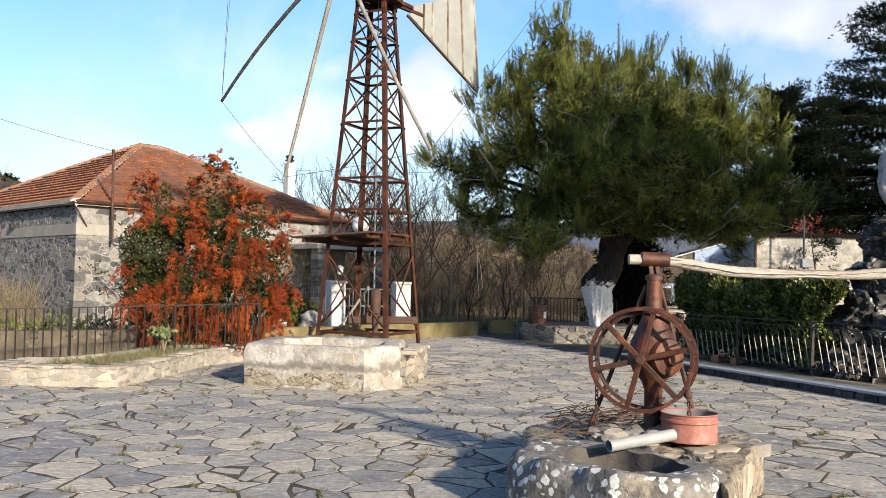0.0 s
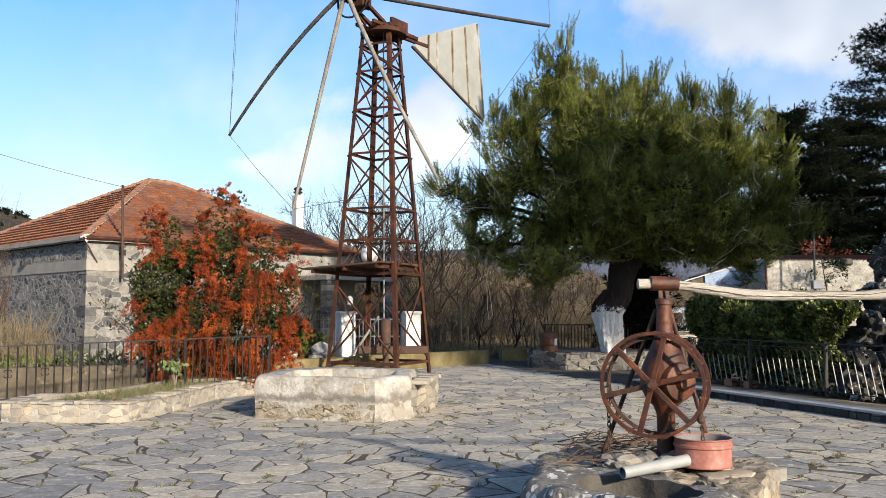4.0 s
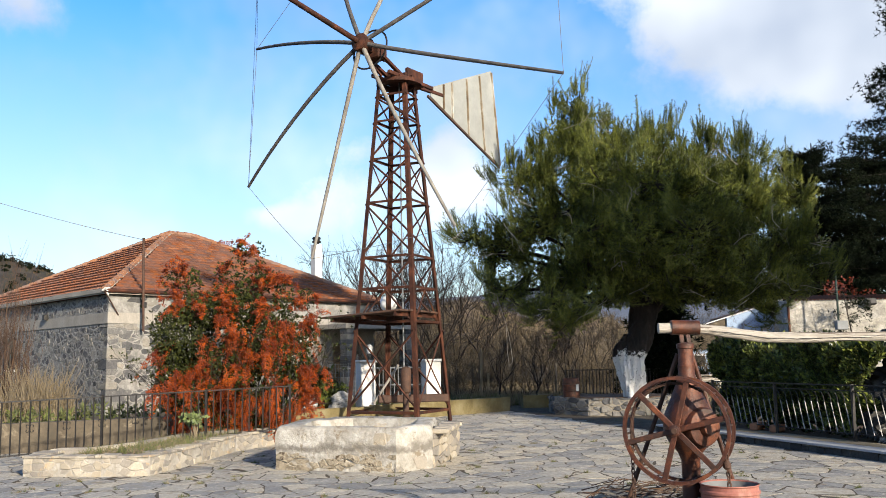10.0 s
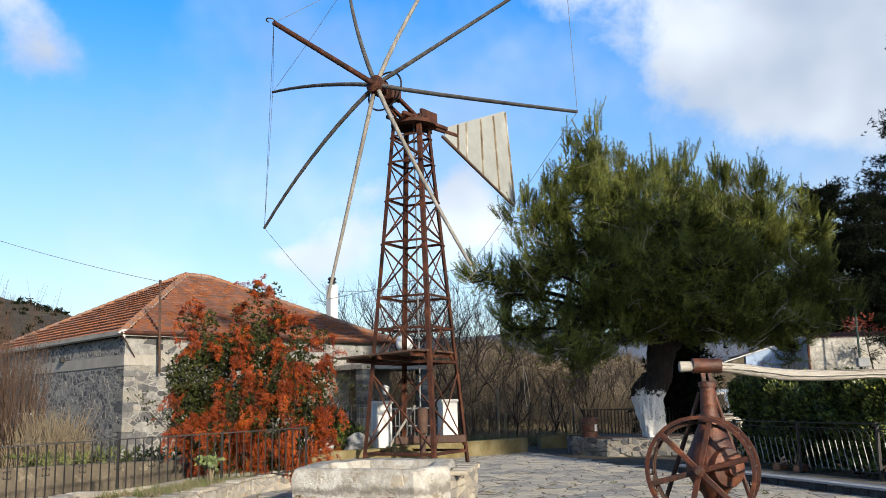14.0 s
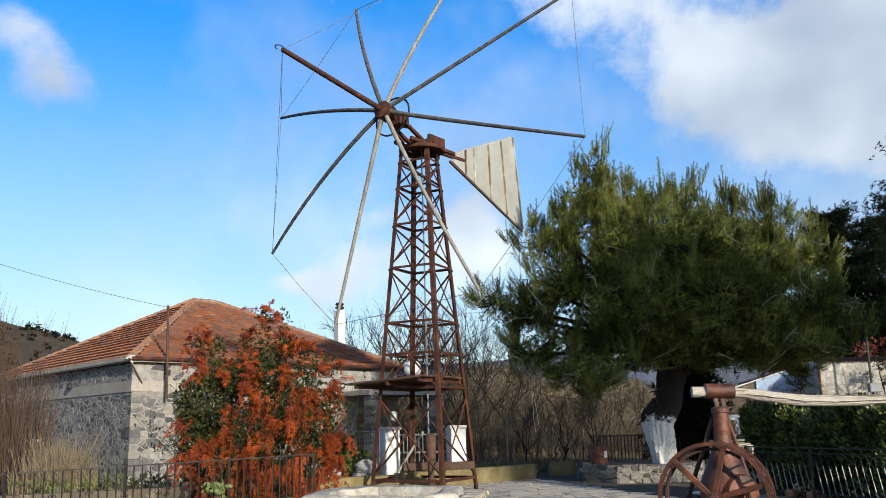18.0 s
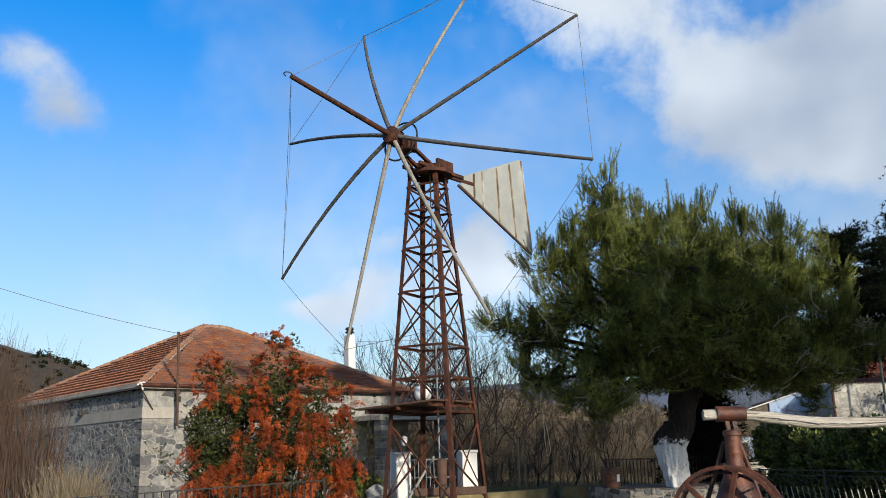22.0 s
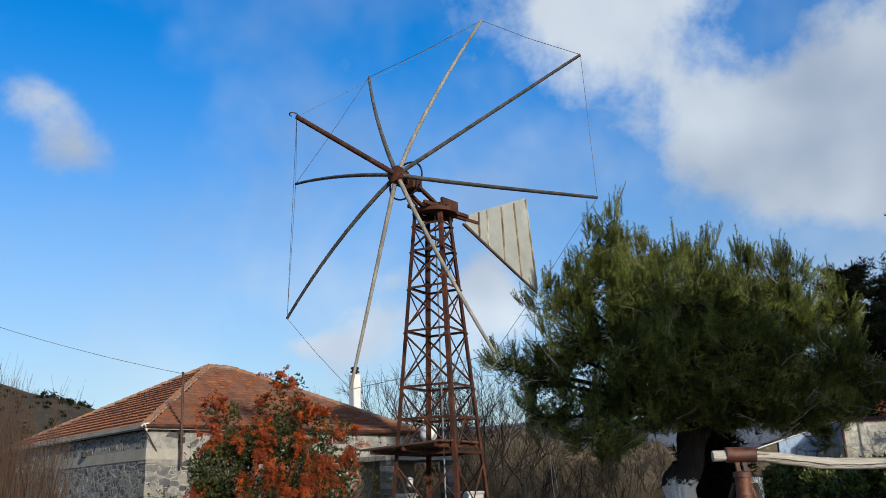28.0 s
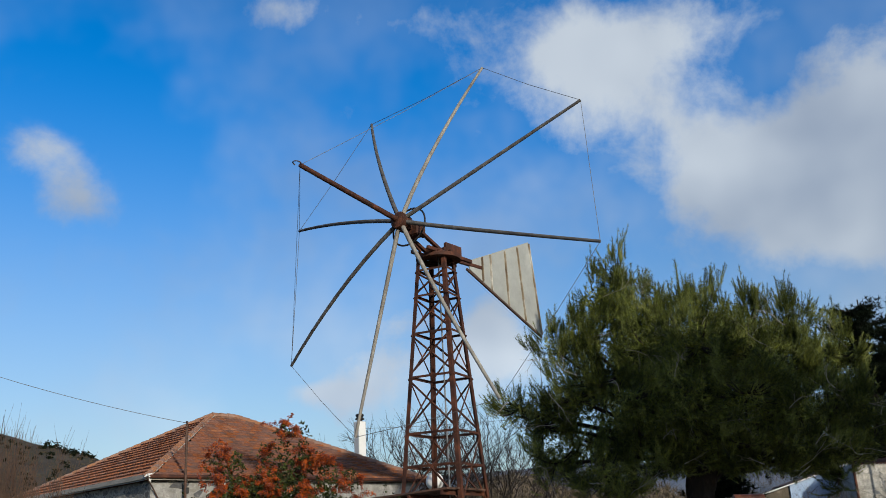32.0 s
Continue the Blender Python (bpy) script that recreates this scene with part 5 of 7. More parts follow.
def build_kerb():
    u = (KB - KA).normalized()
    n = Vector((-u.y, u.x, 0))
    l = (KB - KA).length
    f = lambda x, y, z: KA + u * x + n * y + Vector((0, 0, z))
    k = solo("kerb", Mesh().prism([(0, 0.02), (l, 0.02), (l, 0.5), (0, 0.5)], -0.02, 0.12, f), DIRTMORTAR, "stone kerb with pale marble coping", "kerb", kind="structure")
    rng = random.Random(6)
    s = 0
    while s < l:
        w = min(rng.uniform(0.16, 0.42), l - s)
        d = rng.uniform(-0.035, 0.0)
        h = rng.uniform(0.085, 0.115)
        part("kerb_stone", Mesh().prism(wobble([(s + 0.008, d), (s + w - 0.008, d + rng.uniform(-0.012, 0.012)), (s + w - 0.008, 0.06), (s + 0.008, 0.06)], 0.1, rng), -0.02, h, f, inset=0.015), KERBSTONE, k)
        s += w
    s = 0
    while s < l:
        w = min(1.6, l - s)
        part("coping_slab", Mesh().prism([(s + 0.004, -0.05), (s + w - 0.004, -0.05), (s + w - 0.004, 0.34), (s + 0.004, 0.34)], 0.12, 0.155, f, inset=0.006), MARBLE, k)
        s += w
    part("strip", Mesh().prism([(0, 0.345), (l, 0.345), (l, 0.85), (0, 0.85)], -0.02, 0.15, f), TANSTRIP, k)
    part("bed", Mesh().prism([(0, 0.85), (l, 0.85), (l, 6.0), (0, 6.0)], -0.02, 0.13, f), SOIL, k)
    # railing
    r0 = f(1.2, 0.78, 0)
    rail = thing("iron_railing", r0, "black iron railing with twisted pale bars along the kerb", "railing")
    z0, z1 = 0.27, 1.07
    part("top_rail", Mesh().bar(f(1.0, 0.78, z1), f(l, 0.78, z1), 0.04, 0.02), BLACKIRON, rail)
    part("mid_rail", Mesh().bar(f(1.0, 0.78, z1 - 0.09), f(l, 0.78, z1 - 0.09), 0.025, 0.015), BLACKIRON, rail)
    part("bottom_rail", Mesh().bar(f(1.0, 0.78, z0), f(l, 0.78, z0), 0.03, 0.015), BLACKIRON, rail)
    s = 1.0
    i = 0
    while s < l:
        if i % 12 == 0:
            part("post", Mesh().bar(f(s, 0.78, 0.14), f(s, 0.78, z1 + 0.02), 0.05, 0.05, up=(0, 1, 0)), BLACKIRON, rail)
        else:
            m = Mesh()
            m.bar(f(s - 0.02, 0.78, z1 - 0.30), f(s + 0.10, 0.78, z0), 0.013, 0.013, up=(0, 1, 0))
            part("bar", m, WHITEROD, rail, "chipped white bar")
            m = Mesh()
            m.tube([f(s - 0.02, 0.78, z1 - 0.30), f(s - 0.035, 0.78, z1 - 0.2), f(s - 0.08, 0.78, z1 - 0.13), f(s - 0.13, 0.78, z1 - 0.12)], 0.009, 5)
            part("curl", m, BLACKIRON, rail)
        s += 0.165
        i += 1


def build_hedge():
    hedge = thing("hedge", (6.5, 18.8, 0.1), "dense glossy green laurel hedge behind the railing", "hedge")
    r = np.random.default_rng(12)
    # hedge body follows the kerb, set back
    u = np.array(((KB - KA).normalized())[:2])
    n = np.array([-u[1], u[0]])
    base = np.array(KA[:2])
    P, D = [], []
    for _ in range(15500):
        s = r.uniform(0.6, 5.4)
        w = r.uniform(1.15, 2.9)
        top = 1.5 + 0.14 * math.sin(s * 1.7) + 0.1 * math.sin(s * 4.1) - 0.25 * max(0, s - 4.2)
        z = top * r.random() ** 0.5
        edge = r.random()
        if edge < 0.55:
            w = 1.15 + abs(r.normal(0, 0.12)) + 0.34 * noise.noise(Vector((s * 2.3, z * 2.6, 0.0)))
        elif edge < 0.85:
            z = top + r.normal(0, 0.07)
        p = base + u * s + n * w
        if p[0] / p[1] > 0.44 + 0.012 * math.sin(z * 5):
            continue
        P.append((p[0], p[1], 0.12 + max(0.02, z)))
        D.append((-n[0] * 0.6 * (edge < 0.55), -n[1] * 0.6 * (edge < 0.55), 0.7))
    # young shoots that stand out over the top
    for _ in range(330):
        s = r.uniform(0.7, 4.4)
        w = r.uniform(1.15, 2.2)
        p = base + u * s + n * w
        if p[0] / p[1] > 0.40:
            continue
        top = 1.5 + 0.14 * math.sin(s * 1.7) + 0.1 * math.sin(s * 4.1)
        lx, ly = r.normal(0, 0.12, 2)
        for k in range(r.integers(3, 9)):
            P.append((p[0] + lx * k * 0.05, p[1] + ly * k * 0.05, 0.05 + top + k * 0.05))
            D.append((lx, ly, 0.8))
    part("leaves", needles(r, np.array(P), np.array(D), 5, 0.115, 0.027, 0.6, True), HEDGELEAF, hedge)
    m = Mesh()
    rng = random.Random(4)
    for i in range(18):
        s = 0.7 + i * 0.18
        p = base + u * s + n * (1.6 + 0.3 * (i % 3))
        grow(m, rng, (p[0], p[1], 0.1), (0, 0, 1), 0.018, 0.8, 2, 0.35, 0.3, 3, 3, 4)
    part("stem", m, BARK, hedge, kind="stuff")


def crag(c, r, seed):
    """A rugged, pitted boulder."""
    m = Mesh().blob((0, 0, 0), (1, 1, 1), 0.28, seed, 5)
    out = []
    for x, y, z in m.v:
        p = Vector((x, y, z))
        k = 1 + 0.24 * noise.fractal(p * 2.4 + Vector((seed, 0, 0)), 0.8, 2.1, 5) - 0.26 * max(0.0, noise.noise(p * 3.3 + Vector((0, seed, 0)))) ** 0.7 + 0.09 * noise.fractal(p * 7.0, 0.6, 2.2, 4)
        out.append((c[0] + x * k * r[0], c[1] + y * k * r[1], c[2] + z * k * r[2]))
    m.v = out
    return m


def build_rock():
    rock = thing("rock_pile", (7.6, 14.6, 0.1), "tall dark pile of rough weathered boulders behind the railing", "rock")
    rng = random.Random(17)
    for x, y, z, rx, ry, rz in ((6.62, 15.25, 0.45, 0.50, 0.5, 0.5), (7.35, 14.9, 0.55, 0.75, 0.6, 0.7), (6.95, 15.6, 1.15, 0.46, 0.5, 0.45), (7.55, 15.4, 1.5, 0.62, 0.55, 0.6),
                                (7.15, 15.6, 1.85, 0.42, 0.45, 0.42), (7.65, 15.5, 2.35, 0.56, 0.5, 0.5), (7.3, 15.6, 2.5, 0.34, 0.4, 0.38), (7.75, 15.6, 2.85, 0.4, 0.4, 0.35),
                                (6.45, 14.95, 0.3, 0.3, 0.28, 0.3), (6.75, 15.9, 0.7, 0.4, 0.45, 0.5)):
        part("boulder", crag((x + 0.42, y, z), (rx, ry, rz), rng.uniform(0, 50)), ROCK, rock, smooth=60)


def build_carving():
    m = Mesh().blob((0, 0, 0), (1, 1, 1), 0.2, 7.0, 4)
    out = []
    for x, y, z in m.v:
        k = 0.75 + 0.35 * math.sin((z + 1) * 1.3)
        k *= 1 + 0.05 * math.sin(math.atan2(y, x) * 14 + z * 3)
        out.append((7.93 + x * 0.3 * k + 0.08 * z, 15.5 + y * 0.3 * k, 3.72 + z * 0.66))
    m.v = out
    solo("stone_carving", m, WHITESTONE, "weathered whitish carved stone figure standing on the rock pile", "statue", (8.0, 15.5, 3.1), smooth=60)


# ---- horse-driven chain pump ----
PX, PY, PZ = 1.69, 7.12, 0.43


def build_pump_base():
    base = thing("stone_platform", (1.6, 7.0, 0), "low platform of yellowish rubble masonry under the pump", "platform")
    outline = [(0.62, 6.66), (1.76, 6.5), (1.76, 5.45), (2.62, 7.25), (2.15, 8.55), (1.4, 8.75), (0.72, 7.8)]
    c = Vector((1.9, 7.1))
    ring = []
    for i, p in enumerate(outline):
        q = outline[(i + 1) % len(outline)]
        ring += [Vector(p).lerp(Vector(q), k / 26) for k in range(26)]
    n = len(ring)
    rows = [(1.0, 0.0), (1.0, 0.07), (1.0, 0.14), (1.0, 0.21), (1.0, 0.28), (0.995, 0.34), (0.975, 0.38), (0.94, 0.392)]
    rows += [(0.9 - 0.05 * k, 0.392) for k in range(18)]
    vs, fs = [], []
    for k, z in rows:
        for p in ring:
            q = c + (p - c) * k
            lump = noise.cell(Vector((q.x * 7 + 0.6 * noise.noise(Vector((q.x * 6, q.y * 6, z * 6))), q.y * 7, z * 9))) - 0.5
            r = 0.02 * noise.fractal(Vector((q.x * 7, q.y * 7, z * 8)), 0.7, 2.1, 4) + 0.012 * lump
            d = (p - c).normalized() * (r if k > 0.93 else 0.0)
            vs.append((q.x + d.x, q.y + d.y, z + (r if z > 0.36 else 0.0)))
    for k in range(len(rows) - 1):
        for j in range(n):
            fs.append((k * n + j, k * n + (j + 1) % n, (k + 1) * n + (j + 1) % n, (k + 1) * n + j))
    fs.append(tuple((len(rows) - 1) * n + j for j in range(n)))
    part("core", Mesh().add(vs, fs), RUBBLE, base, "mortared rubble", smooth=40)
    wall_stones(base, [(1.78, 5.49), (2.62, 7.25)], 0.02, 0.37, (0.2, 0.13), 61, CREAM, 0.012, (-0.02, 0.008))
    wall_stones(base, [(2.62, 7.25), (2.15, 8.55), (1.4, 8.75), (0.72, 7.8), (0.62, 6.66)], 0.02, 0.36, (0.24, 0.14), 62, CREAM, 0.02, (-0.02, 0.012))
    rng = random.Random(62)
    poly = [Vector(p) for p in outline]

    def inside(x, y):
        if x < 1.85 and y < 6.75:
            return False
        for i in (2, 3, 4, 5, 6):
            a, b = poly[i], poly[(i + 1) % len(outline)]
            l = (b - a).length
            if ((b.x - a.x) * (y - a.y) - (b.y - a.y) * (x - a.x)) / l < 0.13:
                return False
        return rng.random() < 0.6
    for p in cells(0.6, 2.8, 5.4, 8.8, 0.2, 0.18, 0.03, 63, 1.0, 0.05, inside, 0.8):
        part("top_stone", Mesh().prism(wobble(p, 0.2, rng), 0.3, 0.396 + rng.uniform(-0.014, 0.01), None, inset=0.03, lift=0.004, drop=0.008), CREAM, base)


def build_trough():
    tr = thing("stone_trough", (1.1, 6.0, 0), "hollowed boulder trough spotted with pale lichen", "trough")
    c, ic = Vector((1.2, 6.14)), Vector((1.25, 6.13))
    ue, ve = Vector((0.66, -0.75)), Vector((0.75, 0.66))
    n = 96
    prof = [(1.0, 0.0), (1.03, 0.08), (1.04, 0.16), (1.04, 0.23), (1.025, 0.30), (1.0, 0.36), (0.965, 0.41), (0.92, 0.435), (0.84, 0.44)]
    vs, fs = [], []

    def outer(a):
        r = (abs(math.cos(a)) ** 3 + abs(math.sin(a)) ** 3) ** (-1 / 3)
        return ue * math.cos(a) * r * 0.76 + ve * math.sin(a) * r * 0.47

    def inner(a):
        r = (abs(math.cos(a)) ** 2.6 + abs(math.sin(a)) ** 2.6) ** (-1 / 2.6)
        return ue * math.cos(a) * r * 0.44 + ve * math.sin(a) * r * 0.30
    for k, z in prof:
        for j in range(n):
            a = 2 * math.pi * j / n
            p = c + outer(a) * k
            w = 0.05 * noise.noise(Vector((p.x * 4, p.y * 4, z * 5))) + 0.02 * noise.noise(Vector((p.x * 14, p.y * 14, z * 14)))
            d = (p - c).normalized() * w
            vs.append((p.x + d.x, p.y + d.y, z + (w * 0.8 if z > 0.35 else 0)))
    for k, z in ((1.03, 0.425), (0.99, 0.36), (0.93, 0.2), (0.8, 0.11), (0.1, 0.10)):
        for j in range(n):
            a = 2 * math.pi * j / n
            p = ic + inner(a) * k
            w = 0.02 * noise.noise(Vector((p.x * 7, p.y * 7, z * 9)))
            vs.append((p.x + w, p.y + w, z + w))
    rows = 10
    for k in range(rows - 1):
        for j in range(n):
            fs.append((k * n + j, k * n + (j + 1) % n, (k + 1) * n + (j + 1) % n, (k + 1) * n + j))
    part("body", Mesh().add(vs[:10 * n], fs), LICHEN, tr, smooth=60)
    fs = [(k * n + j, k * n + (j + 1) % n, (k + 1) * n + (j + 1) % n, (k + 1) * n + j) for k in range(4) for j in range(n)]
    fs.append(tuple(4 * n + j for j in range(n)))
    part("hollow", Mesh().add(vs[9 * n:], fs), WATERDARK, tr, "rough dark chiselled hollow", smooth=60)


def ring_tube(c, ax, r, w, n=48, flat=0.02):
    """A flat iron ring: rectangular section, w along the axis."""
    return Mesh().lathe(Vector(c) - Vector(ax) * w / 2, ax, [(r - flat, 0), (r, 0), (r, w), (r - flat, w)], n, closed=True)


def chain(m, a, b, link=0.05, r=0.006):
    a, b = Vector(a), Vector(b)
    n = max(2, int((b - a).length / (link * 0.75)))
    d = (b - a).normalized()
    s0 = d.orthogonal().normalized()
    for i in range(n):
        c = a.lerp(b, (i + 0.5) / n)
        s = s0 if i % 2 else d.cross(s0)
        pts = [c + d * link / 2 * math.cos(t) + s * link * 0.28 * math.sin(t) for t in [k * math.pi / 4 for k in range(9)]]
        m.tube(pts, r, 4, caps=False)


WHEEL_SHIFT = Vector((-0.054, 0.0, 0.015))


def build_pump():
    p = thing("chain_pump", (PX, PY, PZ), "rusty cast-iron chain pump with spoked flywheel", "pump")
    C = lambda dx, dy, z: (PX + dx, PY + dy, z)
    m = Mesh().lathe(C(0, 0, PZ - 0.03), (0, 0, 1), [(0.13, 0.0), (0.13, 0.03), (0.078, 0.05), (0.07, 0.25), (0.072, 0.40), (0.095, 0.46), (0.155, 0.53), (0.195, 0.61), (0.2, 0.68), (0.18, 0.77),
                                                     (0.135, 0.87), (0.092, 0.97), (0.066, 1.06), (0.058, 1.2)], 28)
    part("body", m, RUSTPUMP, p, "pear-shaped cast housing", smooth=40)
    m = Mesh().lathe(C(0.0, 0, 1.5), (0, 0, 1), [(0.066, 0), (0.066, 0.03), (0.058, 0.035), (0.058, 0.16), (0.068, 0.165), (0.068, 0.2), (0.03, 0.21)], 20)
    part("column", m, RUSTPUMP, p, smooth=40)
    m = Mesh().lathe(C(0.03, -0.05, 1.06), (0.42, -0.9, 0), [(0.15, 0), (0.155, 0.10), (0.14, 0.13), (0.07, 0.145), (0.055, 0.19)], 26)
    part("gear_cover", m, RUSTPUMP, p, smooth=35)
    m = Mesh()
    m.bar(C(-0.02, 0, 1.69), C(-0.03, 0, 1.79), 0.03)
    m.bar(C(0.035, 0, 1.69), C(0.02, 0, 1.79), 0.03)
    part("fork", m, RUSTPUMP, p)
    m = Mesh().lathe(C(-0.105, 0.0, 1.83), (1, 0.02, -0.03), [(0.05, 0), (0.058, 0.0), (0.058, 0.22), (0.05, 0.22)], 20)
    part("socket", m, RUSTPUMP, p, "iron socket for the sweep", smooth=40)
    for dx, dy in ((-0.46, 0.30), (0.42, 0.18), (0.14, 0.55)):
        m = Mesh().tube([C(dx * 0.12, dy * 0.12, 1.62), C(dx, dy, 0.42)], 0.018, 8)
        part("strut", m, RUSTPUMP if dx > 0 else DARKRUST, p)
    # flywheel: two rims on one hub
    ax = Vector((-0.42, -0.91, 0.0)).normalized()
    wc = Vector(C(-0.10, -0.22, 1.03)) + WHEEL_SHIFT
    wheel = part("wheel", ring_tube(wc, ax, 0.405, 0.035, 56, 0.026), RUSTPUMP, p, "spoked rusty iron wheel", smooth=30)
    part("back_rim", ring_tube(wc - ax * 0.21, ax, 0.405, 0.03, 56, 0.025), RUSTPUMP, wheel, smooth=30)
    part("boss", Mesh().lathe(wc - ax * 0.12, ax, [(0.03, 0), (0.045, 0.0), (0.045, 0.16), (0.03, 0.165), (0.018, 0.166)], 14), RUSTPUMP, wheel, smooth=30)
    part("shaft", Mesh().tube([wc - ax * 0.3, wc + ax * 0.06], 0.022, 10), DARKRUST, wheel)
    e1 = Vector((-ax.y, ax.x, 0)).normalized()
    if e1.x < 0:
        e1 = -e1
    for k in range(18):
        a = radians(20 * k + 5)
        d = (e1 * math.cos(a) + Vector((0, 0, 1)) * math.sin(a)) * 0.385
        part("pin", Mesh().tube([wc + d, wc + d - ax * 0.21], 0.008, 6), DARKRUST, wheel)
    for k in range(6):
        a = radians(15 + 60 * k)
        d = e1 * math.cos(a) + Vector((0, 0, 1)) * math.sin(a)
        m = Mesh().bar(wc + d * 0.03, wc + d * 0.385, 0.042, 0.02, up=tuple(ax), bevel=0.004)
        part("spoke", m, RUSTPUMP, wheel)
    m = Mesh()
    for k in range(40):
        a0, a1 = radians(55 + k * 4.6), radians(55 + (k + 1) * 4.6)
        q = [wc - ax * 0.05 + (e1 * math.cos(t) + Vector((0, 0, 1)) * math.sin(t)) * 0.352 for t in (a0, a1)]
        chain(m, q[0], q[1], 0.034, 0.005)
    part("chain", m, DARKRUST, wheel)
    q = wc - ax * 0.05 - e1 * 0.352
    m = Mesh()
    chain(m, q, (q.x, q.y, 0.44))
    part("chain", m, DARKRUST, p)
    q = wc - ax * 0.05 + e1 * 0.352
    m = Mesh()
    chain(m, (q.x, q.y, 0.98), (q.x + 0.01, q.y - 0.03, 0.52))
    m.lathe((q.x, q.y - 0.01, 0.76), (0, 0, 1), [(0.012, 0), (0.03, 0.02), (0.03, 0.05), (0.012, 0.07)], 10)
    part("chain", m, DARKRUST, p)
    # sweep pole
    sw = thing("sweep_pole", C(0, 0, 1.83), "long bleached crooked wooden sweep pole through the pump head", "pole")
    pts, rad = [], []
    rng = random.Random(2)
    for i in range(26):
        x = -0.205 + i * 0.13
        pts.append(C(x, 0.02 * x, 1.826 - 0.10 * math.sin(min(1.0, max(0.0, x) / 1.1) * 1.57) + 0.035 * max(0.0, x - 1.1) + 0.006 * math.sin(x * 7)))
        rad.append((0.040 if x < 0.12 else 0.036 + 0.008 * math.sin(x * 2.2) ** 2) * rng.uniform(0.95, 1.05))
    m = Mesh().tube(pts, rad, 14)
    m.v = [(a, b + 0.009 * noise.noise(Vector((a * 4, b * 40, c * 40))), c + 0.011 * noise.noise(Vector((a * 3, b * 30 + 5, c * 30)))) for a, b, c in m.v]
    part("pole", m, PALEWOOD, sw, smooth=60)
    for k0, k1, dz, w in ((3, 13, -0.006, 0.0042), (12, 20, 0.004, 0.003), (17, 25, -0.012, 0.003)):
        m = Mesh()
        q = []
        for i in range(k0 * 4, k1 * 4 + 1):
            j, t = divmod(i, 4)
            a, b = Vector(pts[j]), Vector(pts[min(j + 1, 25)])
            c = a.lerp(b, t / 4)
            h = dz + 0.008 * noise.noise(Vector((i * 0.21, k0, 0))) + 0.004 * noise.noise(Vector((i * 0.9, k0, 4)))
            q.append(c + Vector((0, -math.sqrt(max(0.0001, rad[j] ** 2 - h * h)) - 0.001, h)))
        m.tube(q, [w * (0.6 + 0.8 * abs(noise.noise(Vector((i * 0.37, 2, k0))))) * min(1, 0.3 + i * 0.2, 0.3 + (len(q) - 1 - i) * 0.2) for i in range(len(q))], 5)
        part("crack", m, DARKWOOD, sw, "long dark drying crack")
    # half drum
    b = thing("cut_drum", (1.93, 6.95, 0.43), "sawn-off faded red metal drum standing on the platform", "drum")
    prof = [(0.0, 0.0), (0.212, 0.0), (0.216, 0.01), (0.212, 0.02), (0.212, 0.14), (0.222, 0.15), (0.222, 0.165), (0.212, 0.175), (0.212, 0.20), (0.22, 0.21), (0.216, 0.216),
            (0.205, 0.21), (0.205, 0.02), (0.0, 0.02)]
    part("shell", Mesh().lathe((1.93, 6.95, 0.43), (0, 0, 1), prof, 36), BUCKETRED, b, smooth=35)
    m = Mesh().lathe((1.93, 6.95, 0.43), (0, 0, 1), [(0.203, 0.03), (0.2045, 0.03), (0.2045, 0.205), (0.203, 0.205)], 36, closed=True)
    part("lining", m, GREYPAINT, b, "grey inside", smooth=35)
    # plastic pipe
    pp = thing("plastic_pipe", (1.5, 6.6, 0.47), "short grey-white plastic pipe lying over the trough", "pipe")
    m = Mesh().lathe((1.20, 6.36, 0.475), (0.52, 0.22, 0.055), [(0.036, 0), (0.043, 0), (0.043, 0.56), (0.036, 0.56)], 20, closed=True)
    part("tube", m, PVC, pp, smooth=40)
    # heap of dry vine cuttings
    m = Mesh()
    r2 = random.Random(77)
    for i in range(75):
        x, y = r2.uniform(0.85, 1.75), r2.uniform(6.9, 8.2)
        a = r2.gauss(0.3, 0.5)
        l = r2.uniform(0.2, 0.6)
        z = 0.42 + r2.random() * 0.13 * math.exp(-((x - 1.3) ** 2 + (y - 7.5) ** 2) * 2)
        q = [(x + math.cos(a) * l * t, y + math.sin(a) * l * t, z + 0.03 * math.sin(t * 3) + r2.uniform(-0.02, 0.03)) for t in (0, 0.35, 0.7, 1)]
        m.tube(q, [0.006, 0.005, 0.004, 0.002], 4)
    solo("brushwood", m, TWIGRED, "heap of dry vine cuttings on the platform", "brushwood", (1.3, 7.5, 0.42), kind="stuff")
    r3 = random.Random(5)
    for i in range(14):
        x, y = r3.uniform(1.2, 1.75), r3.uniform(6.75, 7.2)
        s = r3.uniform(0.03, 0.07)
        solo("rubble_stone", Mesh().blob((x, y, 0.44 + s * 0.5), (s * 1.4, s, s * 0.8), 0.3, r3.uniform(0, 99), 2), CREAM if i % 3 else GREYSTONE,
             "loose broken stone on the platform", "stone", (x, y, 0.44), "loose stones on the platform")


def build_blocking_wall():
    # added wall, never in view: it holds back skylight from behind the camera
    m = Mesh()
    m.bar((-16, -4.5, 1.7), (10, -4.5, 1.7), 0.4, 3.5)
    solo("wall_south", m, TANWALL, "plain rendered wall added behind the camera to block skylight", "wall", kind="structure")


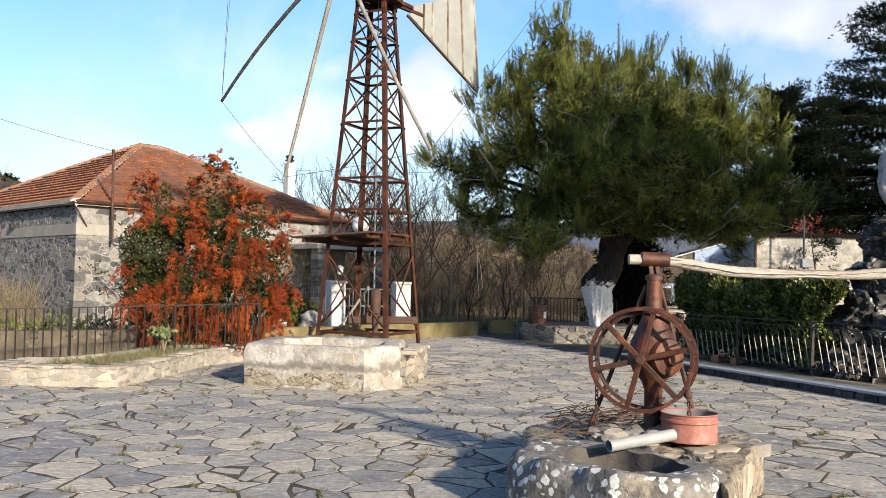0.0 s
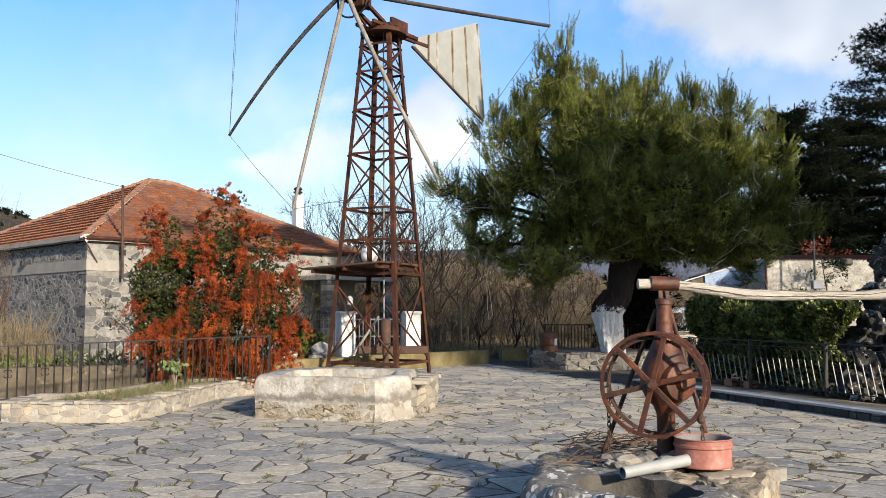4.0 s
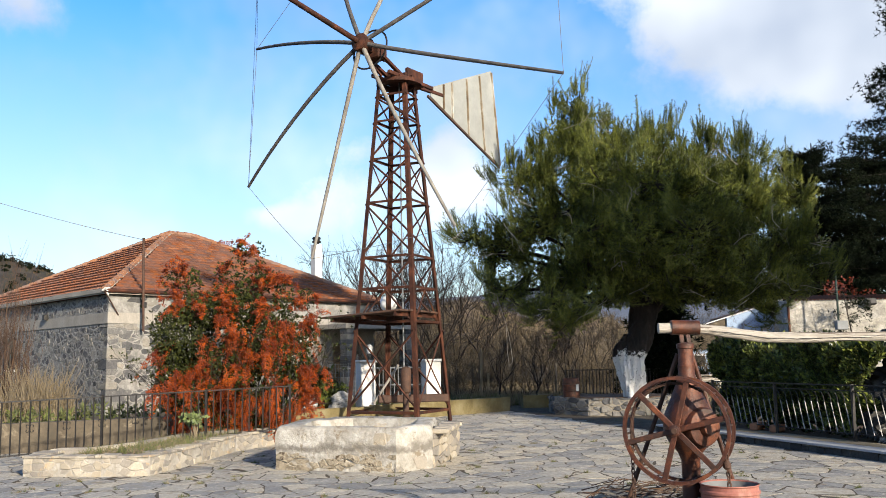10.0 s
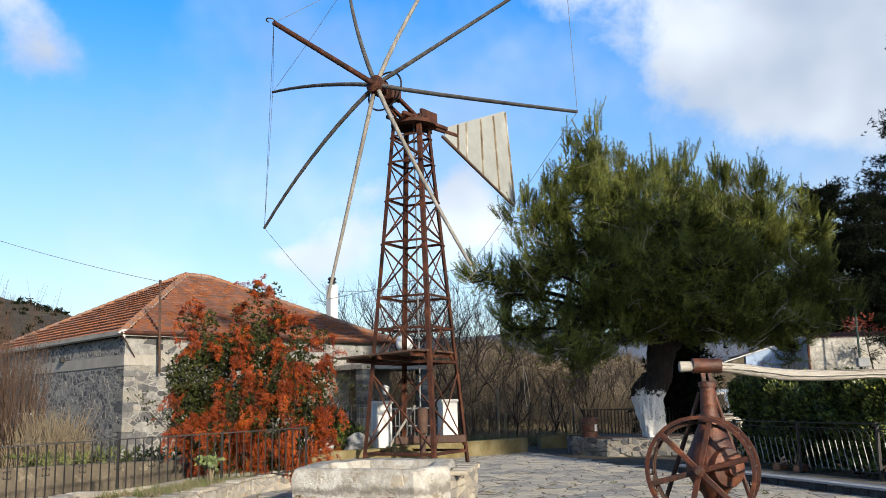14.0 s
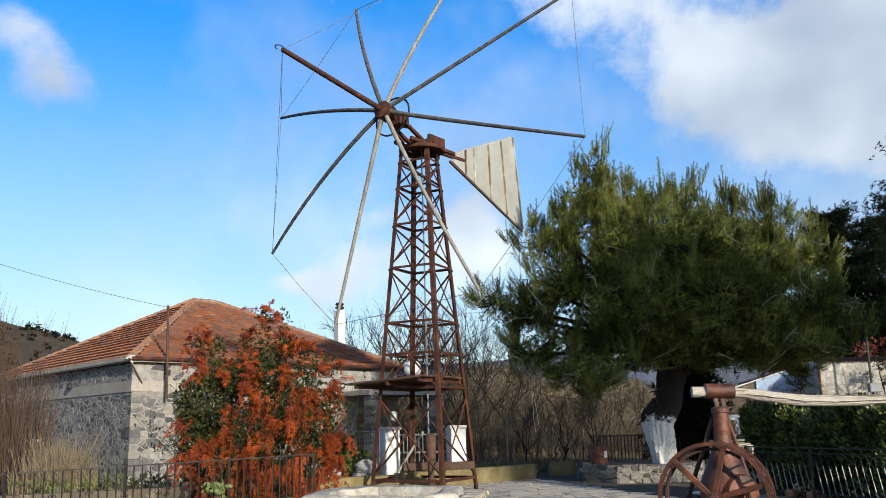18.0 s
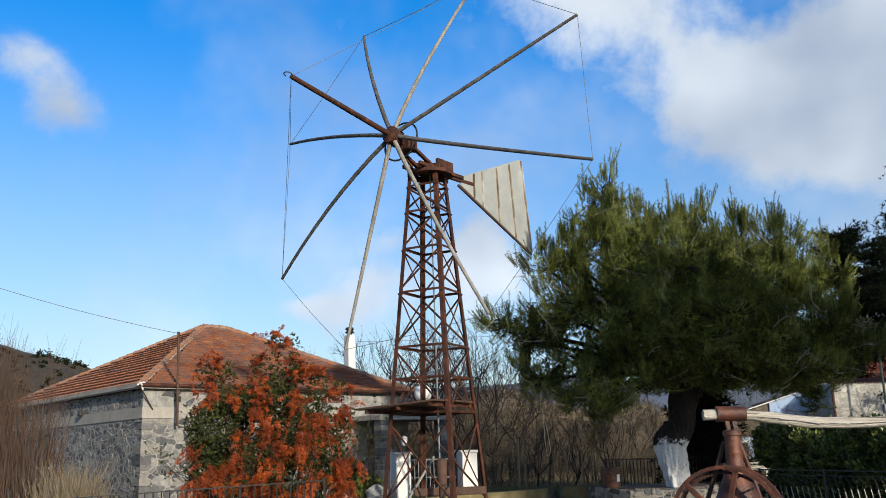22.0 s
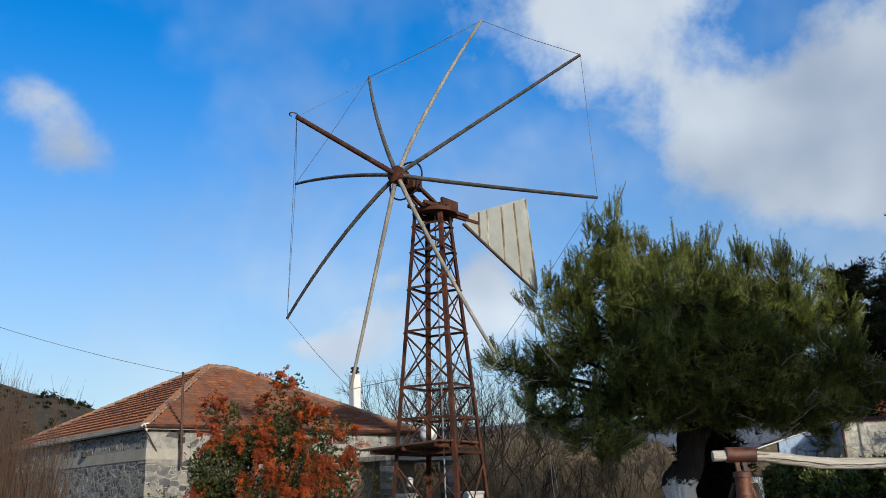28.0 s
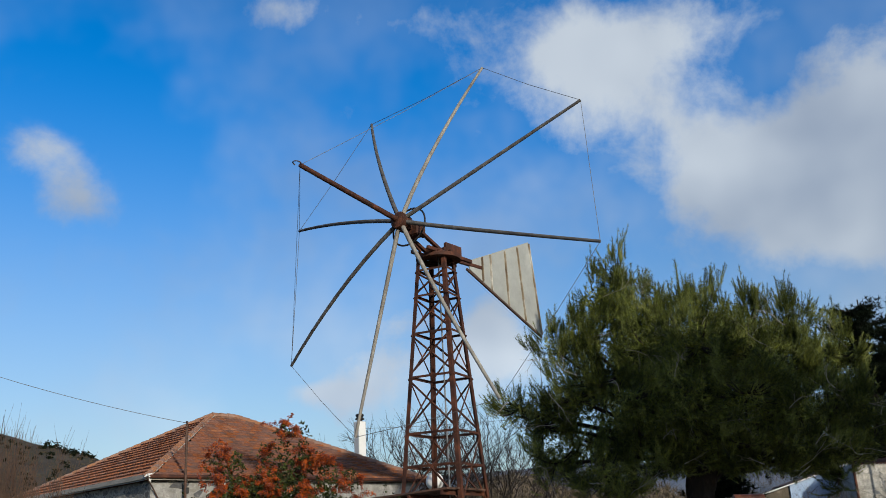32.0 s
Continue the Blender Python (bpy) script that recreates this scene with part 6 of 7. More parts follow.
# ---- trees and shrubs ----
def build_pine():
    at = (4.35, 25.3, 0.45)
    tree = thing("pine_tree", at, "broad bushy pine tree with limewashed leaning trunk", "tree")
    rng, r = random.Random(21), np.random.default_rng(21)
    way = [(4.55, 25.3, 0.3), (4.50, 25.3, 0.7), (4.43, 25.3, 1.2), (4.43, 25.3, 1.70), (4.70, 25.3, 2.1), (4.86, 25.35, 2.55), (4.98, 25.4, 3.3), (5.1, 25.5, 4.3), (5.2, 25.5, 5.6)]
    rad = [0.33, 0.27, 0.33, 0.42, 0.34, 0.36, 0.42, 0.28, 0.12]

    def trunk(a, b, material, label):
        m = Mesh()
        pts, rr = [], []
        for i in range(a, b):
            for k in range(9):
                t = k / 9
                pts.append(Vector(way[i]).lerp(Vector(way[i + 1]), t))
                rr.append(rad[i] * (1 - t) + rad[i + 1] * t)
        pts.append(Vector(way[b]))
        rr.append(rad[b])
        m.tube(pts, rr, 64)
        out = []
        for x, y, z in m.v:
            a1 = math.atan2(y - 25.3, x - 4.4)
            k = 0.05 * noise.fractal(Vector((math.cos(a1) * 9, math.sin(a1) * 9, z * 1.1)), 0.9, 2.0, 3) + 0.15 * noise.noise(Vector((math.cos(a1) * 2.4, math.sin(a1) * 2.4, z * 0.6))) + 0.06 * noise.fractal(Vector((x * 7, y * 7, z * 2.2)), 0.8, 2.0, 4)
            out.append((x + math.cos(a1) * k, y + math.sin(a1) * k, z))
        m.v = out
        part("trunk", m, material, tree, label, smooth=60)
    trunk(0, 8, LIMEBARK, "dark fissured bark, its foot whitewashed")
    for pts, rr in (([(4.9, 25.35, 2.8), (4.55, 25.2, 3.4), (4.0, 24.9, 4.0)], [0.26, 0.2, 0.13]), ([(4.95, 25.4, 2.8), (5.5, 25.3, 3.4), (6.4, 25.1, 3.9)], [0.26, 0.19, 0.12])):
        part("limb", Mesh().tube(pts, rr, 12), BARK, tree, smooth=60)
    heart = Vector((5.0, 25.4, 3.4))
    plumes = []
    for cx, cy, cz, rx, ry, rz, n in CLUMPS:
        c = Vector((cx, cy, cz))
        mid = heart.lerp(c, 0.5) + Vector((0, 0, 0.12))
        start = heart + Vector((rng.uniform(-0.15, 0.15), 0, rng.uniform(0.0, 1.2)))
        part("limb", Mesh().tube([start, mid, c], [0.11, 0.075, 0.03], 7), BARK, tree, smooth=60)
        # tufts stand in separate bunches, with dark gaps between them
        for k in range(max(3, int(n * 0.36))):
            d = Vector((rng.gauss(0, 1), rng.gauss(-0.3, 1), rng.gauss(0.2, 0.9))).normalized()
            e = c + Vector((d.x * rx, d.y * ry, d.z * rz)) * rng.uniform(0.55, 1.0)
            for b in range(rng.randint(3, 6)):
                plumes.append((e + Vector((rng.gauss(0, 0.11), rng.gauss(0, 0.11), rng.gauss(0, 0.15))), d, c))
    twigs = Mesh()
    S, V, L = [], [], []
    for e, d, c in plumes:
        if rng.random() < 0.5:
            twigs.tube([c, c.lerp(e, 0.5) + Vector((0, 0, -0.06)), e], [0.026, 0.017, 0.008], 4, caps=False)
        for k in range(rng.randint(5, 7)):
            v = Vector(d) * 0.75 + Vector((rng.gauss(0, 0.3), rng.gauss(0, 0.3), 0.6 + rng.gauss(0, 0.22)))
            S.append(e + Vector((rng.gauss(0, 0.06), rng.gauss(0, 0.06), rng.gauss(0, 0.06))))
            V.append(v.normalized())
            L.append(rng.uniform(0.24, 0.52))
    part("wood", twigs, BARK, tree, kind="stuff")
    part("foliage", shoots(r, S, V, L), NEEDLE, tree, kind="stuff")
    # shaded needles deep in the boughs
    P = []
    for cx, cy, cz, rx, ry, rz, n in CLUMPS:
        P.append(np.array([cx, cy + 0.1, cz]) + r.normal(0, 0.32, (n * 17, 3)) * np.array([rx, ry, rz]))
    P = np.concatenate(P)
    part("inner_foliage", needles(r, P, r.normal(0, 1, P.shape), 7, 0.2, 0.022, 0.9), NEEDLE, tree, kind="stuff")
    # upright leaders along the top of the crown
    S, V, L = [], [], []
    for cx, cy, cz, rx, ry, rz, n in CLUMPS:
        if cz + rz < 6.0:
            continue
        for j in range(int(9 * rx)):
            a, q = r.uniform(0, 6.28), r.random() ** 0.5
            x, y = cx + rx * q * math.cos(a) * 0.9, cy + ry * q * math.sin(a) * 0.9
            z = cz + rz * math.sqrt(max(0.05, 1 - q * q)) * 0.8
            h = r.uniform(0.65, 1.15) * min(1.0, rx / 0.75) * (1.2 - q * 0.6) if j < 2.8 * rx else r.uniform(0.15, 0.34)
            lean = Vector((r.normal(0, 0.1), r.normal(0, 0.1), 1))
            S.append(Vector((x, y, z)))
            V.append(lean.normalized())
            L.append(h)
            if h > 0.4:
                for b in r.uniform(0, 6.28, 4):
                    S.append(Vector((x + 0.16 * math.cos(b), y + 0.16 * math.sin(b), z)))
                    V.append(Vector((math.cos(b) * 0.12, math.sin(b) * 0.12, 1)).normalized())
                    L.append(h * r.uniform(0.35, 0.8))
            for b in r.uniform(0, 6.28, 13 if h > 0.4 else 2):
                t = h * r.uniform(0.05, 0.65)
                S.append(Vector((x, y, z)) + lean * t)
                V.append(Vector((math.cos(b) * 0.6, math.sin(b) * 0.6, 0.6)).normalized())
                L.append(h * r.uniform(0.2, 0.4))
    part("crown_shoot", shoots(r, S, V, L, 0.5, 0.03, 11, 0.095, 0.0105), NEEDLE, tree, "upright young shoots", kind="stuff")
    m = Mesh()
    for k in range(46):
        cx, cy, cz, rx, ry, rz, n = CLUMPS[k % len(CLUMPS)]
        p = Vector((cx + rng.uniform(-0.7, 0.7) * rx, cy - ry * rng.uniform(0.9, 1.2), cz + rng.uniform(-0.7, 0.3) * rz))
        grow(m, rng, tuple(p), (rng.gauss(0, 0.9), -0.5, rng.gauss(0.2, 0.5)), 0.012, rng.uniform(0.3, 0.75), 2, 0.5, 0.0, 3, 4, 3, wander=0.16, thick=1.0)
    part("dead_wood", m, DEADTWIG, tree, "pale bare dead twigs", kind="stuff")


def shoots(r, starts, ways, lengths, lift=0.35, step=0.034, per=9, size=0.085, width=0.0095, spread=0.55):
    """Shoots that bend upwards, set all round with needles."""
    P, D = [], []
    up = np.array([0.0, 0.0, 1.0])
    for a, d, l in zip(starts, ways, lengths):
        t = np.linspace(0.12, 1, max(3, int(l / step)))[:, None] * l
        P.append(np.array(a) + np.array(d) * t + up * lift * t * t / l)
        w = np.array(d) + up * 2 * lift * t / l
        D.append(w / np.linalg.norm(w, axis=1)[:, None])
    return needles(r, np.concatenate(P), np.concatenate(D), per, size, width, spread)


# boughs of the pine: centre, radii, number of plumes
CLUMPS = [
    (3.5, 23.3, 6.2, 1.0, 1.0, 0.8, 22), (4.8, 22.9, 6.1, 1.0, 1.0, 0.8, 22), (6.2, 23.1, 5.8, 1.0, 1.0, 0.8, 22), (4.2, 22.4, 4.9, 1.1, 1.0, 0.8, 24),
    (5.6, 22.2, 4.7, 1.1, 1.0, 0.8, 24), (6.9, 22.7, 4.5, 1.0, 1.0, 0.75, 22), (3.1, 23.3, 4.9, 0.9, 0.9, 0.7, 18), (5.0, 23.2, 3.9, 1.1, 0.9, 0.55, 20), (6.6, 23.3, 3.7, 1.0, 0.9, 0.5, 18),
    (0.1, 26.4, 5.2, 0.78, 0.8, 0.62, 14), (0.8, 26.5, 4.7, 0.85, 0.9, 0.75, 20), (1.35, 25.3, 6.6, 0.55, 0.6, 0.7, 11), (1.6, 25.2, 5.3, 1.0, 1.1, 0.9, 26),
    (1.05, 26.3, 3.6, 0.95, 0.9, 0.75, 22), (2.2, 24.2, 3.05, 0.95, 0.9, 0.7, 24), (2.1, 25.3, 6.9, 0.9, 1.0, 0.85, 24), (2.7, 25.3, 7.9, 0.65, 0.8, 0.8, 18),
    (3.2, 25.3, 8.7, 0.5, 0.6, 0.6, 11), (3.4, 25.2, 7.2, 0.95, 1.1, 0.9, 26), (2.5, 25.0, 5.6, 1.2, 1.2, 1.0, 32), (3.2, 24.3, 4.2, 1.1, 1.1, 0.8, 26),
    (2.75, 24.4, 2.75, 0.65, 0.8, 0.55, 13), (4.0, 25.3, 7.7, 0.5, 0.6, 0.7, 11), (4.5, 25.2, 6.7, 1.0, 1.1, 0.9, 26), (4.3, 24.4, 5.3, 1.2, 1.2, 0.9, 30),
    (5.5, 25.3, 7.3, 0.7, 0.9, 0.8, 18), (5.7, 24.8, 6.0, 1.1, 1.1, 0.9, 28), (5.4, 24.2, 4.7, 1.2, 1.1, 0.8, 28), (6.6, 25.2, 6.9, 0.8, 0.9, 0.8, 20),
    (7.0, 24.8, 5.6, 1.1, 1.1, 0.9, 28), (6.8, 24.3, 4.3, 1.2, 1.1, 0.75, 28), (7.7, 25.2, 6.9, 0.7, 0.8, 0.75, 17), (8.2, 25.0, 5.7, 1.0, 1.0, 0.85, 24),
    (8.3, 24.6, 4.4, 1.1, 1.0, 0.75, 24), (8.9, 25.2, 6.1, 0.7, 0.8, 0.6, 15), (9.3, 25.1, 4.8, 0.75, 0.8, 0.75, 17), (9.4, 25.1, 3.8, 0.7, 0.8, 0.5, 13),
    (9.1, 24.9, 3.4, 0.6, 0.7, 0.3, 10), (8.36, 24.9, 2.85, 0.22, 0.22, 0.2, 4),
    (7.6, 24.4, 3.35, 0.95, 0.9, 0.55, 20), (6.1, 24.4, 3.35, 0.9, 0.9, 0.5, 18), (4.3, 24.3, 3.7, 0.9, 0.9, 0.5, 16), (3.7, 24.2, 3.2, 0.7, 0.8, 0.4, 16), (7.0, 24.3, 3.15, 0.8, 0.8, 0.4, 18), (8.2, 24.5, 3.4, 0.7, 0.8, 0.4, 14),
    (2.4, 26.2, 4.0, 1.3, 0.9, 0.8, 28), (3.5, 25.8, 4.0, 1.1, 0.8, 0.6, 20), (6.9, 25.7, 3.9, 1.3, 0.8, 0.6, 22), (4.5, 24.9, 3.45, 0.8, 0.8, 0.45, 22), (5.6, 25.0, 3.4, 0.9, 0.8, 0.45, 22), (5.2, 26.5, 6.0, 2.0, 1.0, 1.3, 34), (2.9, 26.4, 5.4, 1.6, 1.0, 1.4, 30), (7.6, 26.4, 5.4, 1.6, 1.0, 1.2, 30), (5.0, 25.6, 4.6, 2.6, 1.2, 1.0, 40),
]


def build_pine_bed():
    bed = thing("tree_planter", (4.2, 25.6, 0), "low grey rubble-stone planter round the pine", "planter")
    path = [(2.3, 27.4), (2.35, 26.0), (3.2, 25.0), (4.7, 24.9), (5.6, 25.6), (5.9, 27.0), (4.8, 28.2), (3.2, 28.2), (2.3, 27.4)]
    c = Vector((4.1, 26.4))
    m = Mesh()
    m.prism([p for p in path[:-1]], 0, 0.46, inset=0.05)
    part("body", m, DIRTMORTAR, bed)
    wall_stones(bed, path, 0.0, 0.5, (0.21, 0.12), 71, GREYSTONE, 0.028, (0.0, 0.06))
    part("soil", Mesh().prism([tuple(c + (Vector(p) - c) * 0.82) for p in path[:-1]], 0.4, 0.49), SOIL, bed)
    b = thing("rusty_drum", (2.82, 25.95, 0.46), "small rusty metal drum standing on the planter", "drum")
    prof = [(0.20, 0.0), (0.235, 0.01), (0.24, 0.19), (0.255, 0.2), (0.24, 0.21), (0.245, 0.38), (0.26, 0.39), (0.245, 0.4), (0.235, 0.56), (0.25, 0.57), (0.235, 0.575), (0.2, 0.55)]
    part("shell", Mesh().lathe((2.82, 25.95, 0.46), (0, 0, 1), prof, 24), RUSTPUMP, b, smooth=35)
    part("label", Mesh().box((2.97, 25.76, 0.76), (0.09, 0.02, 0.2), Matrix.Rotation(0.5, 3, "Z")), WHITE, b, "pale paper remnant")


def build_bush():
    bush = thing("firethorn_bush", (-4.7, 18.2, 0.0), "big firethorn bush loaded with orange berries", "bush")
    rng, r = random.Random(31), np.random.default_rng(31)
    m = Mesh()
    tips = []
    for i in range(34):
        a, q = rng.uniform(0, 6.28), rng.random() ** 0.5
        b = (-4.75 + 0.75 * q * math.cos(a), 18.2 + 0.4 * q * math.sin(a), 0.0)
        d = (0.75 * math.cos(a) * q, 0.45 * math.sin(a) * q, 1.0)
        grow(m, rng, b, d, 0.02, rng.uniform(1.2, 1.75), 2, 0.38, 0.12, 3, 4, 4, tips)
    part("wood", m, BARK, bush, kind="stuff")
    # leafy body
    L, BE, BD = [], [], []
    lobes = BUSH_LOBES
    for cx, cz, rx, rz, n, berry in lobes:
        d = r.normal(size=(n, 3))
        d /= np.linalg.norm(d, axis=1)[:, None]
        k = r.uniform(0.2, 1.0, (n, 1)) ** 0.5
        p = np.array([cx, 18.15, cz]) + d * k * np.array([rx, min(0.85, rx * 1.1), rz])
        p = p[p[:, 2] > 0.08]
        L.append(p)
        out = (d * k)[:, 1] < 0.35
        pool = (np.array([cx, 18.15, cz]) + d * np.array([rx, min(0.85, rx * 1.1), rz]) * 0.95)[out]
        nb = max(3, int(n * berry * 0.10))
        seeds = pool[r.integers(0, len(pool), max(2, nb // 6))]
        BE.append(seeds[r.integers(0, len(seeds), nb)] + r.normal(0, 0.07, (nb, 3)))
        BD.append(d[out][r.integers(0, int(out.sum()), nb)])
    L, BE = np.concatenate(L), np.concatenate(BE)
    tipp = np.array([t[0] for t in tips])
    tipp = tipp[tipp[:, 2] > 1.2]
    L = np.concatenate([L, tipp])
    dirs = r.normal(size=(len(L), 3)) * 0.6 + np.array([0, -0.2, 0.4])
    part("leaves", needles(r, L, dirs, 6, 0.07, 0.014, 0.7, True), BUSHLEAF, bush)
    # berry clusters: strings of little octahedra hanging from arching twigs
    o = np.array([(1, 0, 0), (-1, 0, 0), (0, 1, 0), (0, -1, 0), (0, 0, 1), (0, 0, -1)], float)
    of = np.array([(0, 2, 4), (2, 1, 4), (1, 3, 4), (3, 0, 4), (2, 0, 5), (1, 2, 5), (3, 1, 5), (0, 3, 5)])
    # each spray arches out and hangs down, with the berries in tight bunches along it
    lean = np.concatenate(BD) * np.array([0.35, 0.3, 0.35]) + r.normal(0, 0.22, (len(BE), 3)) + np.array([0.05, -0.35, 0.1])
    span = r.uniform(0.22, 0.6, (len(BE), 1))
    drop = np.where(BE[:, 2:3] > 2.6, 0.15, 0.85)
    C = []
    for k in range(11):
        t = (k + r.random((len(BE), 1))) / 11
        knot = BE + lean * span * t + np.array([0, 0, -1.0]) * drop * span * t * t + r.normal(0, 0.016, BE.shape)
        size = 0.026 * (1.15 - 0.5 * t)
        for b in range(9):
            C.append(knot + r.normal(0, 1, BE.shape) * size)
    C = np.concatenate(C)
    C = C[C[:, 2] > 0.06]
    # nothing hangs through the iron fence
    rail = 12.85 + (C[:, 0] + 9.2) * 0.836 + 0.06
    C[:, 1] = np.where((C[:, 0] < -3.5) & (C[:, 2] < 1.25), np.maximum(C[:, 1], rail), C[:, 1])
    s = r.uniform(0.010, 0.0155, (len(C), 1, 1))
    v = (C[:, None, :] + o[None] * s).reshape(-1, 3)
    f = (of[None] + 6 * np.arange(len(C))[:, None, None]).reshape(-1, 3)
    part("berry_mass", (v, f), BERRY, bush, "hanging sprays of orange berries", smooth=180, kind="stuff")


BUSH_LOBES = [
    (-5.87, 2.20, 0.68, 0.68, 1500, 0.14),
    (-5.31, 2.67, 0.68, 0.40, 700, 0.45),
    (-6.10, 1.41, 0.45, 0.6, 900, 0.45),
    (-4.74, 2.68, 0.63, 0.46, 520, 0.35),
    (-4.05, 2.47, 0.57, 0.40, 400, 0.6),
    (-4.20, 1.32, 0.92, 0.91, 1300, 1.25),
    (-5.49, 1.01, 0.74, 0.68, 1200, 1.25),
    (-4.75, 0.52, 1.2, 0.34, 800, 1.45),
    (-3.69, 1.79, 0.46, 0.63, 420, 1.50),
    (-5.25, 2.62, 0.32, 0.34, 110, 2.60),
    (-5.96, 3.29, 0.43, 0.34, 110, 2.2),
    (-4.71, 3.60, 0.32, 0.46, 80, 1.9),
    (-4.13, 3.32, 0.29, 0.21, 50, 2.4),
    (-3.83, 2.93, 0.25, 0.40, 90, 2.00),
    (-3.25, 2.2, 0.18, 0.40, 70, 2.20),
    (-3.25, 1.29, 0.22, 0.34, 110, 2.20),
    (-3.37, 2.88, 0.25, 0.23, 50, 1.00),
    (-4.26, 2.12, 0.68, 0.34, 330, 1.00),
    (-4.93, 1.54, 0.68, 0.68, 1300, 0.75),
    (-5.10, 3.30, 0.20, 0.42, 60, 1.3),
    (-4.35, 3.70, 0.14, 0.42, 45, 1.0),
    (-5.70, 3.05, 0.22, 0.35, 60, 1.2),
    (-4.60, 3.05, 0.45, 0.30, 160, 0.7),
]


def build_bare_tree(x, y, h, seed, mat=None, depth=4, name="bare_tree", label="leafless grey tree beyond the yard wall"):
    rng = random.Random(seed)
    m = Mesh()
    t = thing(name, (x, y, 0), label, "tree", "bare trees behind the yard")
    m.tube([(x, y, -0.05), (x + rng.uniform(-0.1, 0.1), y, h * 0.12), (x + rng.uniform(-0.15, 0.15), y, h * 0.24)], [h * 0.014, h * 0.012, h * 0.010], 7)
    part("trunk", m, mat or TWIG, t)
    c = Mesh()
    for k in range(5):
        a = k * 1.57 + rng.uniform(-0.5, 0.5)
        grow(c, rng, (x, y, h * rng.uniform(0.17, 0.24)), (0.55 * math.cos(a), 0.55 * math.sin(a), 1), h * 0.0062, h * 0.30, depth, 0.44, 0.12, 3, 4, 3, shrink=0.66, thick=1.08)
    part("crown", c, mat or TWIG, t)


def build_shoots():
    """Clumps of straight leafless shoots and dry reeds by the house."""
    rng = random.Random(8)
    for name, mat, x0, x1, y0, y1, n, h, lab in (
            ("bare_shrub", TWIGRED, -16.0, -12.7, 22.5, 26.0, 640, 5.7, "tall thicket of bare reddish shoots beside the house"),
            ("dry_shrub", STRAW, -12.6, -10.9, 22.8, 25.0, 420, 1.75, "straw-coloured dry shrub before the house wall")):
        m = Mesh()
        for i in range(n):
            x, y = rng.uniform(x0, x1), rng.uniform(y0, y1)
            k = 1 - 0.55 * abs((x - (x0 + x1) / 2) / (x1 - x0) * 2) ** 2
            l = h * k * rng.uniform(0.55, 1.0)
            dx, dy = rng.gauss(0, 0.10 if h > 3 else 0.28), rng.gauss(0, 0.1)
            m.tube([(x, y, 0), (x + dx * l * 0.4, y + dy * l * 0.4, l * 0.5), (x + dx * l, y + dy * l, l)], [0.012, 0.009, 0.003], 3, caps=False)
            for b in range(3):
                t = rng.uniform(0.3, 0.9)
                a = rng.uniform(0, 6.28)
                q = (x + dx * l * t, y + dy * l * t, l * t)
                e = l * 0.2
                m.tube([q, (q[0] + math.cos(a) * e * 0.35, q[1] + math.sin(a) * e * 0.35, q[2] + e)], [0.006, 0.002], 3, caps=False)
        solo(name, m, mat, lab, "shrub", ((x0 + x1) / 2, (y0 + y1) / 2, 0), kind="stuff")


def build_cedar(x, y, h, w, seed, dens=1.0):
    tree = thing("cedar_tree", (x, y, 0), "dark dense conifer with layered drooping boughs", "tree", "dark conifers")
    rng, r = random.Random(seed), np.random.default_rng(seed)
    m = Mesh()
    m.tube([(x, y, -0.05), (x, y, h * 0.5), (x + 0.1, y, h)], [h * 0.028, h * 0.018, 0.03], 9)
    part("trunk", m, BARK, tree)
    b = Mesh()
    P, D = [], []
    z = h * 0.13
    while z < h * 0.98:
        k = (1 - z / h) ** 0.75
        for i in range(7):
            a = rng.uniform(0, 6.28)
            l = w * (0.25 + k) * rng.uniform(0.55, 1.05)
            z0 = z + rng.uniform(-0.2, 0.2)
            pts = [Vector((x, y, z0)), Vector((x + math.cos(a) * l * 0.5, y + math.sin(a) * l * 0.5, z0 + 0.10 * l)), Vector((x + math.cos(a) * l, y + math.sin(a) * l, z0 + 0.06 * l))]
            b.tube(pts, [0.05, 0.03, 0.01], 4)
            n = int(34 * l * dens)
            t = r.uniform(0.12, 1.0, n)
            base = np.array([pts[0].lerp(pts[2], float(q)) for q in t])
            off = r.normal(0, 1, (n, 3)) * np.array([0.3, 0.3, 0.14]) * (0.45 + 0.75 * t[:, None])
            P.append(base + off)
            D.append(np.tile([math.cos(a) * 0.8, math.sin(a) * 0.8, 0.35], (n, 1)))
        z += h * 0.045
    part("bough_wood", b, BARK, tree, kind="stuff")
    P, D = np.concatenate(P), np.concatenate(D)
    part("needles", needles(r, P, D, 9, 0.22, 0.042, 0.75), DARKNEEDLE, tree)


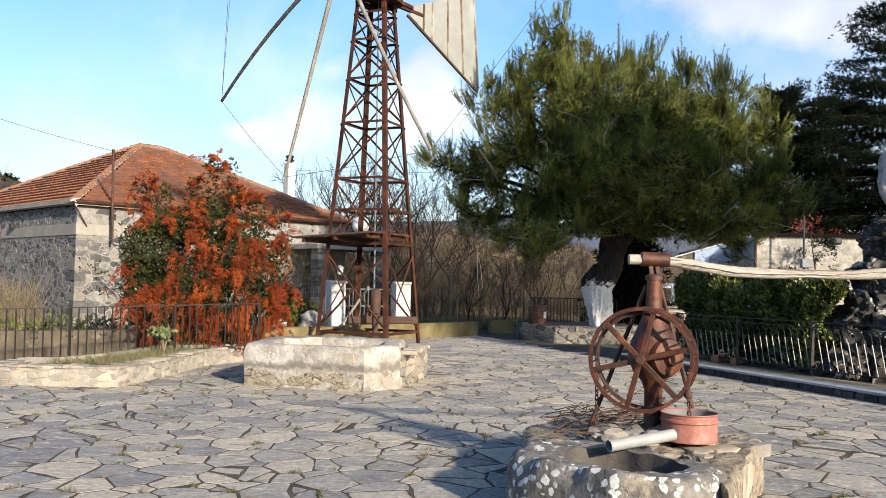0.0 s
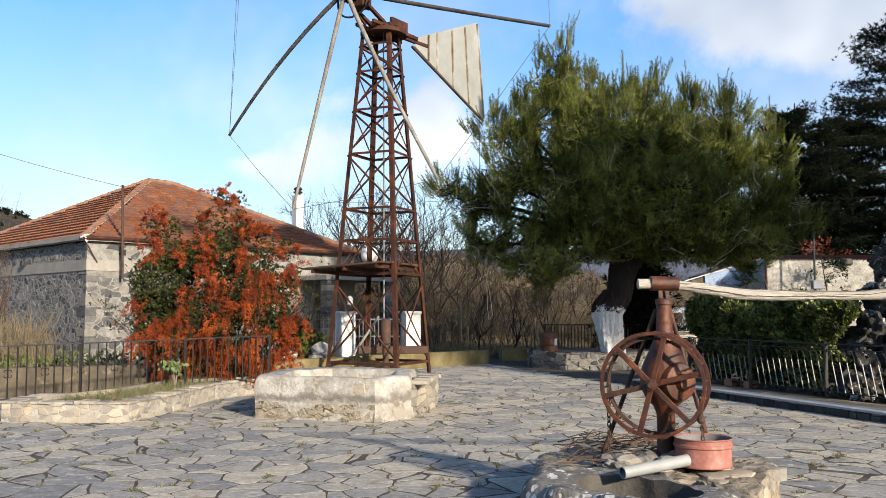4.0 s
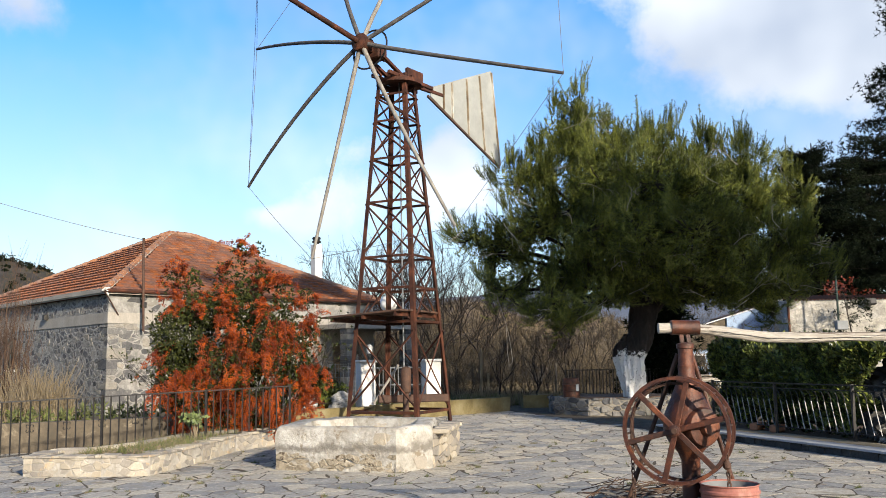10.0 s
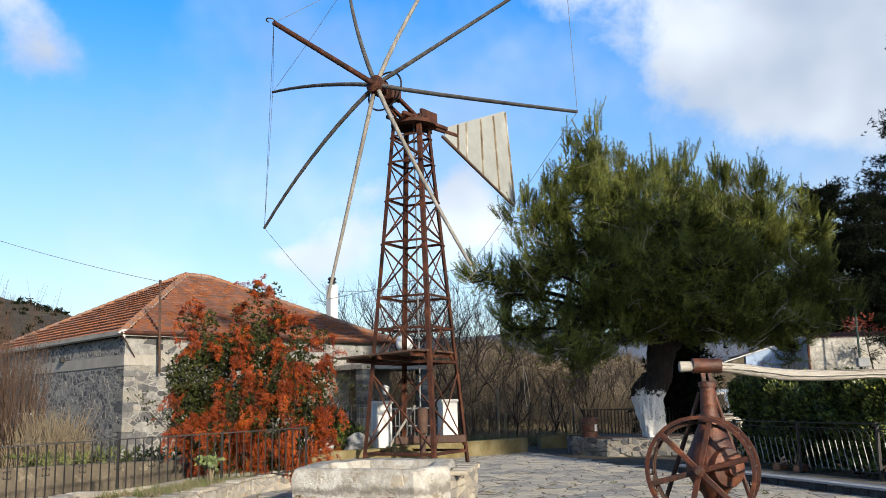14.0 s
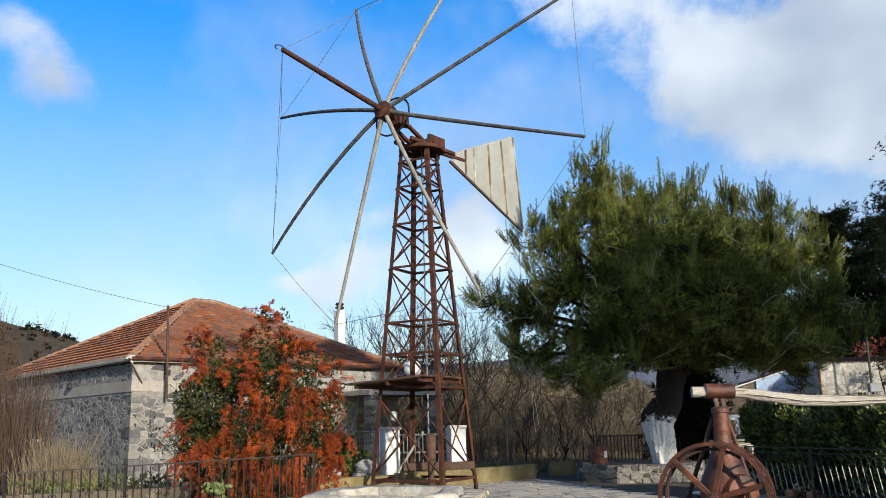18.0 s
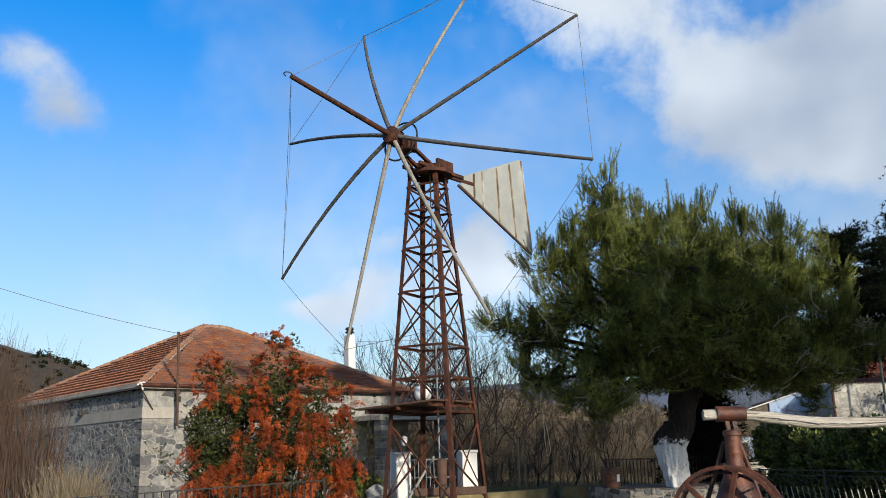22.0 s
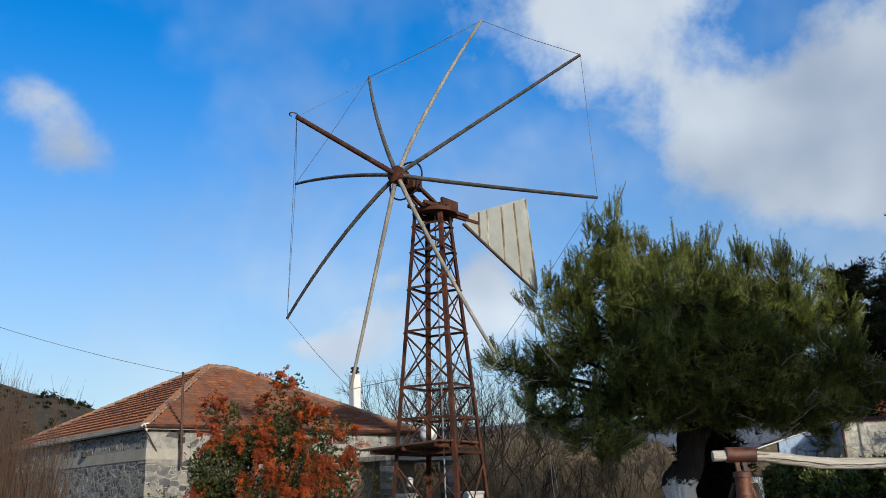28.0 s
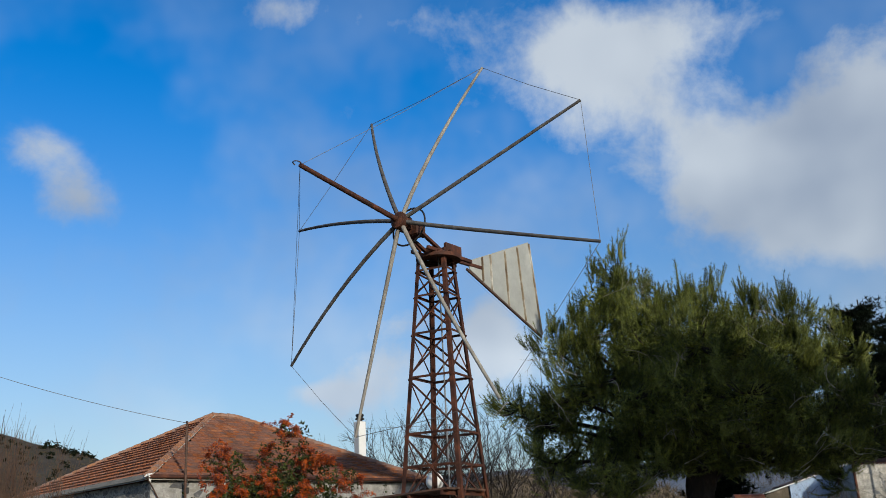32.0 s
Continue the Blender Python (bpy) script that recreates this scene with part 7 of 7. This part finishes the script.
def build_shade_pine(x, y, z, w, seed, count):
    """A round-crowned pine, unseen, added beside the yard to shade its far corner."""
    tree = thing("shade_pine", (x, y, 0), "tall round-crowned pine added out of view to cast shade", "tree", "pines beside the yard")
    r = np.random.default_rng(seed)
    part("trunk", Mesh().tube([(x, y, -0.05), (x + 0.2, y, z * 0.45), (x, y + 0.1, z)], [0.3, 0.24, 0.14], 10), BARK, tree, smooth=60)
    c = np.array([x, y, z])
    d = r.normal(size=(60, 3))
    d /= np.linalg.norm(d, axis=1)[:, None]
    knots = c + d * np.array([w, w, w * 0.4]) * r.uniform(0.3, 1.0, (60, 1))
    m = Mesh()
    for k in knots[:24]:
        m.tube([(x, y, z * 0.85), tuple((k + c) / 2), tuple(k)], [0.09, 0.05, 0.02], 5)
    part("limb", m, BARK, tree, kind="stuff")
    P = knots[r.integers(0, 60, count)] + r.normal(0, 1, (count, 3)) * np.array([0.5, 0.5, 0.3])
    part("foliage", needles(r, P, np.tile([0, 0, 0.7], (count, 1)), 9, 0.26, 0.05, 0.7), NEEDLE, tree, kind="stuff")


# ---- beyond the yard ----
def build_gate():
    rot = Matrix.Rotation(radians(25), 3, "Z")
    for x in (-3.15, -1.23):
        p = thing("gate_pillar", (x, 26.4, 0), "white square gate pillar with capping", "pillar", "pillars of the gate")
        part("shaft", Mesh().box((x, 26.4, 0.78), (0.46, 0.46, 1.56), rot, 0.01), WHITE, p)
        part("capping", Mesh().box((x, 26.4, 1.6), (0.58, 0.58, 0.08), rot, 0.02), WHITE, p)
    g = thing("metal_gate", (-2.2, 26.5, 0.5), "grey metal bar gate between white pillars", "gate")
    for z in (0.5, 0.9, 1.4):
        part("rail", Mesh().bar((-2.9, 26.45, z), (-1.48, 26.45, z), 0.035), GREYPAINT, g)
    for i in range(13):
        x = -2.86 + i * 0.112
        part("bar", Mesh().bar((x, 26.45, 0.4), (x, 26.45, 1.43), 0.018, 0.018, up=(0, 1, 0)), GREYPAINT, g)
    lm = thing("wall_lantern", (-3.1, 26.7, 1.6), "small white lantern on the gate post", "lamp")
    part("case", Mesh().lathe((-3.06, 26.65, 1.82), (0, 0, 1), [(0.05, 0), (0.09, 0.03), (0.1, 0.2), (0.12, 0.21), (0.03, 0.28)], 6), WHITE, lm)
    part("stem", Mesh().bar((-3.06, 26.65, 1.5), (-3.06, 26.65, 1.82), 0.04), BLACKIRON, lm)
    # globe lamp
    gl = thing("globe_lamp", (-2.36, 25.4, 0), "white globe yard lamp on a thin pole", "lamp")
    part("pole", Mesh().tube([(-2.36, 25.4, 0), (-2.36, 25.4, 3.02)], 0.032, 10), GREYPAINT, gl)
    part("globe", Mesh().lathe((-2.36, 25.4, 2.98), (0, 0, 1), [(0.06, 0)] + [(0.25 * math.sin(a), 0.25 - 0.25 * math.cos(a)) for a in [0.3 + k * 0.35 for k in range(8)]] + [(0.02, 0.5)], 24), GLOBE, gl, smooth=180)
    # mesh fence by the garden
    f = thing("mesh_fence", (-5.0, 27.5, 0.3), "green wire-mesh garden fence", "fence")
    a, b = Vector((-6.6, 26.2, 0)), Vector((-3.75, 28.9, 0))
    for i in range(4):
        p = a.lerp(b, i / 3)
        part("post", Mesh().bar(p, p + Vector((0, 0, 1.6)), 0.05, 0.05, up=(0, 1, 0)), GREYPAINT, f)
    m = Mesh()
    for i in range(40):
        p = a.lerp(b, i / 39)
        m.tube([p + Vector((0, 0, 0.35)), p + Vector((0, 0, 1.55))], 0.006, 3, caps=False)
    for z in range(9):
        m.tube([a + Vector((0, 0, 0.4 + z * 0.14)), b + Vector((0, 0, 0.4 + z * 0.14))], 0.005, 3, caps=False)
    part("mesh", m, GREYPAINT, f)
    for x, y, rx, rz, seed in ((-3.85, 26.2, 0.34, 0.30, 3.0), (-4.95, 25.7, 0.42, 0.3, 9.0), (-5.3, 25.5, 0.25, 0.22, 14.0)):
        solo("garden_boulder", Mesh().blob((x, y, 0.3 + rz * 0.4), (rx, rx * 0.8, rz), 0.35, seed, 3), WHITESTONE, "pale weathered garden boulder by the mesh fence", "boulder", (x, y, 0.3),
             "pale boulders by the fence", smooth=50)
    r = np.random.default_rng(71)
    for x, y, h, n in ((-4.55, 26.3, 1.35, 150), (-5.05, 26.2, 1.0, 110), (-4.2, 26.6, 0.9, 90)):
        pl = thing("garden_shrub", (x, y, 0), "dark green leafy shrub behind the mesh fence", "shrub", "shrubs by the mesh fence")
        P = np.stack([x + r.normal(0, 0.2, n), y + r.normal(0, 0.15, n), h * r.random(n) ** 0.7], 1)
        part("leaves", needles(r, P, np.tile([0, -0.2, 0.8], (n, 1)), 5, 0.22, 0.04, 0.6, True), HEDGELEAF, pl, kind="stuff")
        part("stem", Mesh().tube([(x, y, 0), (x + 0.05, y, h * 0.8)], [0.03, 0.015], 6), BARK, pl)
    P = np.stack([r.uniform(-10.2, -6.8, 420), np.zeros(420), np.zeros(420)], 1)
    P[:, 1] = 20.5 + (P[:, 0] + 8) * 0.6 + r.normal(0, 0.35, 420)
    P[:, 2] = 0.65 * r.random(420) ** 1.4
    solo("border_plants", needles(r, P, np.tile([0, -0.1, 0.8], (420, 1)), 6, 0.16, 0.022, 0.7, True), WEED, "low green border plants under the house wall", "plants", kind="stuff")
    # far field fence posts
    for x, y, h in ((0.3, 33.0, 2.0), (0.55, 33.4, 1.1), (3.3, 36, 1.4)):
        solo("fence_post", Mesh().tube([(x, y, 0), (x + 0.03, y, h)], [0.05, 0.045], 6), STRAW, "pale wooden post in the field beyond the wall", "post", (x, y, 0))
    # dark slatted fence behind the pine
    f = thing("slat_fence", (4.0, 29.6, 0), "dark iron bar fence behind the pine planter", "fence")
    for i in range(40):
        x = 3.05 + i * 0.11
        part("bar", Mesh().bar((x, 29.6, 0.1), (x, 29.6, 1.22), 0.035, 0.035, up=(0, 1, 0)), BLACKIRON, f)
    for z in (0.4, 1.2):
        part("rail", Mesh().bar((3.0, 29.62, z), (7.4, 29.62, z), 0.04), BLACKIRON, f)
    # table of planks behind the pump
    t = thing("wooden_bench", (7.4, 29.0, 0), "plain plank table with pale boards", "table")
    part("top", Mesh().box((7.3, 29.0, 0.98), (1.5, 0.5, 0.05), None, 0.01), PALEWOOD, t)
    part("apron", Mesh().box((7.3, 28.78, 0.86), (1.5, 0.04, 0.14), None, 0.01), PALEWOOD, t)
    for sx in (-0.65, 0.65):
        for sy in (-0.2, 0.2):
            part("leg", Mesh().bar((7.3 + sx, 29.0 + sy, 0), (7.3 + sx, 29.0 + sy, 0.96), 0.07, 0.07, up=(0, 1, 0)), PALEWOOD, t)


def build_barn():
    b = thing("stone_barn", (17, 42, 0), "pale stone outbuilding with a tiled edge", "building")
    wall = Mesh().box((19.0, 43.0, 2.0), (8.6, 2.0, 4.2), None, 0.0)
    w = part("wall", wall, BARNSTONE, b)
    rng = random.Random(91)
    for p in cells(14.75, 22.5, 1.6, 4.05, 0.26, 0.14, 0.012, 92, 1.1, 0.12, None, 0.9):
        part("stone", Mesh().prism(wobble(p, 0.1, rng), -0.02, rng.uniform(0.002, 0.012), lambda u, v, q: (u, 42.0 - q, v), inset=0.01), BARNSTONE, w)
    for i in range(50):
        x = 14.75 + i * 0.17
        part("roof_tile", Mesh().tube([(x, 41.9, 4.09), (x, 43.9, 4.4)], 0.04, 7), RUST, b)
    part("corner_pipe", Mesh().tube([(14.72, 41.95, 0), (14.72, 41.95, 4.2)], 0.06, 8), RUST, b)
    part("floodlight", Mesh().box((18.4, 41.75, 3.95), (0.5, 0.25, 0.3), Matrix.Rotation(-0.3, 3, "X"), 0.03), BLACKIRON, b)
    q = np.random.default_rng(93)
    sap = thing("young_conifer", (17.0, 40.6, 0), "thin dark young conifer standing before the barn wall", "tree")
    part("stem", Mesh().tube([(17.1, 40.6, -0.03), (17.0, 40.6, 2.4), (16.7, 40.6, 4.4)], [0.05, 0.035, 0.012], 6), BARK, sap)
    knots = np.stack([q.uniform(16.35, 17.75, 16), q.uniform(40.4, 40.8, 16), q.uniform(2.5, 4.3, 16)], 1)
    m = Mesh()
    for kx, ky, kz in knots:
        m.tube([(17.0 - 0.1 * (kz - 2.4), 40.6, kz - 0.3), (kx, ky, kz)], [0.014, 0.006], 4)
    part("twig_wood", m, BARK, sap, kind="stuff")
    P = np.repeat(knots, 22, axis=0) + q.normal(0, 0.12, (352, 3))
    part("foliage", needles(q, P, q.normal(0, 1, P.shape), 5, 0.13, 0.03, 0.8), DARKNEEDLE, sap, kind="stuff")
    s = thing("blue_shed", (12.5, 43, 0), "low pale blue plastered shed", "building")
    m = Mesh()
    m.add([(12.55, 44.4, 0), (15.3, 44.4, 0), (15.3, 44.4, 4.23), (12.55, 44.4, 3.43), (12.55, 47, 0), (15.3, 47, 0), (15.3, 47, 4.23), (12.55, 47, 3.43)],
          [(0, 1, 2, 3), (7, 6, 5, 4), (0, 4, 5, 1), (3, 2, 6, 7), (0, 3, 7, 4), (1, 5, 6, 2)])
    part("wall", m, BLUEWALL, s)
    m = Mesh()
    m.add([(12.45, 44.3, 3.41), (15.4, 44.3, 4.27), (15.4, 47.1, 4.27), (12.45, 47.1, 3.41), (12.45, 44.3, 3.47), (15.4, 44.3, 4.33), (15.4, 47.1, 4.33), (12.45, 47.1, 3.47)],
          [(0, 1, 5, 4), (1, 2, 6, 5), (2, 3, 7, 6), (3, 0, 4, 7), (4, 5, 6, 7), (3, 2, 1, 0)])
    part("roof", m, DARKRUST, s)
    m = Mesh()
    m.add([(9.6, 44.5, 0), (12.5, 44.5, 0), (12.5, 44.5, 3.41), (9.6, 44.5, 2.57), (9.6, 47, 0), (12.5, 47, 0), (12.5, 47, 3.41), (9.6, 47, 2.57)],
          [(0, 1, 2, 3), (7, 6, 5, 4), (0, 4, 5, 1), (3, 2, 6, 7), (0, 3, 7, 4), (1, 5, 6, 2)])
    part("annex_wall", m, TANWALL, s, "grey-brown rendered side wall")
    part("roof_edge", Mesh().bar((9.4, 44.28, 2.53), (15.4, 44.28, 4.31), 0.05, 0.05), WHITE, s, "pale edge strip along the sloping roof")
    part("porch_wall", Mesh().box((10.9, 43.9, 0.95), (3.2, 1.5, 1.9), None, 0.02), BLUEWALL, s)
    part("porch_roof", Mesh().box((10.9, 43.85, 1.94), (3.4, 1.7, 0.07), None, 0.01), DARKRUST, s)
    for x in (9.9, 10.8, 11.6):
        wn = part("window", Mesh().box((x, 43.14, 1.35), (0.5, 0.06, 0.5), None, 0.0), GLASS_DARK, s)
        part("frame", Mesh().box((x, 43.12, 1.65), (0.6, 0.08, 0.1), None, 0.0), WHITE, wn)
    p = thing("utility_pole", (16.4, 40.5, 0), "green steel pole with a grey meter box", "pole")
    part("shaft", Mesh().tube([(16.4, 40.5, 0), (16.4, 40.5, 5.6)], 0.05, 8), GREENPAINT, p)
    part("box", Mesh().box((16.45, 40.35, 2.85), (0.5, 0.3, 0.4), None, 0.03), GREYPAINT, p)
    for i, (x, y) in enumerate(((5.55, 17.9), (5.75, 17.35))):
        solo("clay_pot", Mesh().box((x, y, 0.22), (0.42, 0.16, 0.14), Matrix.Rotation(0.9, 3, "Z"), 0.02), TERRACOTTA, "long terracotta planter at the foot of the railing", "planter",
             (x, y, 0.15), "terracotta planters")


def hill_sheet(name, mat, label, x0, x1, y0, y1, hfun, nx=60, ny=16):
    m = Mesh()
    vs, fs = [], []
    for j in range(ny + 1):
        for i in range(nx + 1):
            x, y = x0 + (x1 - x0) * i / nx, y0 + (y1 - y0) * j / ny
            vs.append((x, y, hfun(x, y)))
    for j in range(ny):
        for i in range(nx):
            a = j * (nx + 1) + i
            fs.append((a, a + 1, a + nx + 2, a + nx + 1))
    m.add(vs, fs)
    return solo(name, m, mat, label, "hill", kind="structure", smooth=180)


def build_far():
    def left(x, y):
        d = x + 192.6
        crest = 44.4 - (0.293 if d < 0 else 0.5) * d + 1.3 * noise.noise(Vector((x * 0.06, 0, 2)))
        k = min(1, max(0, (y - 250) / 150))
        return -1 + max(0, crest + 1) * (k + 0.05 * noise.noise(Vector((x * 0.03, y * 0.03, 5))) * (1 - k)) - max(0, y - 405) * 0.4
    hill_sheet("hill_west", HILL, "scrub-covered dark hill behind the house", -420, -90, 250, 430, left, 150, 40)
    r = np.random.default_rng(4)
    P = []
    for i in range(150):
        x, y = r.uniform(-262, -188), r.uniform(300, 398)
        P.append((x, y, left(x, y) + 0.4, r.uniform(0.6, 1.7)))
    for x, s in ((-229, 1.3), (-214.5, 2.0), (-211.0, 2.9), (-208.8, 2.1), (-206, 1.5), (-203, 1.9), (-200.5, 1.6), (-197.5, 1.3), (-195, 1.5), (-192.5, 1.2), (-201, 1.8), (-196, 2.2)):
        y = 399 if x % 1 == 0.5 or s > 1.4 else 394
        P.append((x, y, left(x, y) + s * 0.55, s))
    V = np.concatenate([np.array([x, y, z]) + r.normal(0, 0.42, (46, 3)) * np.array([s, s, s * 0.7]) for x, y, z, s in P])
    q = np.random.default_rng(45)
    P3 = np.array([(x, y, left(x, y)) for x, y in zip(q.uniform(-268, -150, 2600), q.uniform(290, 400, 2600))])
    solo("hill_scrub", needles(q, P3, np.tile([0, 0, 0.8], (2600, 1)), 9, 1.3, 0.16, 0.8), TWIG, "low dry scrub on the hillside", "shrubs", kind="stuff")
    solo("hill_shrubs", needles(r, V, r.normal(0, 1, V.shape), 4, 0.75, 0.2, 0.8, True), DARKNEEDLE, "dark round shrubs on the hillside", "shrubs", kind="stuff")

    def gold(x, y):
        k = 0.95 * math.exp(-((x - 18) / 8) ** 2) + 1.35 * math.exp(-((x + 1) / 12) ** 2) + 0.5 * math.exp(-((x + 30) / 25) ** 2)
        return -0.5 + (6.6 * k + 1.2 * noise.noise(Vector((x * 0.06, y * 0.06, 0))) * k) * min(1, max(0, (y - 75) / 45))
    hill_sheet("hill_meadow", GOLDHILL, "low golden grassy rise behind the scrub", -90, 120, 75, 150, gold, 60, 16)

    q = np.random.default_rng(44)
    P = np.array([(x, y, gold(x, y)) for x, y in zip(q.uniform(-28, 36, 2400), q.uniform(84, 122, 2400))])
    solo("meadow_shrubs", needles(q, P, np.tile([0, 0, 0.8], (2400, 1)), 14, 1.1, 0.06, 0.8), TWIG, "low brown scrub on the grassy rise", "shrubs", kind="stuff")

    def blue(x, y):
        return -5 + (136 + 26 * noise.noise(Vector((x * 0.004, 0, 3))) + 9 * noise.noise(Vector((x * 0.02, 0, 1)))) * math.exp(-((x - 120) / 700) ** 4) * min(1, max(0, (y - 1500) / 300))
    hill_sheet("mountain_far", FARHILL, "distant mountain ridge with bluish haze in its colour", -900, 1500, 1500, 1900, blue, 80, 6)


def build_scrub():
    """Leafless thicket beyond the yard walls."""
    rng = random.Random(15)
    m = Mesh()
    for i in range(560):
        x = rng.uniform(-9, 15)
        y = rng.uniform(33, 56)
        h = rng.uniform(1.3, 3.2) + max(0, y - 40) * 0.15
        if 0.115 < x / y < 0.20:
            h = min(h, 2.0)
        for k in range(2):
            grow(m, rng, (x + rng.gauss(0, 0.2), y, 0), (rng.gauss(0, 0.3), rng.gauss(0, 0.2), 1), 0.022, h * 0.45, 2, 0.45, 0.2, 3, 2, 3)
    r = np.random.default_rng(18)
    P = np.stack([r.uniform(-10, 15, 6000), r.uniform(34, 58, 6000), r.random(6000)], 1)
    P[:, 2] = P[:, 2] ** 1.3 * (1.5 + 1.2 * np.sin(P[:, 0] * 0.9) ** 2 + np.maximum(0, P[:, 1] - 38) * 0.2)
    P[:, 2] *= np.where((P[:, 0] / P[:, 1] > 0.115) & (P[:, 0] / P[:, 1] < 0.2), 0.4, 1.0)
    solo("brush", needles(r, P, np.tile([0, 0, 0.8], (6000, 1)), 9, 0.8, 0.011, 0.8), TWIG, "dense brown leafless brush beyond the yard", "shrubs", kind="stuff")
    solo("thicket", m, TWIG, "brown leafless thicket beyond the yard", "shrubs", kind="stuff")
    r = np.random.default_rng(8)
    P = np.stack([r.uniform(-9, 15, 9000), r.uniform(31, 52, 9000), np.zeros(9000)], 1)
    solo("dry_grass", needles(r, P, np.tile([0, 0, 1.0], (9000, 1)), 8, 0.4, 0.018, 0.45), STRAW, "tall dry grass beyond the yard", "grass", kind="stuff")
    P = np.stack([r.uniform(-6.5, 5.0, 5200), r.uniform(26.0, 35, 5200), np.zeros(5200)], 1)
    P = P[(P[:, 1] > 27.5 + P[:, 0] * 0.8) & (P[:, 1] > np.where(P[:, 0] > 1.0, 31.2, 0.0))]
    solo("garden_weeds", needles(r, P, np.tile([0, 0, 1.0], (len(P), 1)), 8, 0.3, 0.02, 0.5), WEED, "green weeds in the garden", "grass", kind="stuff")
    for x, y, h, s in ((-3.6, 44, 7.2, 1), (-0.9, 46, 6.8, 2), (1.2, 41, 5.6, 3), (-4.9, 42, 8.6, 13), (-2.6, 43, 8.0, 14), (-6.6, 46, 8.8, 15), (3.1, 37, 3.4, 4), (-5.6, 48, 7.0, 5), (4.6, 40, 4.2, 6), (-2.2, 39, 4.6, 7), (2.3, 32.0, 3.3, 8), (3.5, 33.0, 3.4, 11), (1.0, 33.5, 3.2, 12), (-7.5, 52, 7.4, 9), (6.2, 44, 4.4, 10), (-1.4, 42, 8.3, 16), (0.4, 43.5, 7.4, 17), (-3.5, 45, 8.8, 18)):
        build_bare_tree(x, y, h, s, BARK)


def build_wires():
    m = Mesh()
    m.tube([(0.72, 24.4, 3.3), (0.95, 24.4, 2.49), (0.96, 24.4, 1.78), (1.0, 24.4, 1.4), (1.1, 24.4, 1.53), (1.05, 24.4, 1.98), (0.97, 24.4, 2.45)], 0.008, 5)
    solo("hanging_rope", m, OLDWOOD, "pale rope looped over a low pine bough", "rope", (0.95, 24.4, 2.49))
    pole = thing("house_pole", (-10.98, 29.56, 2.72), "thin iron service pole beside the house corner", "pole")
    part("shaft", Mesh().tube([(-10.98, 29.56, 2.72), (-11.03, 29.52, 5.86)], 0.045, 8), DARKRUST, pole)
    part("clamp", Mesh().box((-11.0, 29.62, 3.6), (0.14, 0.2, 0.2), Matrix.Rotation(0.77, 3, "Z"), 0.02), BLACKIRON, pole)
    m = Mesh()
    a, b = Vector((-11.03, 29.52, 5.80)), Vector((-24, 27.5, 10.3))
    m.tube([a.lerp(b, t) - Vector((0, 0, 1.0 * t * (1 - t) * 1.6)) for t in [k / 14 for k in range(15)]], 0.012, 4)
    solo("power_cable", m, WIRE, "thin overhead cable to the house pole", "cable", (-11.03, 29.52, 5.8))
    m = Mesh()
    a, b = Vector((-6.98, 40.0, 6.6)), Vector((9, 42, 7.6))
    m.tube([a.lerp(b, t) - Vector((0, 0, 1.2 * t * (1 - t))) for t in [k / 14 for k in range(15)]], 0.01, 4)
    solo("roof_cable", m, WIRE, "thin cable from the chimney", "cable", tuple(a))


build_house()
build_tower()
build_basin()
build_bed()
build_left_fence()
build_low_walls()
build_kerb()
build_rock()
build_carving()
build_pump_base()
build_trough()
build_pump()
build_pine_bed()
build_pine()
build_bush()
build_hedge()
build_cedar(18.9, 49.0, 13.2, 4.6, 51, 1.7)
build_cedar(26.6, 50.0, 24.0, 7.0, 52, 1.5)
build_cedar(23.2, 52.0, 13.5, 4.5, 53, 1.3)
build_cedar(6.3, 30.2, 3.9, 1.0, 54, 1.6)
# unseen pines, added only for the shade they throw across the far side
build_shade_pine(15.3, 8.6, 9.7, 3.4, 61, 6000)
build_shade_pine(11.7, 10.0, 10.2, 2.4, 63, 3600)
build_shade_pine(18.4, 10.2, 10.2, 2.4, 64, 3800)
build_shoots()
build_gate()
build_barn()
build_far()
build_scrub()
build_wires()
build_blocking_wall()
build_paving()


def build_red_tree():
    t = thing("red_leaved_tree", (18.9, 46.5, 0), "small tree with dull red leaves behind the barn", "tree")
    rng, r = random.Random(5), np.random.default_rng(5)
    m, tips = Mesh(), []
    m.tube([(18.9, 46.5, 0), (18.9, 46.5, 3.4)], [0.12, 0.08], 7)
    for k in range(5):
        grow(m, rng, (18.9, 46.5, 3.2), (rng.gauss(0, 0.5), rng.gauss(0, 0.4), 1), 0.05, 1.1, 2, 0.5, 0.1, 3, 3, 4, tips)
    part("trunk", m, TWIG, t)
    P = np.array([q[0] for q in tips])
    P = np.concatenate([P + r.normal(0, 0.18, P.shape) for _ in range(8)])
    part("leaves", needles(r, P, np.tile([0, 0, 0.3], (len(P), 1)), 5, 0.12, 0.04, 0.8, True), REDLEAF, t, kind="stuff")


build_red_tree()
